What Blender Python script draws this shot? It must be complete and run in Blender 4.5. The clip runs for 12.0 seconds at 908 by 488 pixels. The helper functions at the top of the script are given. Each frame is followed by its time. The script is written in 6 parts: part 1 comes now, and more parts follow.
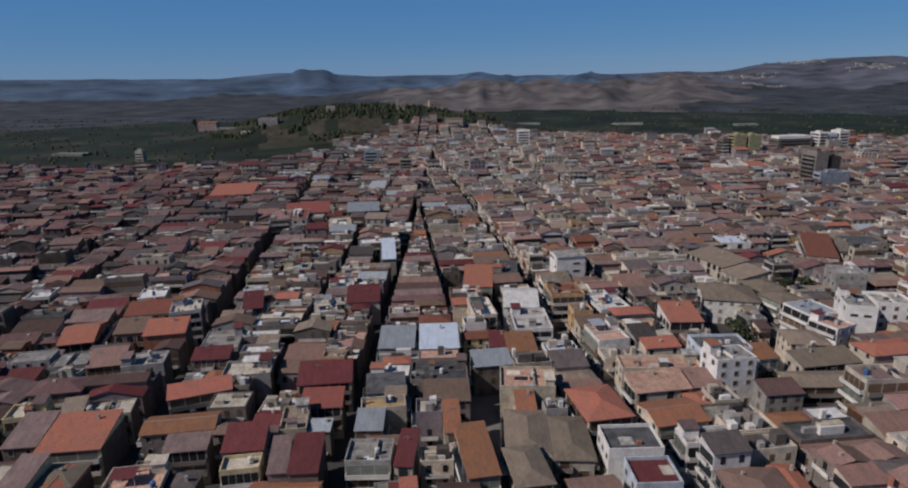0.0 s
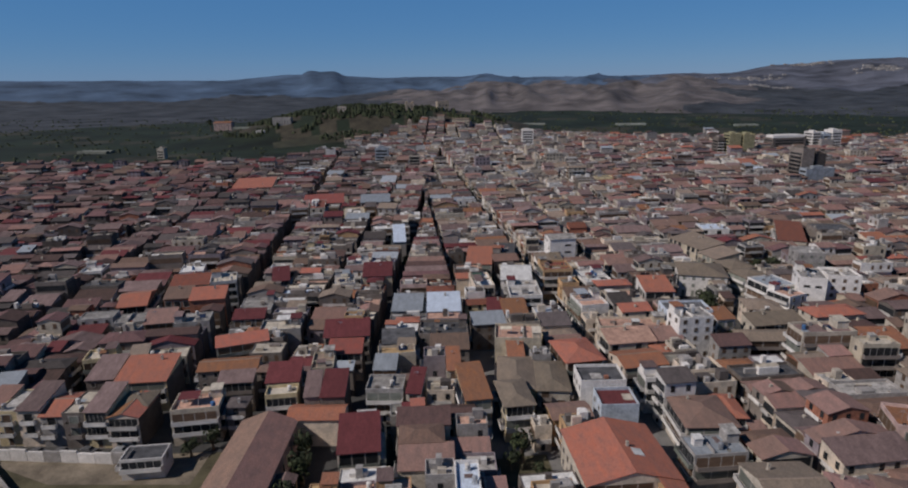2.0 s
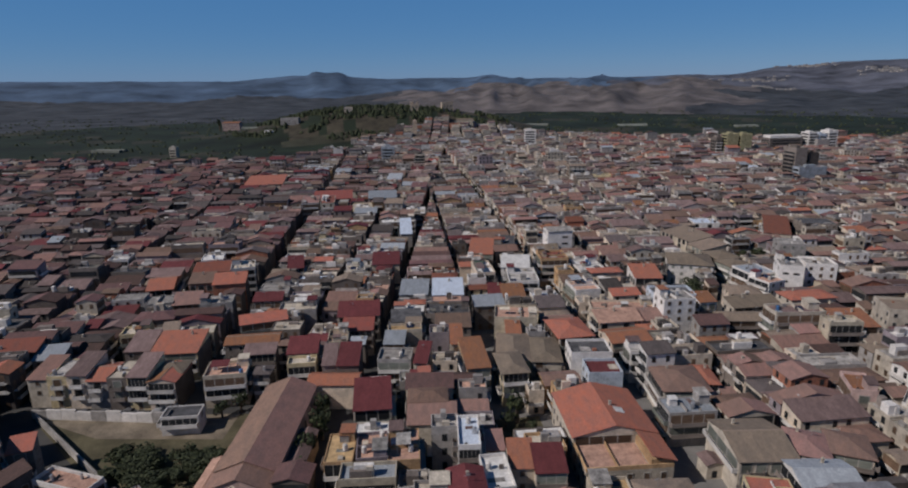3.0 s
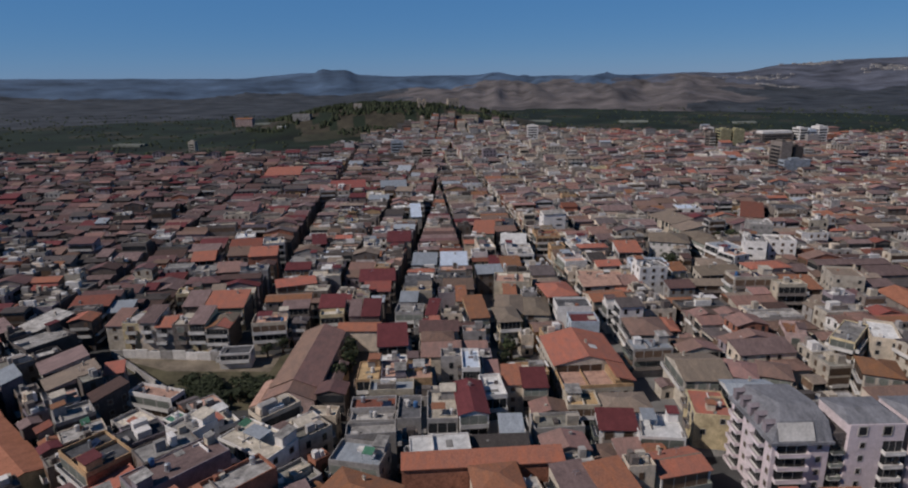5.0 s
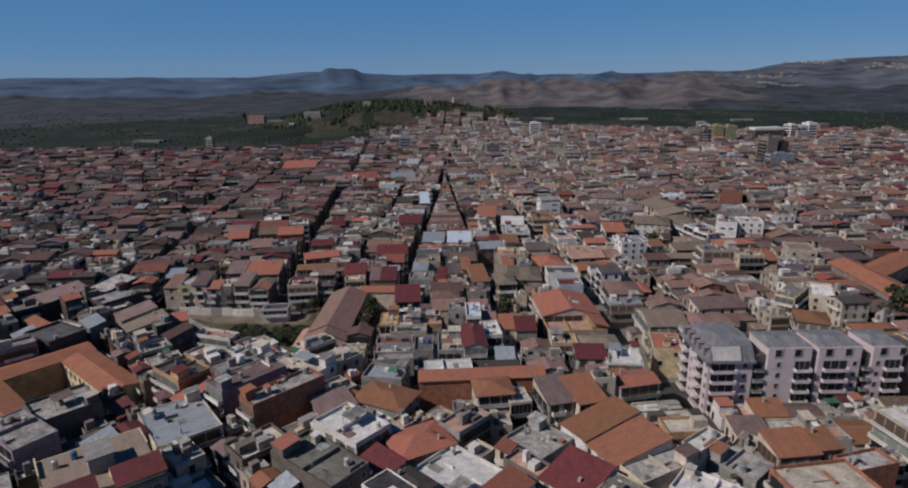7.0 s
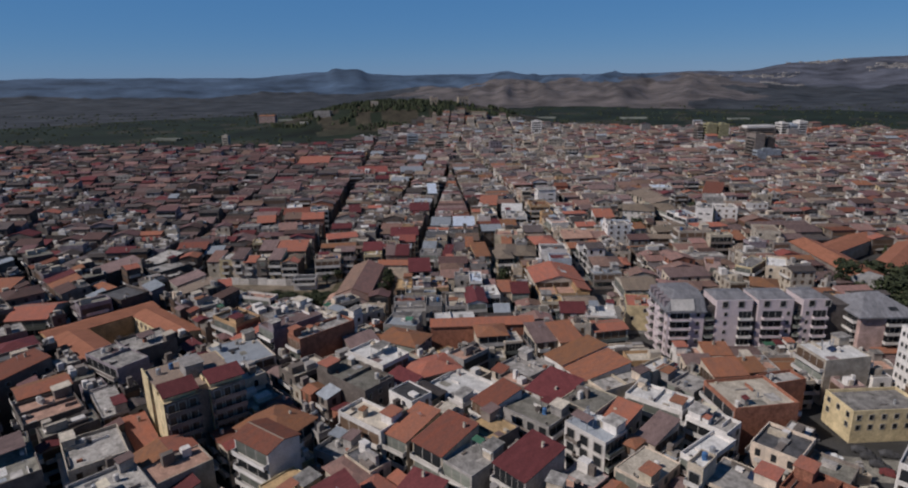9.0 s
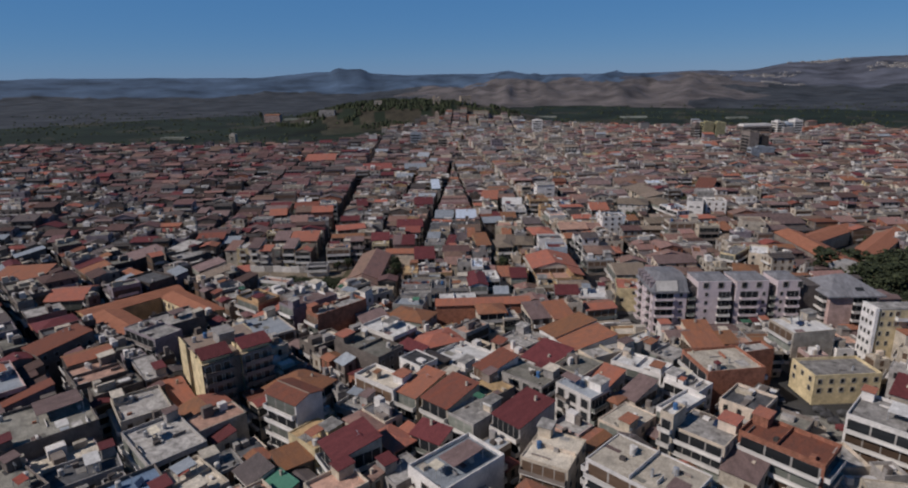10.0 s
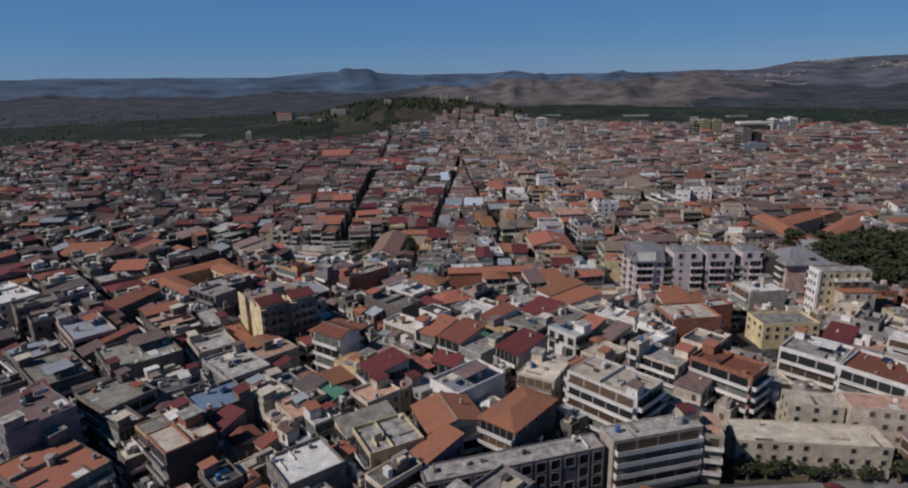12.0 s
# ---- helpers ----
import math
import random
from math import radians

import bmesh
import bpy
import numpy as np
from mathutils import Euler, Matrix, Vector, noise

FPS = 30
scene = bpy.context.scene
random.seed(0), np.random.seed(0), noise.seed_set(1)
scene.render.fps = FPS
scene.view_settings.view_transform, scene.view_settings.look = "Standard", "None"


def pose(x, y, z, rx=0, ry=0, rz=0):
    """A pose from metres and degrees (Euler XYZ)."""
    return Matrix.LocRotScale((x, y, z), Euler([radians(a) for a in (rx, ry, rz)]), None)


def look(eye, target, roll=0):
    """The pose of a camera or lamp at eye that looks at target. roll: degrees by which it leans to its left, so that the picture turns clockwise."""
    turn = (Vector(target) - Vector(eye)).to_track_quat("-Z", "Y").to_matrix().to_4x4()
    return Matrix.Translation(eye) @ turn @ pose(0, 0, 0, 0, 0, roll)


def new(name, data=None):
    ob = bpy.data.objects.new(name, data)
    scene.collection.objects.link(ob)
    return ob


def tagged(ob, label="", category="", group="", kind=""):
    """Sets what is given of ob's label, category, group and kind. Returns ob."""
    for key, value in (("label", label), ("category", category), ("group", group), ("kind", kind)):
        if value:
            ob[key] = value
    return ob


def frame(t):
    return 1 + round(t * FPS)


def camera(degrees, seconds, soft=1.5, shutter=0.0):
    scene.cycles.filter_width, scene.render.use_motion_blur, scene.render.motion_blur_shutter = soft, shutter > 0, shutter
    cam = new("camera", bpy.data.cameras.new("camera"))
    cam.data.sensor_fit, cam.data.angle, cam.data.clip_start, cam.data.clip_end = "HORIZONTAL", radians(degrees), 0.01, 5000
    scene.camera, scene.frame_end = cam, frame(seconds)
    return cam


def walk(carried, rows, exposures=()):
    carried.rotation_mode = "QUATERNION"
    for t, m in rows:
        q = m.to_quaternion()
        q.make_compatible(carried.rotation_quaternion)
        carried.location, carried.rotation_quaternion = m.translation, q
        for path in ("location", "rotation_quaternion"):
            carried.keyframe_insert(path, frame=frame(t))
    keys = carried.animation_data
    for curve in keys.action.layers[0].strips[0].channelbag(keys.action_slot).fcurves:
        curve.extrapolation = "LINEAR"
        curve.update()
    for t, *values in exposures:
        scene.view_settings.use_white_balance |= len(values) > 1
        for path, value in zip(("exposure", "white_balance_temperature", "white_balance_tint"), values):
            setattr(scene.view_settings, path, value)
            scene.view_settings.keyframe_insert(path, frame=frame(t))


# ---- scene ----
cam = camera(74.0, 12.0, soft=2.1)
PATH = [
    (0, (-1.973, 0.820, 86.119), (-2.936, 97.125, 59.205), -0.91),
    (0.5, (-1.397, -5.652, 86.046), (-2.761, 90.684, 59.260), -0.91),
    (1, (-0.937, -12.895, 85.948), (-2.628, 83.438, 59.170), -0.90),
    (1.5, (-0.476, -20.709, 85.915), (-2.476, 75.646, 59.240), -0.90),
    (2, (-0.143, -29.035, 85.942), (-2.373, 67.321, 59.285), -0.90),
    (2.5, (0.160, -37.682, 86.005), (-2.366, 58.705, 59.489), -0.91),
    (3, (0.460, -46.529, 86.063), (-2.445, 49.857, 59.580), -0.85),
    (5, (1.356, -80.908, 86.391), (-2.428, 15.347, 59.546), -0.81),
    (5.5, (1.682, -89.877, 86.473), (-2.361, 6.347, 59.555), -0.82),
    (6, (1.825, -98.841, 86.550), (-2.427, -2.655, 59.526), -0.85),
    (6.5, (2.064, -107.596, 86.649), (-2.325, -11.421, 59.611), -0.83),
    (7, (2.383, -116.590, 86.758), (-2.210, -20.426, 59.713), -0.83),
    (9, (3.699, -152.380, 87.307), (-1.652, -56.244, 60.304), -0.90),
    (9.5, (3.978, -161.175, 87.361), (-1.507, -65.050, 60.345), -0.92),
    (10, (4.204, -170.318, 87.454), (-1.486, -74.212, 60.414), -0.95),
    (10.5, (4.363, -179.271, 87.590), (-1.530, -83.185, 60.521), -0.94),
    (11, (4.460, -188.436, 87.689), (-1.666, -92.373, 60.592), -0.95),
    (11.5, (4.519, -197.239, 87.748), (-1.828, -101.185, 60.667), -0.94),
    (12, (4.590, -205.789, 87.778), (-2.085, -109.760, 60.691), -1.00),
]
walk(cam, [(t, look(eye, target, roll)) for t, eye, target, roll in PATH],
     [(0.0, -0.24, 6450, 14), (12.0, -0.24, 6450, 14)])

# ---- world, sun ----
SUN_DIR = Vector((-0.85, -0.39, 0.84)).normalized()      # towards the sun
world = bpy.data.worlds.new("world")
scene.world = world
world.use_nodes = True
_nt = world.node_tree
_sky = _nt.nodes.new("ShaderNodeTexSky")
_sky.sky_type = "NISHITA"
_sky.sun_disc = False
_sky.sun_elevation = math.asin(SUN_DIR.z)
_sky.sun_rotation = math.atan2(SUN_DIR.x, SUN_DIR.y)
_sky.altitude = 300
_sky.air_density, _sky.dust_density, _sky.ozone_density = 0.8, 0.0, 5.0
_sat = _nt.nodes.new("ShaderNodeHueSaturation")
_sat.inputs["Saturation"].default_value = 1.3
_nt.links.new(_sky.outputs[0], _sat.inputs["Color"])
_mix = _nt.nodes.new("ShaderNodeMixRGB")
_mix.inputs[2].default_value = (2.1, 6.0, 12.6, 1)
_dirn = _nt.nodes.new("ShaderNodeTexCoord")
_sep = _nt.nodes.new("ShaderNodeSeparateXYZ")
_fall = _nt.nodes.new("ShaderNodeMapRange")           # the blue haze thins out towards the zenith
_fall.inputs[1].default_value, _fall.inputs[2].default_value, _fall.inputs[3].default_value, _fall.inputs[4].default_value = 0.12, 0.5, 0.6, 0.05
_nt.links.new(_dirn.outputs["Generated"], _sep.inputs[0])
_nt.links.new(_sep.outputs[2], _fall.inputs[0])
_nt.links.new(_fall.outputs[0], _mix.inputs[0])
_nt.links.new(_sat.outputs[0], _mix.inputs[1])
_nt.links.new(_mix.outputs[0], _nt.nodes["Background"].inputs[0])
_nt.nodes["Background"].inputs[1].default_value = 0.046
sun = new("sun", bpy.data.lights.new("sun", "SUN"))
sun.data.energy, sun.data.angle, sun.data.color = 4.15, radians(0.5), (1.0, 0.94, 0.86)
sun.matrix_world = look((0, 0, 300), Vector((0, 0, 300)) - SUN_DIR)

# ---- materials ----
def mat(name, base, rough=0.9, vary=0.25, stain=0.35, scale=0.35, streak=False, hue=0.0, metal=0.0, bump=0.15, coords="Object"):
    """A weathered surface: broad stains, fine grain, and its own tone for each object or island."""
    m = bpy.data.materials.new(name)
    m.use_nodes = True
    nt = m.node_tree
    n, L = nt.nodes, nt.links
    b = n["Principled BSDF"]
    b.inputs["Roughness"].default_value, b.inputs["Metallic"].default_value = rough, metal
    b.inputs["Specular IOR Level"].default_value = 0.25
    tc = n.new("ShaderNodeTexCoord")
    mp = n.new("ShaderNodeMapping")
    if streak:
        mp.inputs["Scale"].default_value = (2.2, 0.8, 0.8)
    L.new(tc.outputs[coords], mp.inputs[0])
    big = n.new("ShaderNodeTexNoise")
    big.inputs["Scale"].default_value, big.inputs["Detail"].default_value, big.inputs["Roughness"].default_value = scale, 6, 0.65
    L.new(mp.outputs[0], big.inputs["Vector"])
    fine = n.new("ShaderNodeTexNoise")
    fine.inputs["Scale"].default_value, fine.inputs["Detail"].default_value = 3.2, 4
    L.new(mp.outputs[0], fine.inputs["Vector"])
    oi, ge = n.new("ShaderNodeObjectInfo"), n.new("ShaderNodeNewGeometry")
    add = n.new("ShaderNodeMath")
    add.operation = "ADD"
    L.new(oi.outputs["Random"], add.inputs[0])
    L.new(ge.outputs["Random Per Island"], add.inputs[1])
    fr = n.new("ShaderNodeMath")
    fr.operation = "FRACT"
    L.new(add.outputs[0], fr.inputs[0])
    def remap(src, lo, hi, a=0.0, c=1.0):
        r = n.new("ShaderNodeMapRange")
        r.inputs[1].default_value, r.inputs[2].default_value, r.inputs[3].default_value, r.inputs[4].default_value = a, c, lo, hi
        L.new(src, r.inputs[0])
        return r.outputs[0]
    def times(p, q):
        r = n.new("ShaderNodeMath")
        r.operation = "MULTIPLY"
        L.new(p, r.inputs[0])
        L.new(q, r.inputs[1])
        return r.outputs[0]
    v = times(remap(fr.outputs[0], 1 - vary, 1 + vary), remap(big.outputs["Fac"], 1 - stain, 1 + stain, 0.3, 0.7))
    v = times(v, remap(fine.outputs["Fac"], 0.72 if streak else 0.8, 1.28 if streak else 1.2, 0.3, 0.7))
    hs = n.new("ShaderNodeHueSaturation")
    hs.inputs["Color"].default_value = (*base, 1)
    L.new(v, hs.inputs["Value"])
    if hue:
        L.new(remap(fr.outputs[0], 0.5 - hue, 0.5 + hue, 1.0, 0.0), hs.inputs["Hue"])
        L.new(remap(big.outputs["Fac"], 0.9, 1.1, 0.3, 0.7), hs.inputs["Saturation"])
    L.new(hs.outputs[0], b.inputs["Base Color"])
    if bump:
        bp = n.new("ShaderNodeBump")
        bp.inputs["Strength"].default_value, bp.inputs["Distance"].default_value = bump, 0.1
        L.new(fine.outputs["Fac"], bp.inputs["Height"])
        L.new(bp.outputs[0], b.inputs["Normal"])
    return m


ROOF = {
    "T": mat("terracotta_tile", (0.275, 0.118, 0.074), streak=True, hue=0.015, vary=0.3, stain=0.22),
    "M": mat("muted_clay_tile", (0.205, 0.13, 0.108), streak=True, hue=0.02, vary=0.4, stain=0.22),
    "B": mat("brown_tile", (0.195, 0.118, 0.097), streak=True, hue=0.015, vary=0.3, stain=0.22),
    "N": mat("aged_tan_tile", (0.21, 0.165, 0.13), streak=True, hue=0.01, vary=0.25, stain=0.22),
    "R": mat("dark_red_sheet", (0.125, 0.034, 0.036), rough=0.7, streak=True, vary=0.2, stain=0.2),
    "K": mat("mauve_brown_sheet", (0.165, 0.114, 0.108), rough=0.8, streak=True, vary=0.3, stain=0.3),
    "G": mat("grey_cement_terrace", (0.28, 0.265, 0.25), scale=0.5, vary=0.35, stain=0.62),
    "O": mat("olive_bitumen", (0.19, 0.18, 0.155), scale=0.4, vary=0.25, stain=0.5),
    "D": mat("dark_bitumen", (0.075, 0.075, 0.08), scale=0.5, vary=0.35, stain=0.5),
    "C": mat("cream_terrace", (0.46, 0.41, 0.34), scale=0.4, vary=0.18, stain=0.35),
    "W": mat("white_membrane", (0.56, 0.55, 0.535), scale=0.5, vary=0.15, stain=0.28),
    "L": mat("blue_grey_sheet", (0.27, 0.295, 0.325), rough=0.55, streak=True, vary=0.2, stain=0.2),
    # two dark roofings, added to carry the left side's dimmer light in colour
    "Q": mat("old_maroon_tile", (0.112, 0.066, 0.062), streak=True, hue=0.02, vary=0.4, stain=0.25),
    "U": mat("shade_brown_roofing", (0.088, 0.074, 0.072), streak=True, hue=0.02, vary=0.4, stain=0.25),
    "V": mat("rust_red_tile", (0.195, 0.07, 0.052), streak=True, hue=0.012, vary=0.25, stain=0.22),
    "S": mat("blue_sheet", (0.13, 0.185, 0.27), rough=0.6, streak=True, vary=0.1, stain=0.2),
    "Z": mat("pale_blue_sheet", (0.47, 0.53, 0.62), rough=0.6, streak=True, vary=0.05, stain=0.15),
    "E": mat("green_sheet", (0.06, 0.17, 0.12), rough=0.6, vary=0.1, stain=0.15),
    "P": mat("pink_tiled_terrace", (0.42, 0.26, 0.20), scale=0.6, vary=0.15),
    "Y": mat("ochre_terrace", (0.42, 0.29, 0.155), scale=0.5, vary=0.15),
}
WALL = {
    "c": mat("cream_plaster", (0.47, 0.40, 0.32), hue=0.012, vary=0.2),
    "y": mat("yellow_plaster", (0.54, 0.44, 0.27), vary=0.15),
    "w": mat("white_plaster", (0.60, 0.57, 0.545), vary=0.12, stain=0.2),
    "g": mat("grey_plaster", (0.28, 0.262, 0.25), vary=0.2),
    "e": mat("beige_plaster", (0.38, 0.335, 0.28), vary=0.15),
    "d": mat("bare_render", (0.165, 0.14, 0.125), vary=0.3),
    "b": mat("raw_brick", (0.27, 0.115, 0.075), vary=0.15, scale=0.8),
    "p": mat("pink_plaster", (0.40, 0.285, 0.26), vary=0.15),
    "o": mat("ochre_plaster", (0.40, 0.26, 0.145), vary=0.15),
    "a": mat("pale_blue_plaster", (0.42, 0.46, 0.52), vary=0.12),
    # near-black render: the shade of lanes and walls held in its colour
    "k": mat("shade_dark_render", (0.075, 0.064, 0.06), vary=0.25),
    "u": mat("blue_grey_plaster", (0.24, 0.265, 0.30), vary=0.1),
    "l": mat("olive_plaster", (0.27, 0.25, 0.15), vary=0.05),
    "v": mat("mauve_render", (0.2, 0.17, 0.185), vary=0.15),
}
MAUVE = mat("lilac_pink_plaster", (0.54, 0.46, 0.475), vary=0.03, stain=0.15)
SLATE = mat("slate_grey_roofing", (0.175, 0.175, 0.19), vary=0.06, streak=True)
CONCRETE = mat("balcony_concrete", (0.50, 0.475, 0.45), vary=0.22, stain=0.25)
GLASS = mat("dark_window_glass", (0.025, 0.027, 0.03), rough=0.15, vary=0.3, bump=0)
SHUTTER = mat("brown_shutter", (0.10, 0.065, 0.045), rough=0.6, vary=0.5, bump=0)
SHUTTER2 = mat("grey_green_shutter", (0.16, 0.17, 0.15), rough=0.6, vary=0.4, bump=0)
FRAME = mat("pale_window_frame", (0.3, 0.28, 0.26), vary=0.2, bump=0)
METAL = mat("galvanised_metal", (0.42, 0.43, 0.45), rough=0.45, vary=0.15, metal=0.6, bump=0)
BLUEDRUM = mat("blue_plastic_tank", (0.05, 0.12, 0.25), rough=0.5, vary=0.3, bump=0)
ASPHALT = mat("asphalt_street", (0.05, 0.049, 0.048), scale=0.08, vary=0.0, stain=0.4)
STONE = mat("old_limestone", (0.33, 0.27, 0.21), scale=0.4, vary=0.1)
ROAD = mat("worn_road", (0.15, 0.145, 0.14), scale=0.12, vary=0.0, stain=0.3)
EARTH = mat("sandy_earth", (0.17, 0.14, 0.105), scale=0.15, vary=0.0, stain=0.5)
HALLTILE = mat("rosy_brown_tile", (0.235, 0.145, 0.118), streak=True, hue=0.012, vary=0.1, stain=0.22)
SCHOOLTILE = mat("orange_school_tile", (0.30, 0.125, 0.076), streak=True, vary=0.06, stain=0.2)
SOLAR = mat("dark_blue_panel", (0.02, 0.03, 0.06), rough=0.2, vary=0.2, bump=0)
AWNING = [mat("green_awning", (0.05, 0.14, 0.09), vary=0.3), mat("faded_red_awning", (0.3, 0.08, 0.06), vary=0.3), mat("cream_awning", (0.5, 0.45, 0.36), vary=0.2)]
GRASS = mat("dry_grass", (0.085, 0.075, 0.045), scale=0.12, vary=0.0, stain=0.5)
LEAF = mat("dark_foliage", (0.033, 0.042, 0.02), rough=0.8, vary=0.5, hue=0.02, bump=0)
BARK = mat("grey_bark", (0.12, 0.09, 0.065), bump=0.3)
PLASTIC = mat("dusty_plastic_sheet", (0.15, 0.16, 0.14), scale=0.1, vary=0.3, stain=0.3)
GREENF = mat("citrus_field", (0.0125, 0.0195, 0.0105), scale=0.012, vary=0.0, stain=0.75, hue=0.0)
SCRUB = mat("dry_scrub", (0.034, 0.034, 0.022), scale=0.03, vary=0.0, stain=0.6)
# the plain's fields lean to blue-grey, distance haze put in the colour
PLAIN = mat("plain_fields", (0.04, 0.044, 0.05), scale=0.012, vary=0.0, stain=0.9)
BROWNHILL = mat("dry_brown_hills", (0.105, 0.092, 0.09), scale=0.008, vary=0.0, stain=0.7)
# both far ranges carry aerial haze as blue in their base colour
FARHILL = mat("haze_blue_far_range", (0.055, 0.087, 0.138), scale=0.004, vary=0.0, stain=0.6, bump=0)
RIGHTHILL = mat("haze_tinted_dry_range", (0.078, 0.083, 0.105), scale=0.006, vary=0.0, stain=0.7, bump=0)
DRYHILL = mat("dry_hill_grass", (0.044, 0.038, 0.026), scale=0.05, vary=0.0, stain=0.6)
CARWHITE = mat("white_car_paint", (0.7, 0.7, 0.7), rough=0.3, vary=0.1, bump=0)
TYRE = mat("black_rubber", (0.02, 0.02, 0.02), bump=0)


# ---- mesh tools ----
class Shape:
    """Collects faces, each with a material slot, into one mesh."""
    def __init__(self):
        self.v, self.f, self.m = [], [], []

    def add(self, verts, faces, slot=0):
        k = len(self.v)
        self.v.extend(verts)
        self.f.extend(tuple(i + k for i in f) for f in faces)
        self.m.extend([slot] * len(faces))
        return self

    def box(self, x0, x1, y0, y1, z0, z1, slot=0, bottom=True):
        v = [(x0, y0, z0), (x1, y0, z0), (x1, y1, z0), (x0, y1, z0), (x0, y0, z1), (x1, y0, z1), (x1, y1, z1), (x0, y1, z1)]
        f = [(0, 1, 5, 4), (1, 2, 6, 5), (2, 3, 7, 6), (3, 0, 4, 7), (4, 5, 6, 7)]
        return self.add(v, f + ([(3, 2, 1, 0)] if bottom else []), slot)

    def slab(self, quad, thick, slot=0):
        """A sheet of the given thickness under four corners."""
        v = list(quad) + [(x, y, z - thick) for x, y, z in quad]
        return self.add(v, [(0, 1, 2, 3), (7, 6, 5, 4), (0, 4, 5, 1), (1, 5, 6, 2), (2, 6, 7, 3), (3, 7, 4, 0)], slot)

    def drum(self, x, y, z0, z1, r, slot=0, n=8, r1=None):
        r1 = r if r1 is None else r1
        v = []
        for z, q in ((z0, r), (z1, r1)):
            v += [(x + q * math.cos(2 * math.pi * i / n), y + q * math.sin(2 * math.pi * i / n), z) for i in range(n)]
        f = [(i, (i + 1) % n, n + (i + 1) % n, n + i) for i in range(n)]
        return self.add(v, f + [tuple(range(n, 2 * n)), tuple(range(n - 1, -1, -1))], slot)

    def placed(self, other, x, y, z, yaw):
        """Adds another shape, turned by yaw (radians) and moved."""
        c, s = math.cos(yaw), math.sin(yaw)
        k = len(self.v)
        self.v.extend((x + c * a - s * b, y + s * a + c * b, z + h) for a, b, h in other.v)
        self.f.extend(tuple(i + k for i in f) for f in other.f)
        self.m.extend(other.m)

    def mesh(self, name, mats):
        me = bpy.data.meshes.new(name)
        me.from_pydata(self.v, [], self.f)
        for q in mats:
            me.materials.append(q)
        if len(mats) > 1:
            me.polygons.foreach_set("material_index", self.m)
        me.update()
        return me


def thing(name, x, y, z, yaw, label, category, group="", kind=""):
    ob = new(name)
    ob.matrix_world = pose(x, y, z, 0, 0, yaw)
    ob.empty_display_size = 0.5
    return tagged(ob, label, category, group, kind)


def part(name, shape, mats, parent, label="", at=(0, 0, 0), yaw=0.0, scale=(1, 1, 1)):
    """One mesh object under a thing; shape is a Shape or a mesh that alike parts share."""
    me = shape if isinstance(shape, bpy.types.Mesh) else shape.mesh(name, mats if isinstance(mats, (list, tuple)) else [mats])
    ob = new(name, me)
    ob.parent = parent
    ob.location, ob.rotation_euler, ob.scale = at, (0, 0, radians(yaw)), scale
    return tagged(ob, label) if label else ob


# ---- land ----
def bump(a, mid, wide):
    return math.exp(-((a - mid) / wide) ** 2)


def smooth(a, lo, hi):
    k = min(1.0, max(0.0, (a - lo) / (hi - lo)))
    return k * k * (3 - 2 * k)


def castle_hill(x, y):
    q = ((x + 135) / 205) ** 2 + ((y - 955) / 145) ** 2
    return 42 * math.exp(-q * q * 0.55 - q * 0.35) * (1 + 0.06 * noise.noise((x / 60, y / 60, 0)))


def ground_z(x, y):
    r, az = math.hypot(x, y), math.degrees(math.atan2(x, y)) if y > 0 else 90.0
    z = castle_hill(x, y)
    if y < 900 or r < 1100:
        return z
    n1 = noise.fractal((x / 700, y / 700, 1.3), 0.9, 2.1, 5)
    n2 = noise.fractal((x / 220, y / 220, 4.1), 0.8, 2.0, 4)
    ridge = noise.ridged_multi_fractal((az / 4.5, r / 1300, 2.2), 0.9, 2.1, 5, 1.0, 2.0) - 1.0
    right = smooth(az, -12, 3) * (1 - 0.8 * smooth(az, 17, 27))
    z += smooth(r, 1400, 1950) * right * (30 + 10 * n1 + 24 * ridge) + smooth(r, 2100, 2900) * right * (16 + 12 * ridge)
    z += smooth(r, 1700, 3200) * (1 - right) * (10 + 14 * n1 + 10 * ridge)
    far = 84 + 18 * (1 - smooth(az, -34, -20)) + 34 * bump(az, -14.5, 5) + 26 * smooth(az, -14.9, -14.2) * (1 - smooth(az, -12.0, -11.0)) - 5 * bump(az, -13.3, 0.5) + 24 * bump(az, 2.0, 1.3) - 8 * bump(az, 9, 6)
    far += 30 * smooth(az, 22.5, 26) + 40 * bump(az, 33, 6.5) + 9 * bump(az, -3, 3)
    k = smooth(r, 2900, 4350)
    far += 5 * n1 + 9 * ridge * (1 - 0.6 * smooth(r, 4200, 4500)) + 26 * ridge * right * (1 - smooth(k, 0.5, 0.95))
    z = z + (far - z) * k if far > z else z
    return z


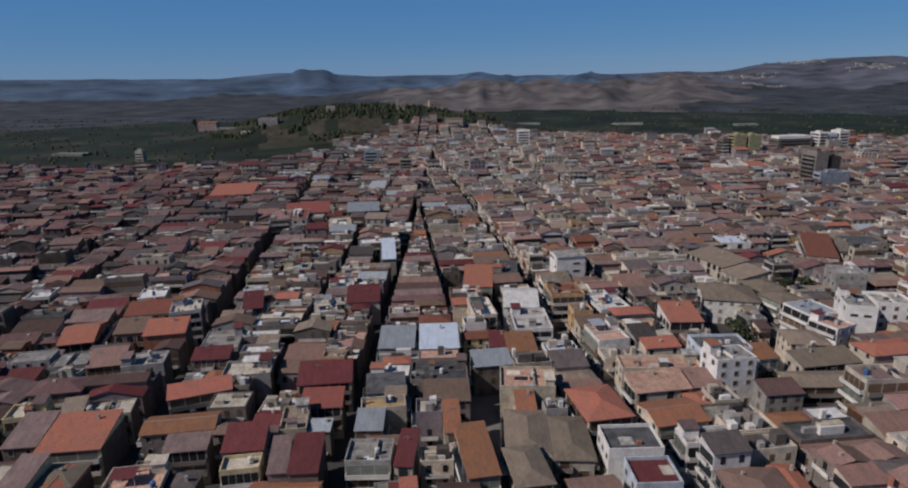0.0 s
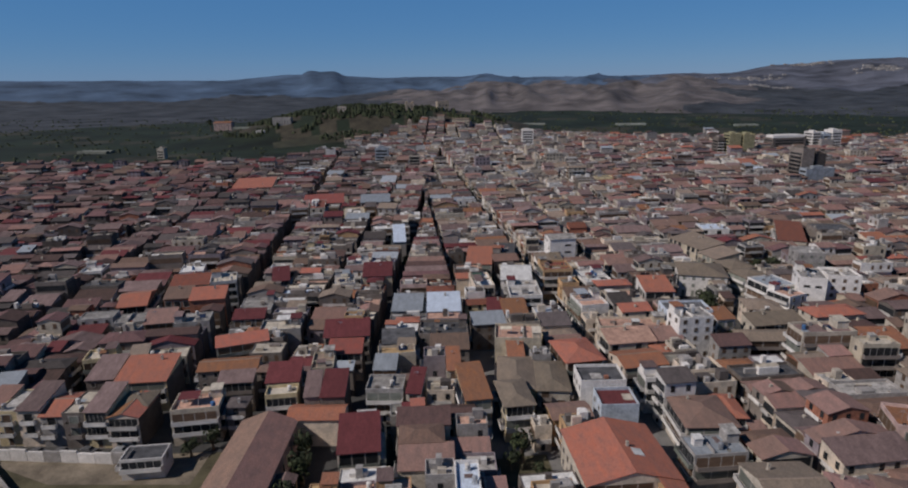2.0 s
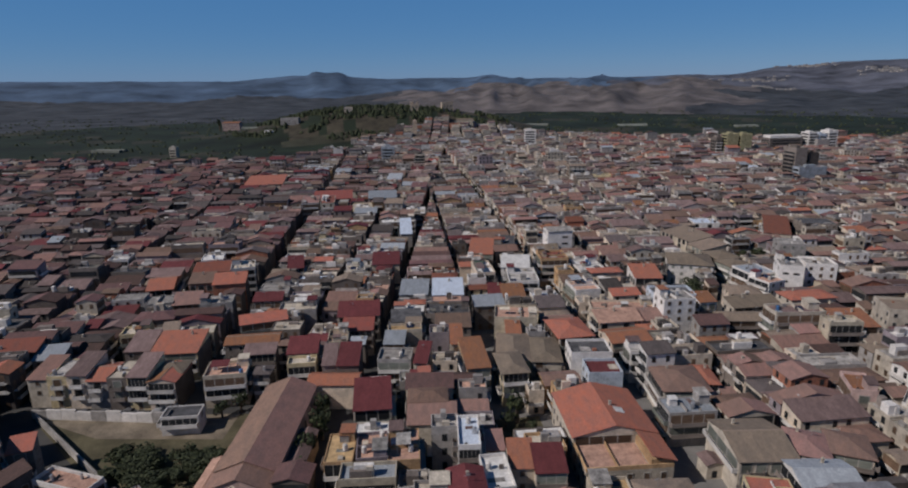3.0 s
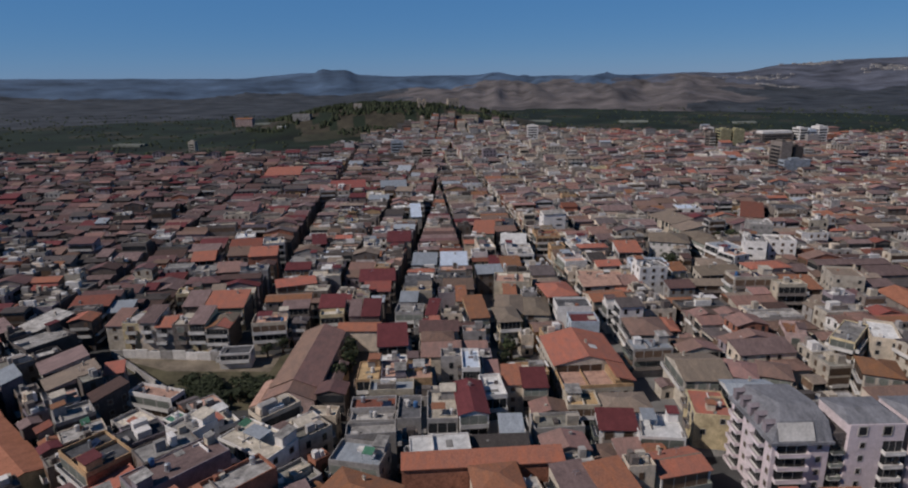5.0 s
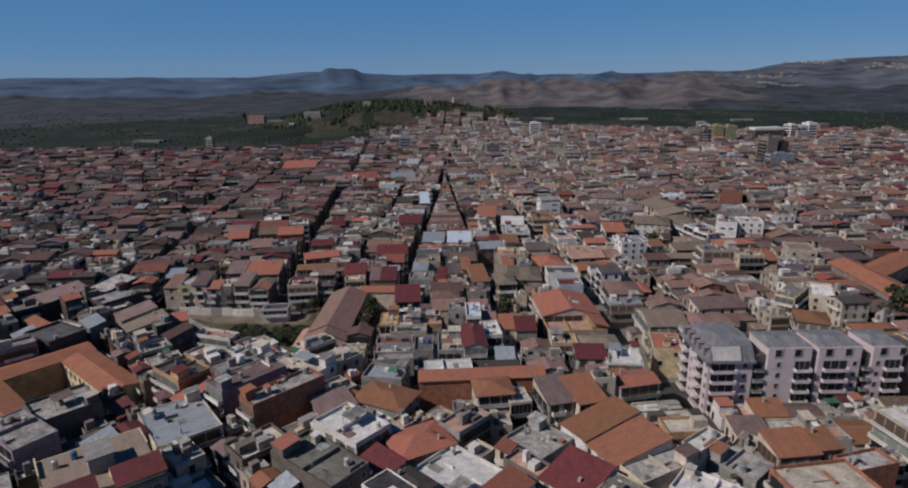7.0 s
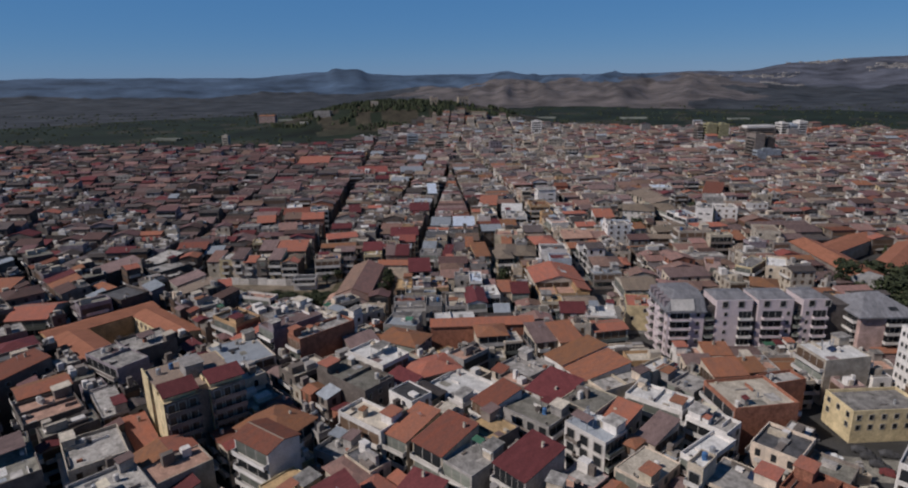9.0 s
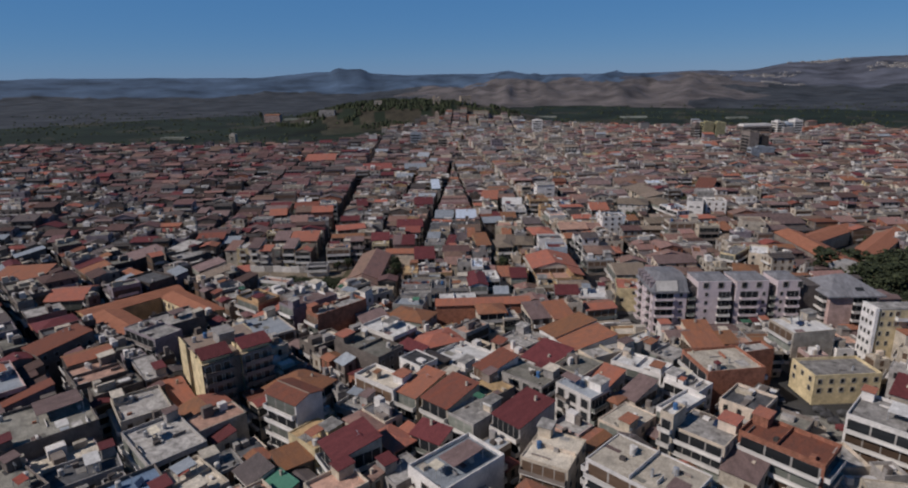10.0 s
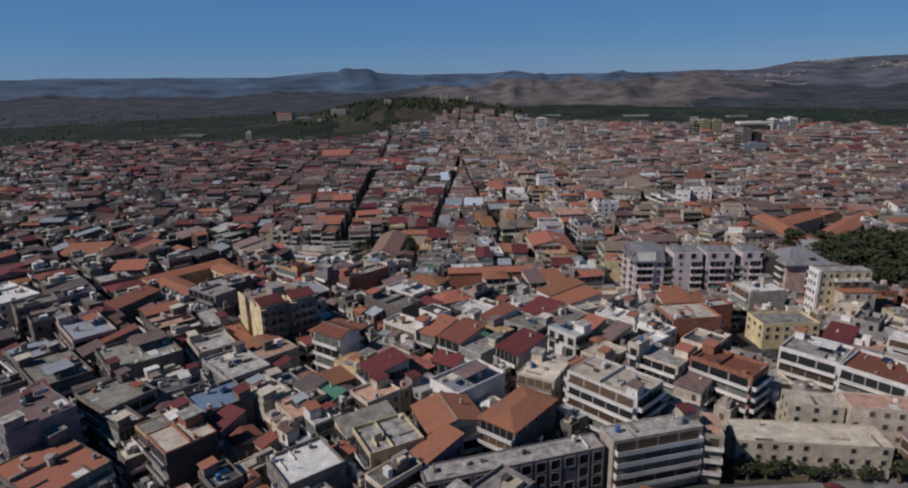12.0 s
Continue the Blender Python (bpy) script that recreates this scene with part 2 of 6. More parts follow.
def build_land():
    rings = [0, 60, 130] + [130 * 1.05 ** i for i in range(1, 49)] + [1370 * 1.014 ** i for i in range(86)]
    rings = [r for r in rings if r < 4500] + [4500, 4620]
    azs = [a * 0.4 for a in range(-140, 141)] + [60 + a * 12 for a in range(0, 21)]
    v, f, m = [(0, 0, -0.02)], [], []
    na = len(azs)
    for r in rings[1:]:
        for a in azs:
            x, y = r * math.sin(radians(a)), r * math.cos(radians(a))
            v.append((x, y, ground_z(x, y) - 0.02))
    def slot(x, y):
        r = math.hypot(x, y)
        az = math.degrees(math.atan2(x, y))
        j = noise.noise((x / 420, y / 420, 9.0))
        if y < town_edge(x) + 12 * j:
            return 0
        if castle_hill(x, y) > 10 and noise.noise((x / 40, y / 40, 3.0)) > -0.15:
            return 7
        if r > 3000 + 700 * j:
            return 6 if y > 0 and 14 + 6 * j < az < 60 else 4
        if y > 0 and az > -8 + 5 * j:
            if r < 1450 and noise.noise((x / 150, y / 45, 7.0)) > 0.3:
                return 5
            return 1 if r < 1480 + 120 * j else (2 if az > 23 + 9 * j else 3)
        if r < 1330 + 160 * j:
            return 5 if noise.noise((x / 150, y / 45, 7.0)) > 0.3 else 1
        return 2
    for k in range(len(rings) - 1):
        for i in range(na):
            i2 = (i + 1) % na
            if k == 0:
                face = (0, 1 + i2, 1 + i)
            else:
                a, b = 1 + (k - 1) * na, 1 + k * na
                face = (a + i, a + i2, b + i2, b + i)
            f.append(face[::-1])
            c = [sum(v[q][t] for q in face) / len(face) for t in (0, 1)]
            m.append(slot(*c))
    me = bpy.data.meshes.new("ground")
    me.from_pydata(v, [], f)
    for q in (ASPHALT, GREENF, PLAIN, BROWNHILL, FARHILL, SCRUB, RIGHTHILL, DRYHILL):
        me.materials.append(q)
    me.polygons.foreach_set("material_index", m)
    me.polygons.foreach_set("use_smooth", [True] * len(f))
    me.update()
    tagged(new("ground", me), "asphalt town ground running out to green fields, dry brown hills and a mountain range tinted by haze", "ground", kind="structure")


def town_edge(x):
    return float(np.interp(x, [-1600, -508, -286, -217, -185, -169, -139, -105, -60, -30, 40, 80, 178, 379, 600, 1600], [610, 590, 556, 592, 630, 690, 765, 812, 850, 862, 872, 874, 856, 790, 735, 720]))


build_land()

# ---- the town's lots ----
class Lot:
    def __init__(self, x, y, w, d, yaw, h, kind, roof, wall, known=False, block=False):
        self.x, self.y, self.w, self.d, self.yaw, self.h = x, y, w, d, yaw, h
        self.kind, self.roof, self.wall, self.known, self.block = kind, roof, wall, known, block
        c, s = math.cos(radians(yaw)), math.sin(radians(yaw))
        self.c, self.s = c, s
        self.plain, self.bands, self.blank, self.lane = False, False, None, None

    def corners(self, m=0.0):
        a, b = self.w / 2 - m, self.d / 2 - m
        return [(self.x + self.c * i - self.s * j, self.y + self.s * i + self.c * j) for i, j in ((-a, -b), (a, -b), (a, b), (-a, b))]

    def holds(self, px, py):
        u = (px - self.x) * self.c + (py - self.y) * self.s
        v = -(px - self.x) * self.s + (py - self.y) * self.c
        return abs(u) < self.w / 2 and abs(v) < self.d / 2


LOTS, CELLS = [], {}


def near_lots(x, y, reach=1):
    i, j = int(x // 25), int(y // 25)
    return [q for a in range(i - reach, i + reach + 1) for b in range(j - reach, j + reach + 1) for q in CELLS.get((a, b), ())]


def clash(p, q, slack):
    if math.hypot(p.x - q.x, p.y - q.y) > (math.hypot(p.w, p.d) + math.hypot(q.w, q.d)) / 2:
        return False
    A, B = p.corners(slack), q.corners(slack)
    for o in (p, q):
        for nx, ny in ((o.c, o.s), (-o.s, o.c)):
            a = [x * nx + y * ny for x, y in A]
            b = [x * nx + y * ny for x, y in B]
            if max(a) < min(b) or max(b) < min(a):
                return False
    return True


def keep(lot):
    LOTS.append(lot)
    CELLS.setdefault((int(lot.x // 25), int(lot.y // 25)), []).append(lot)


def known(x, y, w, d, yaw, h, kind, roof, wall, plain=False, bands=False, blank=None, side=None):
    """A house of known place; bands: balconies along every storey, blank: the turn of a bare party wall, side: the
    material of a thin sheet on its end wall, k for painted shade.
    """
    keep(Lot(x, y, w, d, yaw, h, kind, roof, wall, known=True))
    LOTS[-1].plain, LOTS[-1].bands, LOTS[-1].blank, LOTS[-1].lane = plain, bands, 90 if side else blank, side


def reserve(x, y, w, d, yaw=0.0, h=10.0):
    """Ground that other things or open space take up."""
    n = max(1, round(w / 20))
    k = max(1, round(d / 20))
    c, s = math.cos(radians(yaw)), math.sin(radians(yaw))
    for i in range(n):
        for j in range(k):
            a, b = (i + 0.5) * w / n - w / 2, (j + 0.5) * d / k - d / 2
            keep(Lot(x + c * a - s * b, y + s * a + c * b, w / n, d / k, yaw, h, "", "", "", block=True))


# landmarks, gardens and squares
reserve(89, 37, 62, 19, 3, 18)            # long lilac apartment block
reserve(124, 31, 17, 17, 3, 18)
for _i in range(8):                       # low sheds before the lilac block
    known(67 + 8.6 * _i, 13.5 + 0.5 * _i, 8.3, 9.5, 3, 2.7 + 0.25 * (_i % 3), "sffg"[_i % 4], "KGPTBCPK"[_i], "cegw"[_i % 4])
for _i in range(8):
    known(66 + 8.6 * _i, 22.2 + 0.45 * _i, 8.3, 6.2, 3, 3.2 + 0.3 * (_i * 5 % 3), "fsgffsfg"[_i], "PTKGCMGT"[_i], "wceg"[_i % 4])
reserve(-66.3, -26.6, 17.7, 20.5, 42, 20)        # yellow tower
reserve(-116, 24.5, 39, 34, -37, 10)         # courtyard school
reserve(-48, 76, 15, 48, 1, 12)           # long hall
reserve(-88, 84, 56, 34, -20, 0)          # walled garden
reserve(-66, 64, 24, 18, 0, 0)
reserve(-38, 82, 8, 36, 0, 0)
reserve(32, 78.5, 20, 30, 6, 9)            # orange roofed house with a terrace
reserve(12, 88, 14, 14, 8, 0)             # small green yard
reserve(124, 4, 19, 14, 3, 22)            # cream and white tower
reserve(180, 62, 62, 74, 0, 0)            # park
reserve(172, 116, 52, 48, 25, 0)          # orange roofed school
reserve(86, 168, 14, 44, 5, 0)            # orchard
reserve(132, 226, 14, 12, 5, 0)
reserve(126, 267.5, 22, 7, 0, 0)
reserve(148, 86, 18, 14, 5, 0)
reserve(90, -98, 150, 26, 0, 0)           # road and hedge
reserve(89, -29.5, 21, 13, -8, 0)          # small square with parked cars
reserve(84, -17, 6, 14, -10, 0)
reserve(268, 459, 12, 18, 8, 28)          # grey tower and its low wings
reserve(275, 450, 28, 22, 8, 15)
reserve(282, 612, 44, 16, 5, 26)          # olive towers
reserve(351, 649, 42, 18, 8, 20)          # long dark block and white towers
reserve(393, 650, 38, 16, 8, 24)
reserve(277, 535, 14, 11, 6, 12)
for _i in range(4):                       # low sheds before the grey tower
    known(258 + 9.4 * _i, 428 + 1.3 * _i, 9.0, 16, 8, 3.6 + 0.4 * (_i % 2), "sfsg"[_i], "MGKB"[_i], "gdeg"[_i])
reserve(75, 726, 16, 14, 0, 24)
reserve(-84, 570, 14, 12, 0, 24)
reserve(-42, 432, 16, 14, 0, 16)
reserve(-354, 668, 12, 10, 0, 18)

# houses of the old quarter, of the streets about the hall, and of the upper streets
known(-98.5, -94.4, 18.7, 13.6, -32, 19, "f", "K", "v", blank=90)
known(-83.7, -107.5, 18.6, 14.1, -28, 14, "f", "T", "d")
known(-96.9, -54.5, 18.3, 18.7, -45, 13, "f", "O", "d")
known(-115.9, -63.5, 21.9, 13.1, -39, 12, "f", "O", "d")
known(-130.2, -53.1, 14.0, 11.1, -35, 12, "f", "L", "d")
known(-87.7, -79.4, 14.4, 12.6, -31, 14, "f", "O", "d")
known(-63.2, -77.1, 12.1, 12.3, -44, 12, "f", "S", "d")
known(-58.0, -85.7, 6.0, 7.3, -28, 11, "s", "R", "d")
known(-60.3, -99.7, 9.7, 10.6, -40, 16.8, "f", "C", "b", side="k")
known(-67.2, -92.9, 7.9, 11.0, -39, 15, "f", "G", "o", bands=True)
known(-80.2, -89.5, 9.7, 5.7, -34, 13.5, "f", "G", "d", bands=True)
known(-50.8, -96.7, 6.2, 7.1, -52, 9, "g", "T", "d")
known(-49.4, -106.7, 7.7, 5.9, -42, 12, "f", "D", "d")
known(-32.9, -104.3, 11.3, 11.9, -49, 14, "f", "W", "d", blank=90)
known(-125.7, -35.6, 21.0, 12.2, -42, 12, "f", "L", "p")
known(-66.4, -59.2, 17.1, 11.9, -42, 12, "f", "G", "g", bands=True)
known(-54.1, -71.2, 13.1, 8.3, -38, 11, "f", "C", "e")
known(-43.2, -78.2, 10.4, 6.9, -46, 11, "f", "P", "c", bands=True)
known(-179.9, -4.1, 26.5, 14.3, -29, 11, "f", "W", "w")
known(-124.9, -10.5, 9.9, 15.6, -30, 12, "s", "V", "d")
known(-101.1, -29.2, 13.0, 12.2, -43, 12, "f", "P", "d")
known(-97.0, -7.3, 16.7, 8.6, -31, 15, "f", "G", "v", blank=90)
known(-41.2, -46.5, 10.6, 7.9, -32, 17, "g", "V", "w", blank=90, bands=True)
known(-24.6, -61.9, 8.7, 10.3, -53, 13.9, "s", "R", "c")
known(-33.6, -55.8, 9.7, 8.0, -38, 12, "f", "Y", "y")
known(-24.9, -73.0, 8.1, 9.7, -46, 12, "f", "P", "c")
known(-36.9, -70.4, 6.6, 4.1, -38, 10, "s", "E", "g")
known(-18.2, -93.6, 11.1, 12.1, -58, 13.5, "f", "G", "y", bands=True)
known(-6.0, -83.4, 12.3, 13.5, -65, 13, "g", "T", "y")
known(10.2, -83.0, 9.5, 17.0, -36, 14.5, "h", "T", "d", bands=True)
known(17.5, -62.8, 9.9, 11.6, -26, 14, "f", "C", "c")
known(33.3, -73.5, 19.0, 11.5, -43, 17.7, "f", "C", "w", bands=True)
known(12.2, -48.4, 8.4, 11.7, -45, 13.9, "s", "R", "g", blank=90)
known(-2.1, -66.6, 10.6, 16.4, -45, 13, "f", "L", "w", blank=90)
known(23.3, -75.4, 6.9, 5.0, -56, 9, "f", "L", "g")
known(8.7, -98.1, 38.8, 5.5, 20, 12, "f", "G", "v")
known(38.5, -89.1, 21.3, 5.8, 18, 14, "f", "G", "e", bands=True)
known(65.1, -59.9, 16.2, 9.4, -45, 15, "f", "V", "b", bands=True)
known(51.2, -54.2, 10.9, 10.0, -42, 14, "f", "G", "c", bands=True)
known(44.0, -52.7, 3.0, 5.6, -44, 17, "f", "W", "c")
known(67.4, -18.3, 13.5, 16.1, -79, 12, "f", "C", "b", blank=90)
known(79.1, -8.8, 5.4, 10.6, -73, 11, "f", "G", "b", blank=90)
known(98.9, 4.1, 11.0, 13.7, -78, 13, "f", "W", "e", blank=90, bands=True)
known(99.9, -14.1, 10.4, 18.6, -84, 8, "f", "G", "y", plain=True)
known(93.6, -47.2, 14.7, 13.5, -43, 13, "f", "G", "w", bands=True)
known(104.4, -58.5, 15.1, 14.3, -47, 13, "f", "V", "w", bands=True)
known(81.3, -70.7, 11.9, 6.8, -10, 11, "f", "C", "c", plain=True)
known(95.3, -73.5, 15.4, 7.1, -8, 12, "f", "P", "c", plain=True)
known(52.9, -84.4, 3.9, 9.2, -11, 12, "f", "P", "e", bands=True)
known(75.3, -80.8, 32.6, 8.9, -3, 8, "f", "C", "c", plain=True)
known(-22.5, -32.5, 13.9, 7.3, -36, 13, "f", "C", "w", bands=True)
known(-12.5, -35.6, 6.4, 11.4, -35, 13, "s", "T", "c")
known(-4.9, -40.4, 8.5, 11.4, -39, 13.5, "s", "V", "c", bands=True)
known(-5.9, -30.0, 6.1, 6.3, -33, 12.5, "f", "Y", "c")
known(4.9, -35.0, 8.6, 8.3, -45, 12.5, "f", "Y", "d")
known(1.2, -46.1, 8.0, 10.3, -41, 12.5, "f", "G", "g", bands=True)
known(-29.8, -14.8, 18.5, 9.7, -37, 14, "f", "O", "d", bands=True)
known(-26.3, -0.7, 14.4, 9.8, -38, 13, "f", "W", "w")
known(-21.3, 15.5, 13.7, 9.8, -23, 11, "h", "T", "v")
known(-11.2, -3.0, 10.0, 12.5, -59, 11, "h", "T", "d")
known(-44.9, 10.2, 6.4, 19.0, -41, 15.7, "f", "G", "b", blank=90, bands=True)
known(-56.2, 16.8, 8.1, 17.6, -39, 15.8, "f", "K", "v", blank=90)
known(-3.0, -13.3, 13.8, 13.4, -40, 10, "f", "W", "w")
known(6.2, -21.6, 6.6, 10.3, -49, 12, "s", "V", "w")
known(15.4, -26.3, 12.9, 8.8, -40, 11.5, "f", "O", "g")
known(27.5, -35.0, 11.0, 7.5, -48, 13, "f", "L", "w")
known(28.7, 3.2, 8.0, 15.8, -57, 12, "s", "T", "w", plain=True)
known(33.1, -4.5, 9.5, 15.1, -62, 11.5, "s", "T", "w", plain=True)
known(37.9, -10.8, 6.5, 15.3, -60, 11, "f", "G", "c", bands=True)
known(49.5, -2.4, 4.5, 9.5, -51, 11, "f", "W", "c")
known(45.7, -19.1, 14.0, 8.0, -37, 11, "f", "W", "w", bands=True)
known(54.9, -29.2, 9.7, 6.7, -47, 11, "f", "G", "w", bands=True)
known(-96.7, 6.2, 12.6, 13.0, -41, 13, "f", "G", "d", blank=90)
known(-66.6, 2.0, 17.7, 13.8, -49, 12, "f", "L", "c")
known(-75.5, 22.2, 12.7, 9.1, -35, 14, "f", "D", "o", side="b", bands=True)
known(-115.4, 70.0, 9.2, 11.4, -46, 10, "s", "K", "e", side="k")
known(-107.2, 61.3, 7.8, 12.6, -46, 10, "s", "N", "p", side="k")
known(-99.5, 67.9, 4.9, 5.3, 24, 9, "s", "T", "d")
known(-100.6, 48.7, 7.2, 6.1, -48, 11, "f", "P", "g", side="k")
known(-94.2, 54.5, 5.3, 10.1, -37, 9, "s", "Q", "k")
known(-94.3, 42.5, 7.3, 8.1, -47, 10.5, "f", "G", "g", side="k")
known(-82.1, 57.0, 13.7, 4.9, -16, 8, "f", "P", "w")
known(-88.1, 36.1, 6.1, 9.0, -48, 10, "f", "G", "c", side="k")
known(-80.4, 43.5, 8.5, 6.9, -31, 8, "f", "C", "g")
known(-66.9, 39.5, 7.6, 4.1, -29, 11, "f", "E", "w")
known(-59.4, 42.2, 8.2, 6.6, -43, 9, "f", "C", "w")
known(-45.7, 30.9, 15.2, 8.9, -30, 12, "f", "C", "w")
known(-61.7, 34.4, 7.7, 7.7, -29, 13, "f", "G", "w")
known(-22.2, 35.8, 11.0, 4.6, 7, 11, "f", "G", "g")
known(-23.3, 28.5, 11.0, 7.8, -10, 10, "f", "L", "g")
known(-6.6, 30.2, 12.8, 6.7, 8, 11.5, "f", "W", "w")
known(2.4, 25.3, 32.8, 4.0, 6, 11.5, "s", "T", "b", plain=True)
known(-23.7, 48.6, 10.8, 5.4, 5, 10, "f", "V", "g")
known(-23.0, 44.2, 10.6, 4.2, 2, 9, "f", "G", "g")
known(-14.8, 46.5, 5.6, 10.4, 4, 10, "f", "D", "g")
known(-7.1, 47.9, 7.1, 13.1, 4, 10, "f", "C", "g")
known(-0.3, 48.8, 6.7, 15.2, 7, 12, "x", "R", "w")
known(-27.8, 65.8, 6.0, 10.5, 4, 10, "f", "Y", "o")
known(-21.1, 66.1, 6.7, 9.7, 8, 10, "f", "P", "v")
known(-14.4, 67.1, 6.7, 11.4, 6, 10, "f", "P", "o")
known(-24.4, 87.6, 9.0, 12.4, 8, 10, "s", "R", "c")
known(-0.5, 70.4, 4.8, 11.8, 3, 11, "f", "Z", "w")
known(10.5, 64.5, 5.3, 7.7, 2, 9, "s", "T", "c")
known(16.2, 63.0, 6.5, 7.5, 3, 9, "s", "R", "c")
known(12.9, 121.2, 9.7, 18.2, -3, 8, "h", "N", "y")
known(22.0, 119.1, 8.3, 16.2, -2, 8, "h", "N", "e")
known(36.2, 105.3, 9.2, 8.4, 2, 8.8, "f", "R", "a", blank=0, plain=True)
known(34.0, 114.2, 11.6, 9.0, 2, 10.6, "f", "D", "w", blank=0, plain=True)
known(30.9, 130.6, 10.9, 14.3, 11, 10, "h", "T", "c")
known(33.4, 43.4, 8.7, 6.5, -1, 9, "s", "R", "w")
known(42.5, 41.7, 10.0, 9.5, -4, 9, "f", "W", "w")
known(27.3, 54.7, 8.0, 7.2, 2, 8, "f", "Y", "c")
known(37.5, 54.1, 12.2, 8.5, 3, 8, "h", "N", "e")
known(41.7, 27.1, 11.0, 7.7, 15, 10, "g", "T", "w")
known(61.5, 71.1, 12.5, 15.7, 2, 9, "g", "N", "e")
known(57.5, 52.0, 8.4, 11.7, -8, 9, "f", "T", "y")
known(70.2, 59.2, 11.7, 9.1, -1, 9, "g", "L", "w")
known(55.0, 99.2, 11.8, 13.4, 1, 9, "h", "M", "e")
known(103.9, 137.2, 16.0, 7.8, 3, 13, "f", "K", "e")
known(119.3, 135.5, 15.4, 10.6, 1, 10, "s", "T", "c")
known(141.2, 142.9, 10.8, 12.4, -11, 12, "f", "N", "e", plain=True)
known(111.8, 88.3, 6.4, 17.1, -42, 12, "f", "G", "y", bands=True)
known(98.4, 94.2, 5.8, 10.0, -15, 10, "f", "T", "p")
known(122.7, 90.4, 7.7, 14.9, -23, 11, "f", "W", "c", plain=True)
known(108.9, 69.4, 9.0, 10.5, -20, 10, "h", "T", "e")
known(-90.0, 120.5, 10.8, 12.7, 7, 9, "s", "T", "y")
known(-100.2, 121.3, 7.3, 11.3, 7, 9, "s", "K", "d")
known(-107.2, 130.2, 8.6, 7.0, 15, 9, "f", "C", "y")
known(-96.2, 130.5, 4.9, 6.6, 15, 9.4, "s", "N", "y")
known(-89.7, 131.9, 9.1, 6.8, 15, 8.6, "f", "C", "c")
known(-123.6, 156.5, 10.8, 6.9, 11, 11, "f", "G", "g", plain=True)
known(-112.3, 156.3, 9.4, 8.3, 14, 10, "f", "G", "g")
known(-103.1, 157.6, 9.4, 8.3, 13, 9.3, "s", "M", "g")
known(-91.8, 155.8, 9.9, 8.2, 13, 10.2, "f", "G", "g")
known(-68.8, 140.5, 13.7, 5.6, 21, 9, "s", "T", "c")
known(-76.0, 160.6, 13.8, 5.9, 7, 9, "s", "R", "d")
known(-66.2, 124.8, 13.5, 7.4, 9, 9, "g", "T", "d")
known(-49.3, 116.1, 8.7, 8.0, 7, 10, "s", "R", "d")
known(-47.9, 108.8, 7.9, 5.1, 9, 9, "f", "C", "y")
known(-34.4, 110.0, 6.2, 11.0, 4, 10, "s", "R", "d")
known(-39.9, 109.6, 3.8, 10.0, 7, 10, "s", "K", "d")
known(-83.7, 105.9, 9.1, 7.2, 4, 9, "h", "N", "d")
known(-66.5, 103.8, 9.5, 8.6, 10, 9, "f", "P", "c")
known(-120.6, 175.2, 9.6, 16.4, 15, 10, "g", "T", "b")
known(-105.9, 177.2, 9.2, 8.1, 10, 10.6, "s", "M", "b")
known(-96.0, 175.3, 8.4, 8.6, 12, 11, "s", "T", "b")
known(-110.0, 196.6, 15.0, 8.7, 11, 9, "s", "V", "c")
known(-95.2, 190.9, 8.4, 10.7, 18, 12, "f", "C", "w")
known(-159.7, 213.7, 8.6, 10.2, 12, 9, "f", "W", "w")
known(-115.9, 211.1, 9.3, 10.8, 16, 10, "f", "W", "w")
known(-64.9, 175.1, 11.6, 4.7, 6, 9, "f", "W", "d")
known(-74.9, 171.1, 10.4, 13.3, 9, 9, "f", "G", "g")
known(-40.6, 147.6, 9.9, 9.6, 7, 9, "s", "R", "c")
known(-37.0, 134.4, 8.9, 6.8, 4, 9, "s", "V", "c")
known(-8.7, 170.1, 11.6, 13.6, 3, 9, "s", "Z", "a")
known(-21.6, 169.7, 11.2, 11.8, 1, 9, "s", "L", "g")
known(-8.0, 148.6, 15.2, 11.0, 1, 9, "f", "D", "d")
known(-22.4, 141.4, 11.4, 7.1, 6, 9, "s", "D", "g")
known(-21.6, 149.2, 10.9, 6.0, 0, 9, "f", "W", "w")
known(-18.6, 136.2, 5.2, 5.2, 2, 9, "s", "N", "a")
known(-4.4, 123.6, 3.7, 10.5, 4, 10, "s", "T", "c")
known(0.9, 110.9, 6.6, 16.0, 10, 10, "s", "T", "o")
known(-13.8, 113.0, 3.8, 10.3, -5, 9, "s", "R", "c")
known(-22.0, 112.6, 10.2, 7.8, -0, 9, "f", "G", "g")
known(9.0, 167.7, 5.1, 7.4, -1, 9, "s", "R", "c")
known(15.6, 165.3, 8.4, 9.2, 5, 9, "s", "T", "c")
known(15.0, 142.5, 13.8, 10.8, -3, 10, "f", "P", "c")
known(13.6, 133.5, 4.8, 7.4, 1, 8, "s", "T", "c")
known(18.9, 199.4, 11.6, 18.3, -3, 11, "g", "W", "w", plain=True)
known(20.2, 178.9, 11.3, 16.5, 2, 11, "f", "G", "w")
known(34.9, 203.2, 11.6, 12.0, 5, 12, "f", "V", "o", bands=True)
known(16.5, 237.7, 9.9, 17.2, -5, 10, "f", "D", "d")
known(5.2, 227.1, 11.0, 21.2, -3, 9, "s", "T", "c")
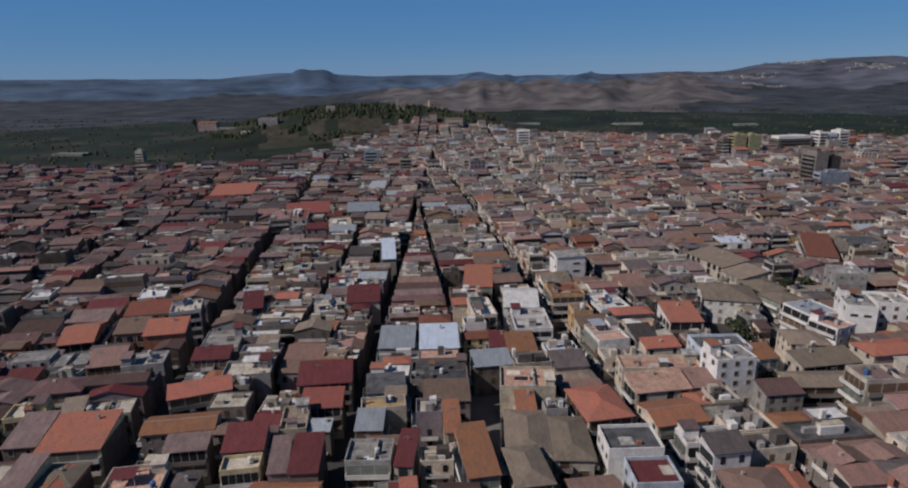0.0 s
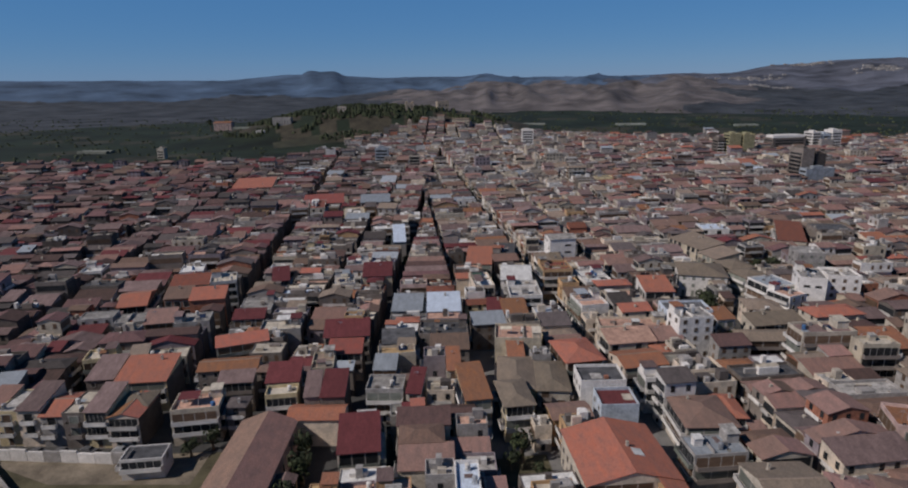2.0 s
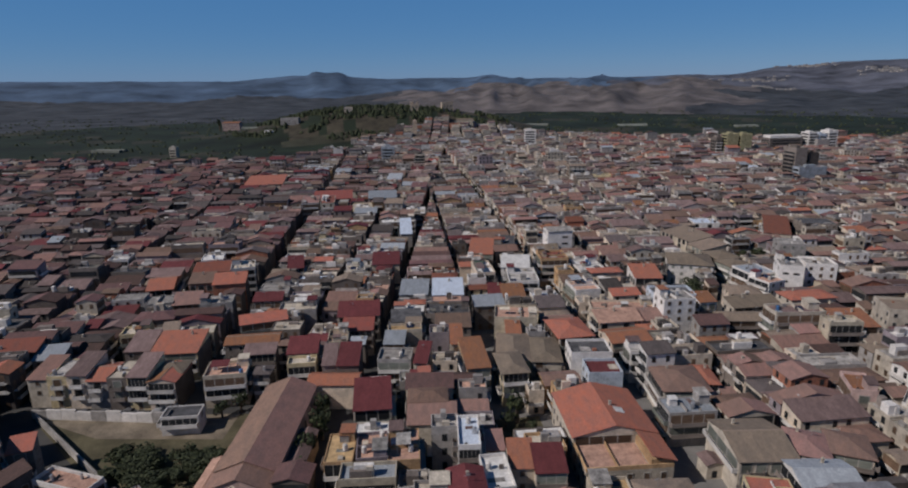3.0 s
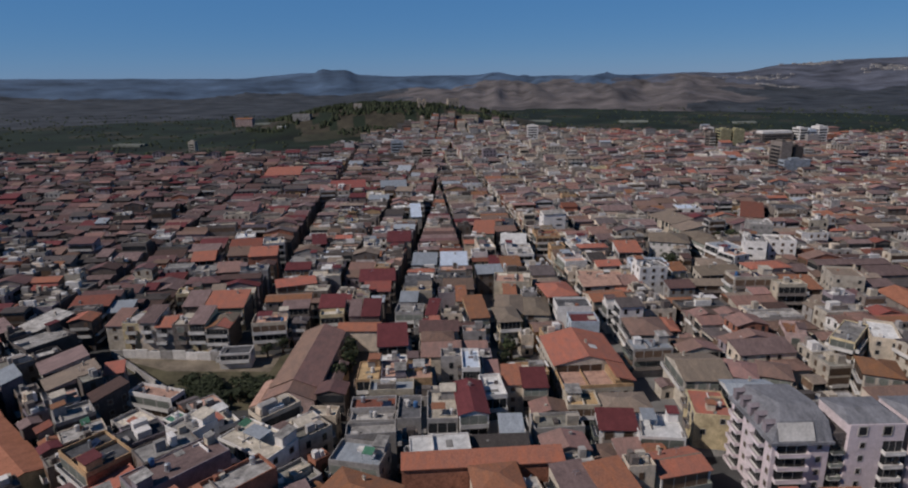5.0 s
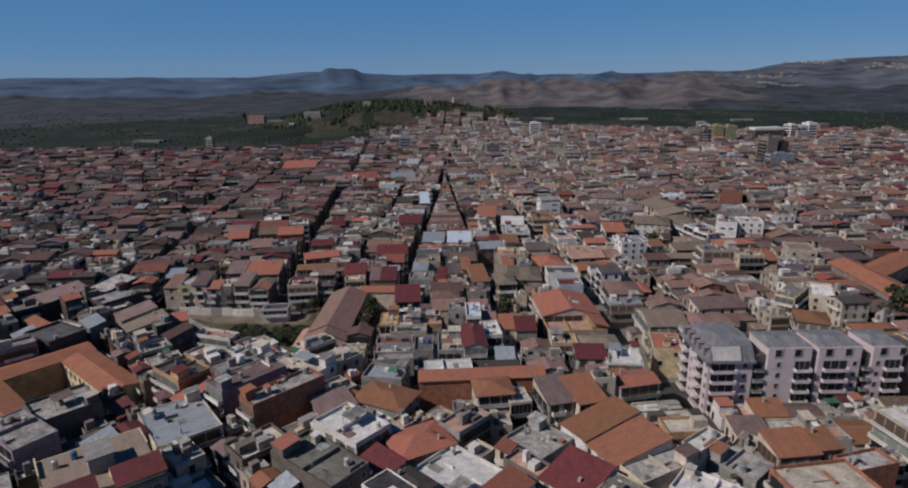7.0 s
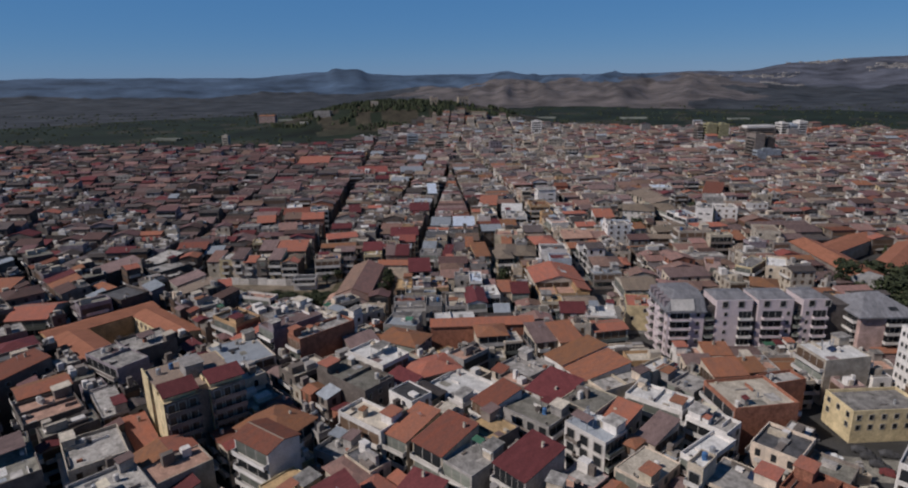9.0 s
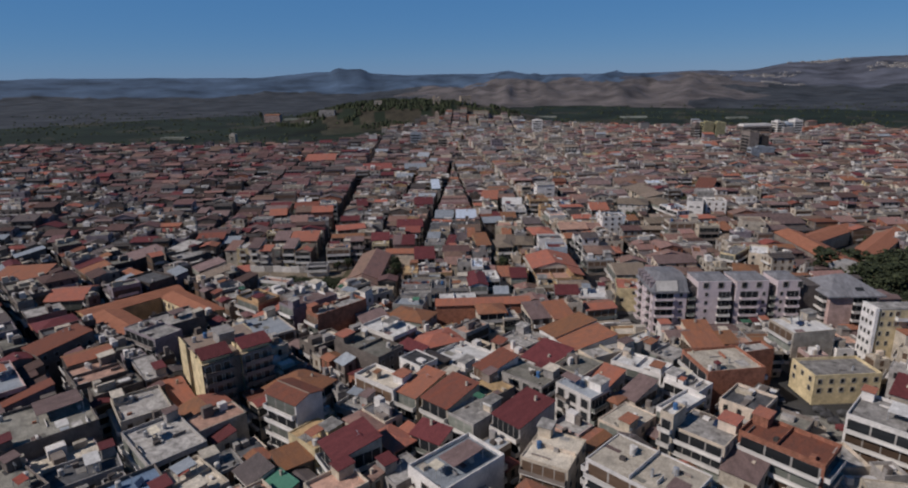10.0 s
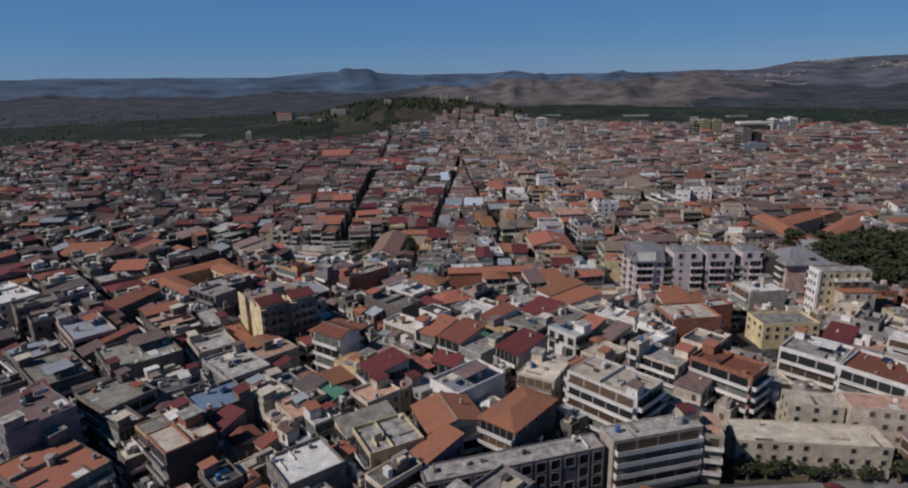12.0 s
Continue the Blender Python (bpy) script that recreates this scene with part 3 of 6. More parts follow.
known(72.1, 160.1, 14.6, 9.6, 1, 11, "f", "D", "a", blank=0, plain=True)
known(48.3, 129.1, 12.9, 10.2, 11, 8, "g", "T", "c")
known(51.5, 116.3, 12.0, 6.0, 4, 9.5, "f", "G", "w", bands=True)
known(53.0, 153.8, 21.8, 8.0, -2, 8, "f", "P", "c")
known(60.2, 144.2, 10.5, 7.2, -0, 8, "s", "M", "e")
known(69.6, 184.6, 10.7, 12.4, -0, 10, "s", "T", "w")
known(94.4, 144.4, 22.0, 7.8, 0, 8, "h", "N", "e")
known(63.0, 103.2, 4.8, 10.5, -2, 8, "h", "T", "e")
known(52.4, 85.3, 11.8, 7.1, 6, 9, "f", "L", "g")
known(72.7, 69.9, 8.0, 9.7, -22, 9, "h", "M", "c")
known(81.4, 69.5, 8.0, 8.9, -20, 9, "h", "M", "c")
known(125.0, 182.8, 8.7, 12.6, -17, 15, "f", "G", "w")
known(137.1, 185.3, 11.3, 10.5, -9, 14, "f", "G", "w")
known(140.3, 213.0, 10.3, 10.6, -10, 15, "f", "G", "g", plain=True)
known(181.2, 267.1, 16.7, 14.0, -9, 11, "f", "D", "d", plain=True)
known(127.5, 278.5, 13.5, 12.0, -4, 9, "f", "Z", "w")
known(109.5, 251.7, 23.7, 13.2, -73, 8, "s", "N", "c")
known(111.9, 231.2, 12.2, 12.3, -75, 8, "s", "N", "c")
known(112.7, 217.3, 12.3, 11.3, -77, 8, "h", "N", "c")
known(113.4, 204.8, 10.5, 10.8, -74, 8, "h", "N", "e")
known(114.6, 188.8, 11.9, 11.4, -75, 10, "f", "L", "w", bands=True)
known(112.8, 174.5, 9.6, 8.1, -66, 11, "f", "P", "w", bands=True)
known(158.3, 261.4, 11.9, 34.1, -23, 10, "s", "V", "e")
known(95.1, 207.6, 17.7, 17.7, -13, 9, "h", "N", "w")
known(102.4, 170.5, 11.2, 10.5, -7, 8, "h", "N", "c")
known(-101.8, 329.8, 10.5, 24.2, 12, 13, "f", "M", "g", plain=True)
known(-90.7, 329.4, 8.6, 23.7, 10, 13, "f", "V", "e", plain=True)
known(-69.0, 238.5, 10.7, 7.8, 9, 11, "f", "G", "y", bands=True)
known(-38.0, 208.2, 10.5, 13.0, 6, 9, "s", "R", "c")
known(-47.9, 221.2, 9.4, 10.4, 10, 9, "f", "W", "w")
known(-49.2, 197.9, 7.6, 11.1, 13, 9, "f", "C", "w")
known(-76.2, 203.1, 6.7, 13.1, 15, 9, "s", "R", "d")
known(-164.0, 430.1, 29.2, 36.4, 11, 9, "s", "T", "c")
known(-93.5, 356.7, 25.5, 21.9, 11, 10, "s", "V", "c")
known(-66.7, 318.0, 12.2, 26.1, 12, 10, "f", "C", "y")
known(-33.1, 308.1, 12.1, 20.0, 4, 10, "f", "W", "d")
known(-41.7, 284.6, 17.2, 7.9, 14, 9, "f", "W", "g")
known(-33.3, 264.4, 8.2, 28.0, 7, 10, "s", "Z", "g")
known(-60.0, 357.5, 19.0, 17.7, 8, 10, "s", "L", "g")
known(73.0, 201.0, 16.9, 7.2, 1, 9, "f", "B", "k")
known(-85.6, 11.0, 8.5, 4.3, -42, 9, "s", "R", "k")
known(-154.1, 87.1, 13.7, 16.4, -40, 10, "s", "K", "k", side="k")
known(-130.8, 83.4, 12.1, 14.1, -31, 11, "f", "G", "k", side="k")
known(-140.3, 97.5, 9.9, 14.2, -25, 10, "s", "G", "k", side="k")
known(-145.1, 62.5, 13.4, 4.0, -33, 9, "s", "T", "k")
known(-135.4, 63.8, 12.5, 4.1, -23, 8, "f", "W", "d")
known(-130.6, 51.1, 14.8, 10.8, -28, 11, "f", "D", "k", plain=True)
known(216.0, 505.3, 11.2, 20.6, -17, 10, "f", "C", "w")
known(233.6, 510.0, 11.9, 21.3, -14, 11, "f", "C", "w")
known(244.9, 481.5, 12.3, 24.7, -16, 8, "f", "Z", "a", plain=True)
known(224.0, 413.4, 12.1, 16.3, -13, 9, "f", "W", "w")
known(246.7, 508.5, 14.5, 20.7, -10, 10, "s", "T", "c")
known(113.3, 127.8, 10.1, 5.5, -0, 13, "f", "C", "c")
# further houses
known(-78.3, -69.1, 13.4, 8.8, 42, 11, "f", "D", "g")
known(-51.7, -64.1, 7.0, 6.7, 44, 10, "f", "G", "g")
known(-37.3, -61.9, 7.0, 5.9, 40, 10, "s", "T", "d")
known(-36.0, -82.0, 7.0, 6.3, 43, 11, "f", "G", "w")
known(-24.2, -86.2, 13.2, 6.3, 38, 12, "s", "O", "y")
known(-13.3, -66.2, 8.1, 7.4, 44, 11, "f", "G", "g")
known(-44.1, -33.7, 13.1, 11.9, -28, 12, "h", "T", "g")
known(-80.6, -43.6, 11.2, 13.4, 41, 11, "f", "G", "e")
known(-76.0, -34.0, 5.1, 15.1, 43, 8, "s", "T", "g")
known(-89.4, -24.2, 5.7, 16.0, 43, 11, "f", "G", "g")
known(-8.3, -54.9, 7.9, 5.0, -30, 12, "s", "R", "c")
known(-28.3, -39.8, 6.9, 8.1, -28, 10, "f", "G", "g")
known(49.6, -41.2, 5.0, 12.8, -49, 12, "f", "W", "w")
known(-147.1, -22.7, 10.9, 7.7, 42, 10, "s", "K", "g")
known(36.1, -45.9, 8.2, 10.9, -46, 11, "f", "C", "c")
known(41.3, -33.5, 5.0, 9.7, -46, 11, "s", "K", "c")
known(-33.4, 11.3, 9.4, 6.7, 37, 11, "s", "K", "d")
known(5.0, 18.7, 9.0, 8.4, 10, 12, "h", "T", "c")
known(11.1, 17.6, 5.5, 7.0, 14, 10, "f", "G", "c")
known(19.9, 17.5, 6.5, 10.4, 16, 11, "s", "K", "c")
known(27.4, 18.2, 7.7, 10.8, 19, 11, "s", "T", "c")
known(14.5, -1.6, 10.9, 11.3, -45, 10, "f", "G", "g")
known(67.6, -1.9, 9.6, 7.2, 9, 10, "s", "T", "c")
known(74.7, -0.3, 6.7, 5.8, 11, 10, "s", "T", "c")
known(55.4, -6.0, 11.4, 8.5, -48, 9, "f", "G", "g")
known(-153.1, 36.4, 13.3, 16.0, 12, 10, "g", "T", "g")
known(11.2, 106.5, 7.1, 12.4, 9, 10, "h", "N", "y")
known(-73.6, 88.7, 9.3, 5.6, 7, 5, "f", "D", "w")
known(-189.2, 57.5, 19.5, 16.0, 11, 10, "s", "T", "d")
known(-38.2, 41.4, 7.4, 8.5, 42, 9, "f", "C", "w")
known(5.2, 57.6, 5.5, 10.9, 9, 10, "f", "W", "w")
known(-24.3, 96.5, 4.6, 6.5, 8, 9, "f", "L", "w")
known(-14.9, 100.0, 8.4, 5.7, 8, 9, "f", "O", "g")
known(69.2, 147.8, 11.1, 8.0, 9, 14, "f", "G", "w")
known(-62.4, 116.3, 9.1, 5.0, 8, 9, "s", "K", "c")
known(-60.6, 151.2, 12.8, 8.8, 8, 9, "f", "C", "g")
known(-41.1, 125.7, 6.1, 10.3, 8, 9, "f", "N", "c")
known(-21.0, 132.1, 10.5, 5.3, 8, 9, "f", "Y", "c")
known(48.5, 141.0, 14.9, 7.3, 9, 9, "s", "P", "c")
known(82.1, 155.6, 6.2, 6.6, 9, 10, "s", "T", "w")
known(118.3, 156.8, 16.8, 8.3, 9, 11, "h", "T", "e")
known(98.4, 153.7, 17.8, 6.8, 9, 9, "s", "N", "e")
known(42.3, 238.8, 12.0, 9.0, 9, 15, "g", "G", "w")
known(-40.9, 460.4, 15.1, 16.0, 6, 11, "f", "G", "c")
known(5.1, 192.4, 7.4, 16.0, 9, 10, "f", "W", "c")
known(49.2, 198.3, 10.9, 15.3, 10, 9, "f", "W", "w")
known(42.8, 172.5, 9.7, 12.3, 10, 9, "f", "P", "w")


# the row that looks on the walled garden
for _i in range(7):
    known(-118.5 + 5.7 * _i, 104.5 - 0.25 * _i, 5.5, 11, 2, 8.6 + 0.7 * (_i % 3), "sfsgfsx"[_i], "BGKTCKT"[_i], "eycgdyc"[_i])

rng = random.Random(11)
STREETS = [-560, -516, -472, -428, -384, -340, -298, -258, -218, -182, -141, -109, -76, -54, -29, 6, 44, 72, 93, 114, 147, 180, 216, 254, 292, 330, 370, 410, 450, 490, 530, 575]
WIDE = {-76: 6.8, -29: 5.0, 6: 2.8, 44: 7.0, -54: 2.2, 114: 7.0, -141: 4.0}
LEAN_AT = [-600, -140, -76, -54, -29, 6, 44, 72, 114, 600]
LEAN_BY = [-0.09, -0.12, -0.115, 0.0, 0.0, -0.12, -0.135, -0.12, -0.1, -0.03]
ROOFS_LEFT = ["T"] * 5 + ["M"] * 16 + ["B"] * 11 + ["N"] * 6 + ["R"] * 6 + ["V"] * 4 + ["K"] * 15 + ["G"] * 20 + ["O"] * 8 + ["D"] * 6 + ["C"] * 6 + ["L"] * 4 + ["W"] * 4 + ["P"] * 5 + ["Q"] * 10 + ["U"] * 6
ROOFS_RIGHT = ["N"] * 18 + ["M"] * 15 + ["T"] * 5 + ["V"] * 2 + ["B"] * 14 + ["G"] * 20 + ["C"] * 4 + ["K"] * 12 + ["O"] * 12 + ["W"] * 4 + ["L"] * 3 + ["D"] * 6 + ["P"] * 3 + ["Q"] * 7 + ["U"] * 7
WALLS = ["c"] * 24 + ["e"] * 20 + ["g"] * 20 + ["w"] * 10 + ["d"] * 17 + ["y"] * 1 + ["p"] * 3 + ["o"] * 3 + ["b"] * 5 + ["v"] * 6


def random_lot(x, y, w, d, yaw, h=None):
    right = x > 20 + rng.uniform(-60, 60)
    roof = rng.choice(ROOFS_RIGHT if right else ROOFS_LEFT)
    if y < 20:
        roof = rng.choice(["G"] * 20 + ["C"] * 8 + ["T"] * 12 + ["O"] * 7 + ["R"] * 3 + ["L"] * 3 + ["W"] * 4 + ["P"] * 4 + ["D"] * 3 + ["K"] * 5)
    if y > 200 and roof in "TV" and rng.random() < 0.7:
        roof = rng.choice("MBK")
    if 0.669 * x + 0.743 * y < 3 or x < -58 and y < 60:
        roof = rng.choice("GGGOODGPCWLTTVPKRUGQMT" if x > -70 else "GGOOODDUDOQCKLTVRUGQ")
    # on the left dark roofs prevail: its dim light is put into colour
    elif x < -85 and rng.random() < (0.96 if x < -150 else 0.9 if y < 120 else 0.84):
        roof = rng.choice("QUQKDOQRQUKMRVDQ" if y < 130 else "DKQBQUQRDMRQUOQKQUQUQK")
    if -74 < x < 60 and 15 < y < 300 and rng.random() < 0.36:
        roof = rng.choice("WCPLZGCTPWCV")
    if y > 420 and -170 < x < 240 and rng.random() < 0.42:
        roof = rng.choice("GGCGOPLGDKWG")
    if x > 105 and y > 130 and rng.random() < 0.5:
        roof = rng.choice("MBKQUOGMBKQTRDMV")
    kind = rng.choice("ssghx") if roof in "TMBNRKQUV" else "f"
    if roof in "LZ" and rng.random() < 0.5:
        kind = "s"
    if h is None:
        h = rng.choice([6.6, 7.4, 7.8, 8.2, 8.6, 9.0, 9.6]) + rng.uniform(-0.3, 0.3)
        if 0.669 * x + 0.743 * y < 3 or x < -58 and y < 100:
            h += rng.uniform(2.2, 4.0)
        if rng.random() < 0.10:
            h += 3.1
        if y > 450 and rng.random() < 0.05:
            h += rng.choice([3, 4, 7])
        if x < -60 and y > 100:
            h += rng.uniform(-1.2, 1.2)
    # left-hand walls are picked dark too, shade painted by choice of material
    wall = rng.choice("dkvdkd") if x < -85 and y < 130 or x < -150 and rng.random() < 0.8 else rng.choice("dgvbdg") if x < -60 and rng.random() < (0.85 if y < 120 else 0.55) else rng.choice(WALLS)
    if x > 80 and y > 120 and rng.random() < 0.6:
        wall = rng.choice("gdgev")
    if h > 12.5 and wall in "yo":
        wall = "e"
    return Lot(x, y, w, d, yaw, h, kind, roof, wall)


def try_lot(lot, slack=0.3):
    for q in near_lots(lot.x, lot.y, 2):
        if clash(lot, q, slack):
            return False
    keep(lot)
    return True


def fit_lot(x, y, w, d, yaw):
    """Fills what is free of a lot, smaller if need be."""
    if d > 7.5 and rng.random() < 0.3 and y < 420:
        c, t, k = math.cos(radians(yaw)), math.sin(radians(yaw)), rng.uniform(0.4, 0.6)
        for off, part_d in ((-d / 2 + d * k / 2, d * k), (d / 2 - d * (1 - k) / 2, d * (1 - k))):
            try_lot(random_lot(x - t * off, y + c * off, w, part_d, yaw), 0.25)
        return
    if w > 11 and rng.random() < 0.22 and y < 420:
        c, t, k = math.cos(radians(yaw)), math.sin(radians(yaw)), rng.uniform(0.4, 0.6)
        for off, part_w in ((-w / 2 + w * k / 2, w * k), (w / 2 - w * (1 - k) / 2, w * (1 - k))):
            try_lot(random_lot(x + c * off, y + t * off, part_w, d, yaw), 0.25)
        return
    for k in (1.0, 0.75, 0.55):
        if try_lot(random_lot(x, y, w * k, d * (0.5 + k / 2), yaw), 0.25):
            return


def in_view(x, y):
    return abs(x) < 0.83 * (y + 206) + 25


def main_grid():
    for a, b in zip(STREETS[:-1], STREETS[1:]):
        la, lb = float(np.interp(a, LEAN_AT, LEAN_BY)), float(np.interp(b, LEAN_AT, LEAN_BY))
        ga, gb = WIDE.get(a, 3.2) / 2, WIDE.get(b, 3.2) / 2
        y, cross = 2.0, rng.uniform(30, 80)
        while y < 1010:
            far = y > 340
            step = rng.uniform(5.2, 9.0) if far else rng.uniform(4.6, 7.8)
            cross -= step
            if cross < 0:
                cross, y = rng.uniform(55, 95), y + (4.5 if not far else 6)
            m = y + step / 2
            xa, xb = a + la * (m - 100) + ga, b + lb * (m - 100) - gb
            width = xb - xa
            n = max(1, round(width / (12.5 if not far else 12.0)))
            cuts = [0] + sorted((i + rng.uniform(-0.12, 0.12)) / n for i in range(1, n)) + [1]
            for i in range(n):
                x0, x1 = xa + width * cuts[i], xa + width * cuts[i + 1]
                x = (x0 + x1) / 2
                yaw = -math.degrees((la + lb) / 2) + rng.uniform(-1.5, 1.5) * (2.5 if x < -90 or m > 300 else 1)
                if n > 2 and 0 < i < n - 1 and rng.random() < 0.22:
                    continue
                if m > town_edge(x) + rng.uniform(-25, 10) or not in_view(x, m):
                    continue
                if (x > -58 and 0.67 * x + 0.74 * m < 4) or (x < -58 and m < 100) or (x > 60 and m < 12):
                    continue
                fit_lot(x, m, x1 - x0 - rng.uniform(0.0, 0.5), step - rng.uniform(0.0, 0.3), yaw)
            y += step


def old_grid():
    """The older quarter, turned by 42 degrees."""
    c, s = math.cos(radians(-42)), math.sin(radians(-42))
    rows = [-178, -160, -145, -126, -96, -68, -43, -16, 10, 36, 60, 84]
    for v0, v1 in zip(rows[:-1], rows[1:]):
        gap = 2.3
        depth = v1 - v0 - 2 * gap
        n = 2 if depth > 15 else 1
        u, cross = -300.0, rng.uniform(20, 60)
        while u < 260:
            step = rng.uniform(6.0, 11.0)
            cross -= step
            if cross < 0:
                cross, u = rng.uniform(45, 75), u + 4.5
            for i in range(n):
                v = v0 + gap + depth * (i + 0.5) / n
                uu = u + step / 2
                x, y = c * uu - s * v, s * uu + c * v
                if y > 97 or y < -135 or not in_view(x, y):
                    continue
                if not (v < 3 or x < -58 or (x > 60 and y < 12)):
                    continue
                fit_lot(x, y, step - 0.15, depth / n - 0.15, -42 + rng.uniform(-1.0, 1.0))
            u += step


def on_street(x, y):
    """Whether a spot lies in one of the lanes, which stay free."""
    v = 0.669 * x + 0.743 * y
    if v < 3 or x < -58 and y < 100:
        return any(abs(v - q) < 2.1 for q in (-178, -160, -145, -126, -96, -68, -43, -16, 10, 36, 60, 84))
    for a in STREETS:
        if abs(x - a - float(np.interp(a, LEAN_AT, LEAN_BY)) * (y - 100)) < WIDE.get(a, 3.2) / 2:
            return True
    return False


def fill_gaps():
    """Small back buildings in what is still free."""
    for size, tries in ((8.5, 1500), (6.0, 3000), (4.2, 4200)):
        for _ in range(tries):
            y = rng.uniform(-125, 240)
            x = rng.uniform(-1, 1) * min(230, 0.8 * (y + 206) + 20)
            w, d = size * rng.uniform(0.85, 1.2), size * rng.uniform(0.85, 1.2)
            old = 0.669 * x + 0.743 * y < 3 or x < -58 and y < 100
            yaw = (-42 if old else -math.degrees(float(np.interp(x, LEAN_AT, LEAN_BY)))) + rng.uniform(-2, 2)
            lot = random_lot(x, y, w, d, yaw, rng.choice([7.4, 8.2, 9.0, 9.8, 10.6, 11.4] if old else [4.0, 5.5, 6.6, 7.2, 7.8, 8.4]))
            if any(on_street(*p) for p in lot.corners(0.3)) or on_street(x, y):
                continue
            try_lot(lot, 0.15)
    for size, tries in ((6.0, 2500), (4.4, 3500), (3.4, 4500)):
        for _ in range(tries):            # the close-built older quarter
            x, y = rng.uniform(-125, 60), rng.uniform(-125, 40)
            if 0.669 * x + 0.743 * y > 3 or abs(x) > 0.8 * (y + 206) + 15:
                continue
            lot = random_lot(x, y, size * rng.uniform(0.85, 1.2), size * rng.uniform(0.85, 1.2), -42 + rng.uniform(-2, 2), rng.uniform(8.6, 11.6))
            if not any(on_street(*p) for p in lot.corners(0.9)):
                try_lot(lot, 0.1)


# the houses along the two straight dark lanes stand in line
for _lot in LOTS:
    for _a in (-76, -29) if _lot.known and 98 < _lot.y < 300 else ():
        _mid = _a + float(np.interp(_a, LEAN_AT, LEAN_BY)) * (_lot.y - 100)
        for _side in (-1, 1):
            _gap = (_lot.x - _mid) * _side - _lot.w / 2 - WIDE[_a] / 2
            if (_lot.x - _mid) * _side > 0 and -4 < _gap < 4.5:
                _lot.w += _gap
                _lot.x -= _side * _gap / 2

old_grid()
main_grid()
fill_gaps()

# windowless, darker sides put the shade of the narrow dark lanes into colour
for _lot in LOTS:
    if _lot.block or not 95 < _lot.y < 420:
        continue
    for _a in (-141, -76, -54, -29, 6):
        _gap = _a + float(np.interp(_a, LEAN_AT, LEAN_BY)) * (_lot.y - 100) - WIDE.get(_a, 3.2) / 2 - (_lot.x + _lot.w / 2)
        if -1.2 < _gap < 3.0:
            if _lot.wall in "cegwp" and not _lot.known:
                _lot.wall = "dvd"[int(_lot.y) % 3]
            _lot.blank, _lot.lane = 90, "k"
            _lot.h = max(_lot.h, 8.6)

# ---- house parts ----
def window_mesh(name, pane):
    """A window one metre wide and high: a frame round a recessed pane, one piece."""
    def ring(x, z0, z1, y):
        return [(-x, y, z0), (x, y, z0), (x, y, z1), (-x, y, z1)]
    v = ring(0.58, -0.06, 1.05, 0.03) + ring(0.58, -0.06, 1.05, -0.08) + ring(0.47, 0.02, 0.96, -0.08) + ring(0.47, 0.02, 0.96, -0.02)
    q = Shape()
    sides = [(k * 4 + i, k * 4 + (i + 1) % 4, k * 4 + 4 + (i + 1) % 4, k * 4 + 4 + i) for k in range(3) for i in range(4)]
    q.add(v, sides + [(12, 13, 14, 15)])
    q.m = [1] * len(sides) + [0]
    return q.mesh(name, [pane, FRAME])


def window_frame_mesh():
    """The frame alone, one metre wide and high."""
    def ring(x, z0, z1, y):
        return [(-x, y, z0), (x, y, z0), (x, y, z1), (-x, y, z1)]
    v = ring(0.58, -0.06, 1.05, 0.03) + ring(0.58, -0.06, 1.05, -0.1) + ring(0.46, 0.03, 0.95, -0.1) + ring(0.46, 0.03, 0.95, 0.0)
    return Shape().add(v, [(k * 4 + i, k * 4 + (i + 1) % 4, k * 4 + 4 + (i + 1) % 4, k * 4 + 4 + i) for k in range(3) for i in range(4)]).mesh("window_surround", [FRAME])


def pane_mesh(name, material):
    """Two leaves with a bar between them."""
    return Shape().box(-0.46, -0.02, -0.03, 0.0, 0.03, 0.95).box(0.02, 0.46, -0.03, 0.0, 0.03, 0.95).mesh(name, [material])


SURROUND = window_frame_mesh()
PANES = [pane_mesh("glass_pane", GLASS), pane_mesh("brown_pane", SHUTTER), pane_mesh("grey_pane", SHUTTER2), pane_mesh("dark_pane", GLASS)]


def deep_window(root, kind, at, yaw=0.0, scale=(1, 1, 1)):
    """A window whose frame carries its pane."""
    w = part("window", SURROUND, None, root, at=at, yaw=yaw, scale=scale)
    part("pane", PANES[kind], None, w)
    return w


WINDOWS = [window_mesh("window_glass", GLASS), window_mesh("window_brown", SHUTTER), window_mesh("window_grey", SHUTTER2), window_mesh("window_dark", GLASS)]


def balcony_mesh(name, rail):
    """A tray one metre wide and 1.15 deep: slab and parapet in one piece."""
    def ring(x, y0, y1, z):
        return [(-x, y0, z), (x, y0, z), (x, y1, z), (-x, y1, z)]
    v = ring(0.5, -1.15, 0.03, -0.16) + ring(0.5, -1.15, 0.03, 0.95) + ring(0.485, -1.06, 0.03, 0.95) + ring(0.485, -1.06, 0.03, 0.0)
    f = [(3, 2, 1, 0), (0, 1, 5, 4), (1, 2, 6, 5), (3, 0, 4, 7), (4, 5, 9, 8), (5, 6, 10, 9), (7, 4, 8, 11), (8, 9, 13, 12), (9, 10, 14, 13), (11, 8, 12, 15), (12, 13, 14, 15)]
    q = Shape().add(v, f)
    q.m = [0, 1, 1, 1, 1, 1, 1, 1, 1, 1, 0]
    return q.mesh(name, [CONCRETE, rail])


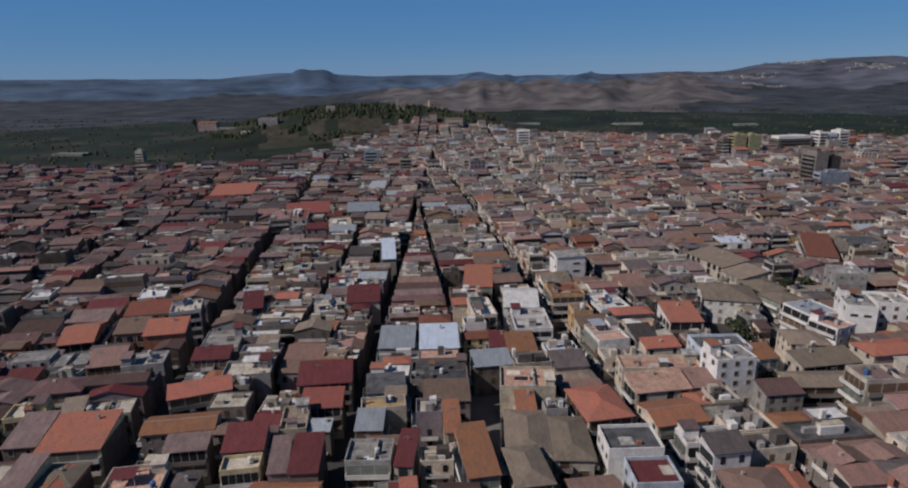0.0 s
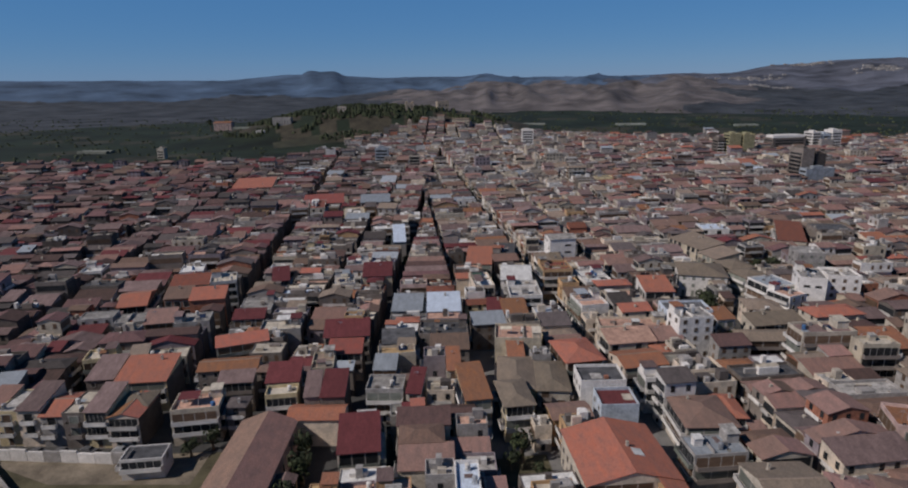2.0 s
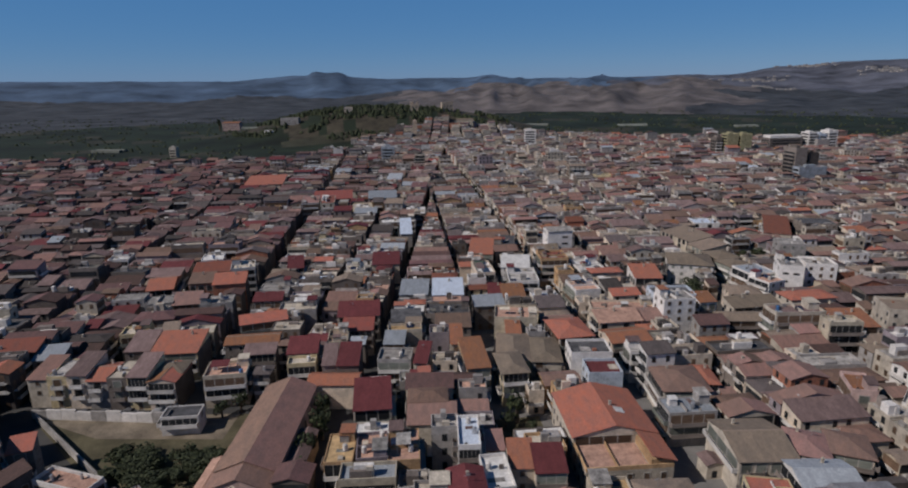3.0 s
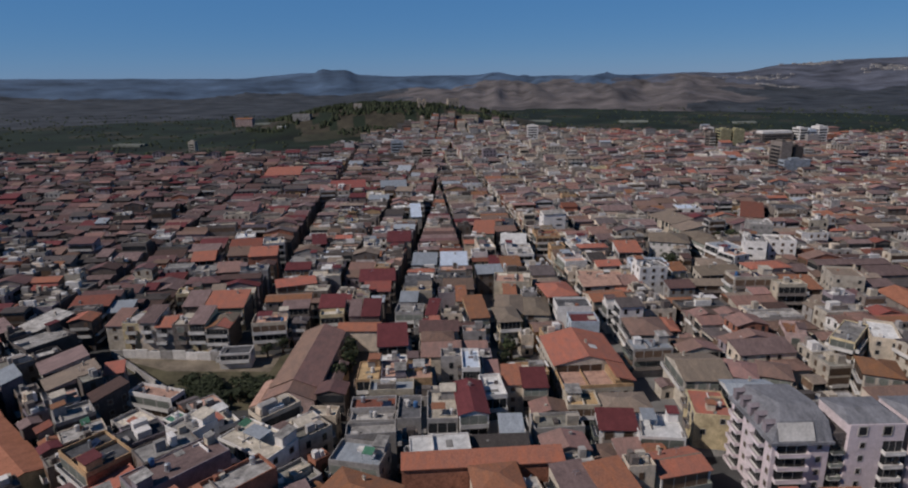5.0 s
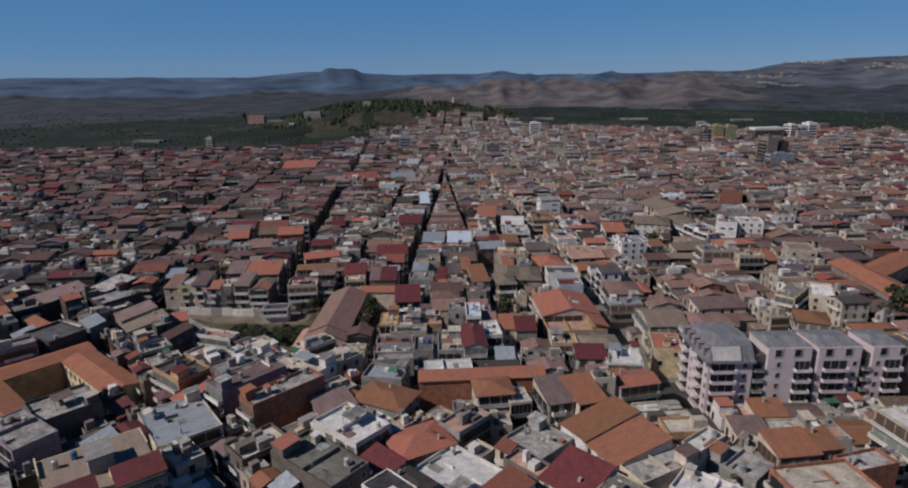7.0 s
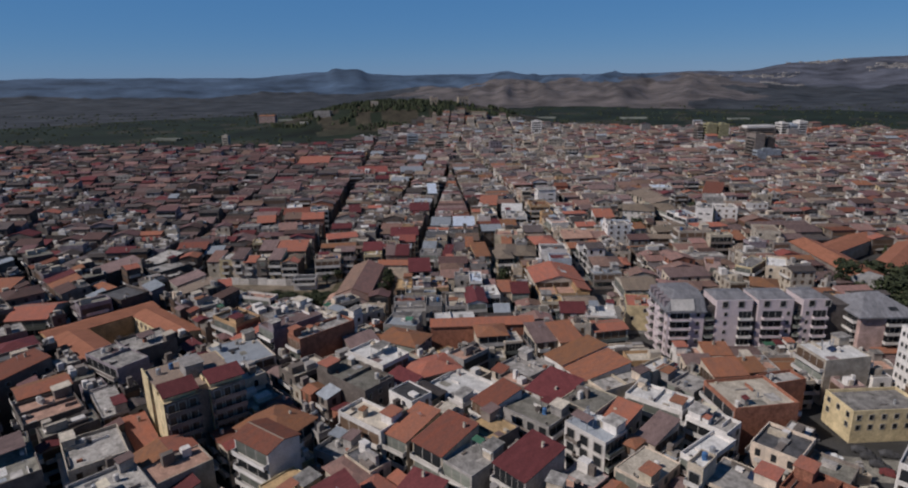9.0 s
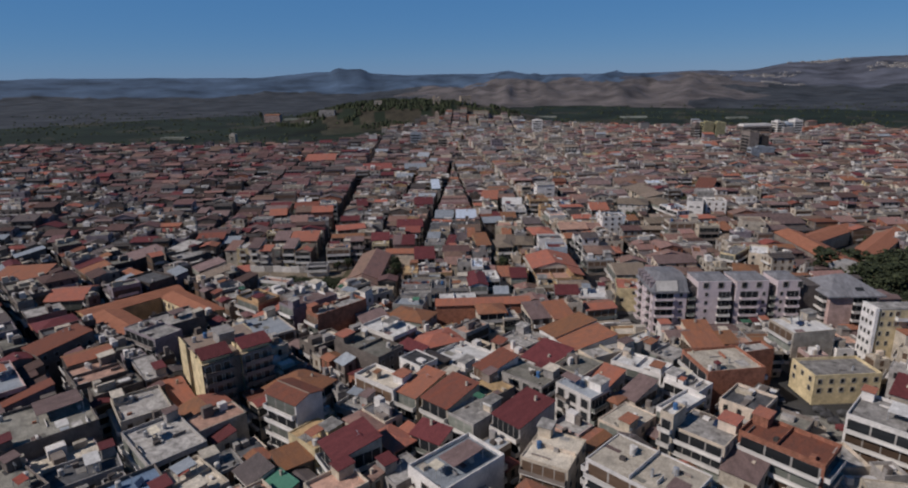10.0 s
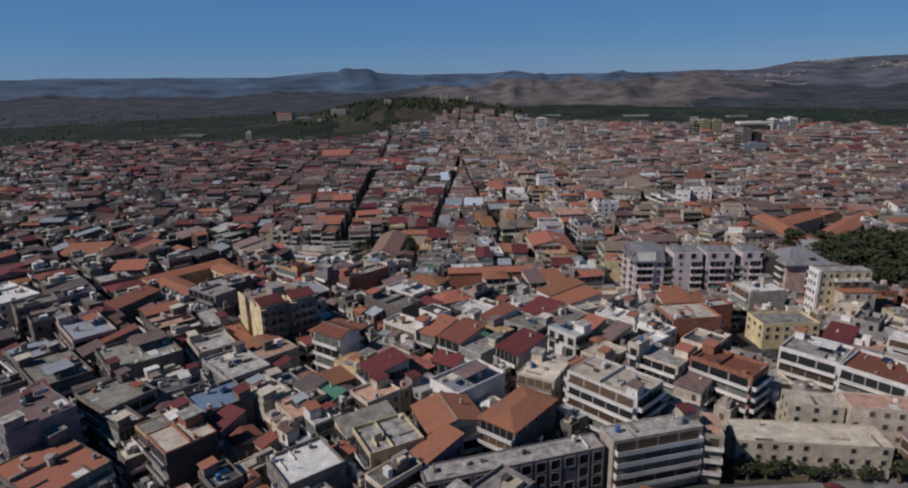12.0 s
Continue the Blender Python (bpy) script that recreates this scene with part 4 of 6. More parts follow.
BALCONY = {True: balcony_mesh("balcony_parapet", CONCRETE), False: balcony_mesh("balcony_railed", SHUTTER2), "dark": balcony_mesh("balcony_dark", WALL["d"])}


def tray_meshes():
    """A balcony slab one metre wide, and the parapet that stands on it."""
    slab = Shape().box(-0.5, 0.5, -1.15, 0.03, -0.16, 0.0).mesh("balcony_slab", [CONCRETE])
    rails = {}
    for key, m in ((True, CONCRETE), (False, SHUTTER2), ("dark", WALL["d"]), ("lilac", MAUVE)):
        rails[key] = Shape().box(-0.5, 0.5, -1.15, -1.07, 0.0, 0.78).box(-0.5, -0.485, -1.07, 0.0, 0.0, 0.78).box(0.485, 0.5, -1.07, 0.0, 0.0, 0.78).mesh("balcony_rail", [m])
    return slab, rails


SLAB, RAILS = tray_meshes()


def loggia_mesh(name, dark, n=4):
    """A flat strip, coloured dark for the shade of openings between slim piers, one metre wide and high, in one piece.
    """
    xs, slots = [-0.5], []
    for i in range(n):
        xs += [xs[-1] + 0.92 / n, xs[-1] + 1.0 / n]
        slots += [0, 1]
    v = [(x, y, z) for x in xs for y, z in ((-0.03, 0), (-0.03, 1), (0.03, 1), (0.03, 0))]
    q = Shape()
    for i in range(len(xs) - 1):
        k = i * 4
        q.add([], [])
        q.f += [(k, k + 4, k + 5, k + 1), (k + 1, k + 5, k + 6, k + 2)]
        q.m += [slots[i], 1]
    q.v = v
    return q.mesh(name, [dark, FRAME])


LOGGIAS = [loggia_mesh("loggia_glass", GLASS, 3), loggia_mesh("loggia_brown", SHUTTER, 4), loggia_mesh("loggia_plain", GLASS, 5), loggia_mesh("loggia_grey", SHUTTER2, 3)]


def tank_mesh():
    q = Shape()
    q.drum(0, 0, 0.25, 1.45, 0.55, 0, 10).drum(0, 0, 1.45, 1.62, 0.55, 0, 10, 0.2)
    q.box(-0.5, 0.5, -0.4, -0.3, 0, 0.25, 0).box(-0.5, 0.5, 0.3, 0.4, 0, 0.25, 0)
    return q


TANKS = [tank_mesh().mesh("tank_metal", [METAL]), tank_mesh().mesh("tank_blue", [BLUEDRUM]), tank_mesh().mesh("tank_pale", [CONCRETE])]


def chimney_shape():
    return Shape().box(-0.26, 0.26, -0.24, 0.24, -0.9, 0.7).box(-0.32, 0.32, -0.3, 0.3, 0.7, 0.78).box(-0.14, 0.14, -0.14, 0.14, 0.78, 0.95)


def aerial_shape():
    q = Shape().box(-0.025, 0.025, -0.025, 0.025, 0, 2.6)
    for z, l in ((2.5, 0.5), (2.3, 0.65), (2.1, 0.8)):
        q.box(-l, l, -0.02, 0.02, z, z + 0.04)
    return q


def dish_shape():
    q = Shape().box(-0.03, 0.03, -0.03, 0.03, 0, 0.7)
    return q.add([(0.0, -0.1, 0.75)] + [(0.45 * math.cos(t * 0.7854), -0.3, 0.75 + 0.45 * math.sin(t * 0.7854)) for t in range(8)], [(0, 1 + i, 1 + (i + 1) % 8) for i in range(8)] + [(0, 1 + (i + 1) % 8, 1 + i) for i in range(8)])


CHIMNEY = chimney_shape().mesh("chimney_stack", [WALL["e"]])
AERIAL = aerial_shape().mesh("aerial_rods", [METAL])
DISH = dish_shape().mesh("dish_bowl", [FRAME])


def wall_and_roof(w, d, h, kind, slope=0.27):
    """The walls with their gables or parapet, and the roof covering, as two shapes."""
    W, Rf = Shape(), Shape()
    a, b, o, t = w / 2, d / 2, 0.4, 0.2
    if kind == "f":
        p, g = (0.32 if (int(w * 10) + int(d * 10)) % 2 else 0.85), 0.22
        v = [(i * (a - k), j * (b - k), z) for k, z in ((0, 0), (0, h + p), (g, h + p), (g, h)) for i, j in ((-1, -1), (1, -1), (1, 1), (-1, 1))]
        W.add(v, [(k * 4 + i, k * 4 + (i + 1) % 4, k * 4 + 4 + (i + 1) % 4, k * 4 + 4 + i) for k in range(3) for i in range(4)] + [(12, 13, 14, 15)])
        Rf.box(-a + 0.22, a - 0.22, -b + 0.22, b - 0.22, h, h + 0.06)
    elif kind == "s":
        pitch = min(0.24, 2.0 / d)
        r = d * pitch
        W.add([(-a, -b, 0), (a, -b, 0), (a, b, 0), (-a, b, 0), (-a, -b, h), (a, -b, h), (a, b, h + r), (-a, b, h + r)],
              [(0, 1, 5, 4), (1, 2, 6, 5), (2, 3, 7, 6), (3, 0, 4, 7), (4, 5, 6, 7)])
        k = o * pitch
        Rf.slab([(-a - 0.2, -b - o, h - k + t), (a + 0.2, -b - o, h - k + t), (a + 0.2, b + 0.15, h + r + t), (-a - 0.2, b + 0.15, h + r + t)], t - 0.02)
    elif kind == "g":
        r, k = b * slope, o * slope
        W.add([(-a, -b, 0), (a, -b, 0), (a, b, 0), (-a, b, 0), (-a, -b, h), (a, -b, h), (a, b, h), (-a, b, h), (-a, 0, h + r), (a, 0, h + r)],
              [(0, 1, 5, 4), (1, 2, 6, 9, 5), (2, 3, 7, 6), (3, 0, 4, 8, 7), (4, 5, 9, 8), (8, 9, 6, 7)])
        Rf.slab([(-a - 0.3, -b - o, h - k + t), (a + 0.3, -b - o, h - k + t), (a + 0.3, 0, h + r + t), (-a - 0.3, 0, h + r + t)], t - 0.02)
        Rf.slab([(a + 0.3, b + o, h - k + t), (-a - 0.3, b + o, h - k + t), (-a - 0.3, 0, h + r + t), (a + 0.3, 0, h + r + t)], t - 0.02)
    elif kind == "x":
        r, k = a * slope, o * slope
        W.add([(-a, -b, 0), (a, -b, 0), (a, b, 0), (-a, b, 0), (-a, -b, h), (a, -b, h), (a, b, h), (-a, b, h), (0, -b, h + r), (0, b, h + r)],
              [(0, 1, 5, 8, 4), (1, 2, 6, 5), (2, 3, 7, 9, 6), (3, 0, 4, 7), (4, 8, 9, 7), (8, 5, 6, 9)])
        Rf.slab([(-a - o, b + 0.3, h - k + t), (-a - o, -b - 0.3, h - k + t), (0, -b - 0.3, h + r + t), (0, b + 0.3, h + r + t)], t - 0.02)
        Rf.slab([(a + o, -b - 0.3, h - k + t), (a + o, b + 0.3, h - k + t), (0, b + 0.3, h + r + t), (0, -b - 0.3, h + r + t)], t - 0.02)
    else:
        W.box(-a, a, -b, b, 0, h, bottom=False)
        e = 0.5
        A, B = a + e, b + e
        r = min(A, B) * slope
        if A >= B:
            p, q = (-(A - B), 0, h + r), (A - B, 0, h + r)
        else:
            p, q = (0, -(B - A), h + r), (0, B - A, h + r)
        v = [(-A, -B, h), (A, -B, h), (A, B, h), (-A, B, h), p, q, (-A, -B, h - 0.2), (A, -B, h - 0.2), (A, B, h - 0.2), (-A, B, h - 0.2)]
        if A >= B:
            f = [(0, 1, 5, 4), (1, 2, 5), (2, 3, 4, 5), (3, 0, 4)]
        else:
            f = [(0, 1, 4), (1, 2, 5, 4), (2, 3, 5), (3, 0, 4, 5)]
        Rf.add(v, f + [(6, 7, 1, 0), (7, 8, 2, 1), (8, 9, 3, 2), (9, 6, 0, 3), (9, 8, 7, 6)])
    return W, Rf


def open_faces(lot):
    """The faces that look on a street or yard towards the open side: centre, turn, length."""
    out = []
    for k, (i, j, turn, span) in enumerate(((0, -1, 0, lot.w), (1, 0, 90, lot.d), (0, 1, 180, lot.w), (-1, 0, 270, lot.d))):
        nx, ny = lot.c * i - lot.s * j, lot.s * i + lot.c * j
        if not (ny < 0.25 or nx * lot.x < -0.5 * abs(lot.x)):
            continue
        reach = (lot.w if i else lot.d) / 2 + 1.4
        px, py = lot.x + nx * reach, lot.y + ny * reach
        low = 0.0
        for q in near_lots(px, py):
            if q is not lot and q.h > 0 and q.holds(px, py):
                low = max(low, q.h + 0.3)
        if low < lot.h - 2.4:
            out.append((i * lot.w / 2, j * lot.d / 2, turn, span, low))
    return out


ROOF_WORDS = {"T": "terracotta tile", "M": "faded clay tile", "E": "green sheet", "V": "rust-red tile", "S": "blue sheet", "Z": "pale blue sheet", "B": "brown tile", "N": "weathered tan tile", "R": "dark red sheet", "K": "mauve-brown sheet", "G": "grey cement terrace", "O": "olive-grey bitumen",
              "D": "dark bitumen", "C": "cream terrace", "W": "white terrace", "L": "blue-grey sheet", "Q": "dark maroon tile", "U": "shade-darkened", "P": "pink tiled terrace", "Y": "ochre terrace"}
WALL_WORDS = {"c": "cream plaster", "y": "yellow plaster", "w": "white plaster", "g": "grey plaster", "e": "beige plaster", "d": "bare cement", "b": "raw brick", "p": "pink plaster",
              "o": "ochre plaster", "a": "pale blue plaster", "k": "shade-darkened render", "u": "blue-grey plaster", "l": "olive plaster", "v": "mauve render"}
KIND_WORDS = {"f": "flat", "s": "lean-to", "g": "gabled", "x": "gabled", "h": "hipped"}


def facade(root, lot, cx, cy, turn, span, low, r, lush):
    """Windows and balconies on one face."""
    n = max(1, int(span / 3.0))
    floors = max(1, int(round(lot.h / 3.1)))
    ft = lot.h / floors
    t = radians(turn)
    ex, ey = math.cos(t), math.sin(t)
    pane = r.choice(WINDOWS)
    style = r.uniform(0.05, 0.28) if lot.bands else r.random()
    for f in range(floors):
        z = f * ft
        if z + 0.6 < low:
            continue
        if f == 0 and r.random() < 0.5:
            continue
        band = f > 0 and lush and style < 0.85
        strip = band and style < 0.6 and span > 4.5
        if strip:
            part("loggia", r.choice(LOGGIAS), None, root, at=(cx + 0.012 * ey, cy - 0.012 * ex, z + 0.2), yaw=turn, scale=(span * 0.93, 1, ft - 0.55))
        for i in range(0 if strip else n):
            if r.random() < 0.13:
                continue
            u = (i + 0.5) * span / n - span / 2
            tall = band or f == 0
            part("window", pane, None, root, at=(cx + ex * u + 0.012 * ey, cy + ey * u - 0.012 * ex, z + (0.25 if tall else 1.0)), yaw=turn, scale=(min(2.1, span / n * 0.68) if band else 1.1, 1, 2.3 if tall else 1.35))
        if band:
            wide = span * 0.96 if style < 0.6 else min(span * 0.94, 3.4)
            u = 0 if style < 0.6 else r.uniform(-1, 1) * (span - wide) / 2
            look_key = True if style < 0.3 or 0.6 < style < 0.72 else (False if style < 0.42 else "dark")
            if lot.known and lot.y < 12:
                tray = part("balcony", SLAB, None, root, at=(cx + ex * u, cy + ey * u, z + 0.12), yaw=turn, scale=(wide, 1, 1.15))
                part("parapet", RAILS[look_key], None, tray)
                continue
            part("balcony", BALCONY[look_key], None, root, at=(cx + ex * u, cy + ey * u, z + 0.12), yaw=turn, scale=(wide, 1, 1))


def roof_items(lot, r):
    """Stair heads, tanks, chimneys and aerials: name, shared mesh or shape, materials, place, turn."""
    a, b, h = lot.w / 2, lot.d / 2, lot.h
    items = []
    if lot.kind == "f":
        if min(a, b) > 2.8 and r.random() < 0.75:
            sw, sd = r.uniform(2.2, min(3.8, a)), r.uniform(2.4, min(4.2, b * 1.2))
            x, y = r.choice([-1, 1]) * (a - sw / 2 - 0.3), r.choice([-1, 1, 1]) * (b - sd / 2 - 0.3)
            q = Shape().box(-sw / 2, sw / 2, -sd / 2, sd / 2, 0, 2.3, 0)
            items.append(("stair_head", q, [WALL[lot.wall]], (x, y, h + 0.06), 0))
            cap = Shape().slab([(-sw / 2 - 0.25, -sd / 2 - 0.25, 2.46), (sw / 2 + 0.25, -sd / 2 - 0.25, 2.46), (sw / 2 + 0.25, sd / 2 + 0.25, 2.75), (-sw / 2 - 0.25, sd / 2 + 0.25, 2.75)], 0.14)
            items.append(("stair_head_roof", cap, [ROOF[r.choice("GGTCKR")]], (x, y, h + 0.06), 0))
        if min(a, b) > 3.2 and r.random() < 0.3:
            cw, cd = r.uniform(2.5, a), r.uniform(2.2, b)
            q = Shape()
            for i, j in ((-1, -1), (1, -1), (1, 1), (-1, 1)):
                q.box(i * (cw / 2 - 0.1) - 0.06, i * (cw / 2 - 0.1) + 0.06, j * (cd / 2 - 0.1) - 0.06, j * (cd / 2 - 0.1) + 0.06, 0, 2.2, 1)
            q.slab([(-cw / 2 - 0.1, -cd / 2 - 0.1, 2.26), (cw / 2 + 0.1, -cd / 2 - 0.1, 2.26), (cw / 2 + 0.1, cd / 2 + 0.1, 2.6), (-cw / 2 - 0.1, cd / 2 + 0.1, 2.6)], 0.08, 0)
            items.append(("roof_canopy", q, [ROOF[r.choice("LRTKWG")], METAL], (r.uniform(-1, 1) * (a - cw / 2 - 0.35), r.uniform(-1, 1) * (b - cd / 2 - 0.35), h + 0.06), 0))
        if min(a, b) > 3.0 and r.random() < 0.45:
            q = Shape().box(-0.08, 0.08, -b + 0.3, b - 0.3, 0, 0.85) if a > b else Shape().box(-a + 0.3, a - 0.3, -0.08, 0.08, 0, 0.85)
            items.append(("terrace_divider", q, [WALL[lot.wall]], (r.uniform(-0.3, 0.3) * a, 0, h + 0.06) if a > b else (0, r.uniform(-0.3, 0.3) * b, h + 0.06), 0))
        if min(a, b) > 2.6 and r.random() < 0.3:
            sw, sd = r.uniform(1.2, 2.2), r.uniform(1.0, 1.8)
            q = Shape().box(-sw / 2, sw / 2, -sd / 2, sd / 2, 0, 1.7, 0).slab([(-sw / 2 - 0.15, -sd / 2 - 0.15, 1.8), (sw / 2 + 0.15, -sd / 2 - 0.15, 1.8), (sw / 2 + 0.15, sd / 2 + 0.15, 2.1), (-sw / 2 - 0.15, sd / 2 + 0.15, 2.1)], 0.1, 1)
            items.append(("roof_shed", q, [WALL[r.choice("cgwde")], ROOF[r.choice("TGKRW")]], (r.uniform(-1, 1) * (a - sw / 2 - 0.4), r.uniform(-1, 1) * (b - sd / 2 - 0.4), h + 0.06), 0))
        if min(a, b) > 3.0 and r.random() < 0.2:
            aw, ad = r.uniform(2.2, 3.6), r.uniform(1.6, 2.6)
            q = Shape().slab([(-aw / 2, -ad / 2, 2.0), (aw / 2, -ad / 2, 2.0), (aw / 2, ad / 2, 2.35), (-aw / 2, ad / 2, 2.35)], 0.05, 0)
            for i in (-1, 1):
                q.box(i * (aw / 2 - 0.1) - 0.04, i * (aw / 2 - 0.1) + 0.04, -ad / 2 + 0.02, -ad / 2 + 0.1, 0, 1.95, 1).box(i * (aw / 2 - 0.1) - 0.04, i * (aw / 2 - 0.1) + 0.04, ad / 2 - 0.1, ad / 2 - 0.02, 0, 2.28, 1)
            items.append(("awning", q, [r.choice(AWNING), METAL], (r.uniform(-1, 1) * (a - aw / 2 - 0.4), r.uniform(-1, 1) * (b - ad / 2 - 0.4), h + 0.06), 0))
        if r.random() < 0.1 and min(a, b) > 2.5:
            q = Shape().slab([(-1.1, -0.8, 0.25), (1.1, -0.8, 0.25), (1.1, 0.7, 1.0), (-1.1, 0.7, 1.0)], 0.08, 0).box(-1.0, -0.9, 0.5, 0.6, 0, 0.85, 1).box(0.9, 1.0, 0.5, 0.6, 0, 0.85, 1)
            items.append(("solar_panel", q, [SOLAR, METAL], (r.uniform(-1, 1) * (a - 1.5), r.uniform(-1, 1) * (b - 1.3), h + 0.06), 0))
        for _ in range(r.choice([0, 1, 1, 2])):
            items.append(("water_tank", r.choice([TANKS[0], TANKS[0], TANKS[2], TANKS[2], TANKS[2], TANKS[1]]), None, (r.uniform(-a + 0.9, a - 0.9), r.uniform(-b + 0.9, b - 0.9), h + 0.06), r.uniform(0, 90)))
        if r.random() < 0.5:
            items.append(("aerial", AERIAL, None, (r.uniform(-a + 0.5, a - 0.5), r.uniform(-b + 0.5, b - 0.5), h + 0.06), r.uniform(0, 90)))
        if r.random() < 0.35:
            items.append(("satellite_dish", DISH, None, (r.uniform(-a + 0.6, a - 0.6), -b + 0.6, h + 0.06), r.uniform(-30, 30)))
    else:
        if r.random() < 0.35:
            items.append(("chimney", CHIMNEY, None, (r.uniform(-a, a) * 0.6, b * 0.55, h + {"s": min(lot.d * 0.18, 1.5), "g": b * 0.15, "x": a * 0.15, "h": 0.3}[lot.kind] + 0.5), 0))
        if r.random() < 0.25:
            items.append(("aerial", AERIAL, None, (r.uniform(-a, a) * 0.5, b * 0.3, h + 0.1), 0))
    return items


def house(lot, r):
    z = ground_z(lot.x, lot.y) - 0.1
    storeys = max(1, int(round(lot.h / 3.1)))
    label = "%s-storey %s house with a %s %s roof" % (("one", "two", "three", "four", "five", "six", "seven")[min(storeys, 7) - 1], WALL_WORDS[lot.wall], KIND_WORDS[lot.kind], ROOF_WORDS[lot.roof])
    root = thing("house", lot.x, lot.y, z, lot.yaw, label, "house", "town houses")
    W, Rf = wall_and_roof(lot.w, lot.d, lot.h, lot.kind)
    part("wall", W, WALL[lot.wall], root)
    part("roof", Rf, ROOF[lot.roof], root)
    # thin sheet on the end wall; where k, its darkness is painted shade
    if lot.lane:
        part("side_wall", Shape().box(lot.w / 2 + 0.003, lot.w / 2 + 0.06, -lot.d / 2 + 0.05, lot.d / 2 - 0.05, 0, lot.h - 0.15), WALL[lot.lane], root, "thin windowless sheet on the side wall")
    if lot.kind in "gx" and lot.roof in "TMBNQV":
        rise = (lot.d if lot.kind == "g" else lot.w) / 2 * 0.27 + lot.h + 0.2
        long = (lot.w if lot.kind == "g" else lot.d) / 2 + 0.3
        cap = Shape().add([(-long, -0.2, -0.03), (long, -0.2, -0.03), (long, 0.2, -0.03), (-long, 0.2, -0.03), (-long, 0, 0.1), (long, 0, 0.1)], [(0, 1, 5, 4), (2, 3, 4, 5), (1, 2, 5), (3, 0, 4), (3, 2, 1, 0)])
        part("ridge_cap", cap, ROOF["N"], root, at=(0, 0, rise), yaw=0 if lot.kind == "g" else 90)
    for cx, cy, turn, span, low in open_faces(lot):
        if turn == lot.blank:
            continue                      # blank party wall
        if lot.known and lot.wall == "w" and 14.5 < lot.h < 16 and turn == 0:
            for f in range(1, 4):         # blank white front with a few slit windows
                for u in (-0.22, 0.2):
                    if r.random() < 0.7:
                        part("window", WINDOWS[0], None, root, at=(span * u, cy - 0.012, 2.0 + f * 3.2), scale=(span * 0.22, 1, 0.8))
            continue
        lush = (turn in (0, 180) or r.random() < 0.6 or turn == 270 and 25 < lot.x < 75) and not (lot.wall == "w" and 13.5 < lot.h < 16)
        facade(root, lot, cx, cy, turn, span, low, r, lush and not lot.plain)
    for name, shape, mats, at, yaw in ([] if lot.plain else roof_items(lot, r)):
        part(name, shape, mats, root, at=at, yaw=yaw)


# ---- houses: the near ones singly, the rest of the town as one mass ----
near = [q for q in LOTS if not q.block and q.known and q.y < 300]
extra = [q for q in LOTS if not q.block and not q.known and q.y < 128 and abs(q.x) < 150]
extra.sort(key=lambda q: q.y + 0.55 * abs(q.x))
near += extra[:max(0, 300 - len(near))]
chosen = set(id(q) for q in near)
for k, lot in enumerate(near):
    house(lot, random.Random(1000 + k))

MASS_MATS = list(ROOF.values()) + list(WALL.values()) + [GLASS, SHUTTER, CONCRETE, METAL]
SLOT = {m.name: i for i, m in enumerate(MASS_MATS)}


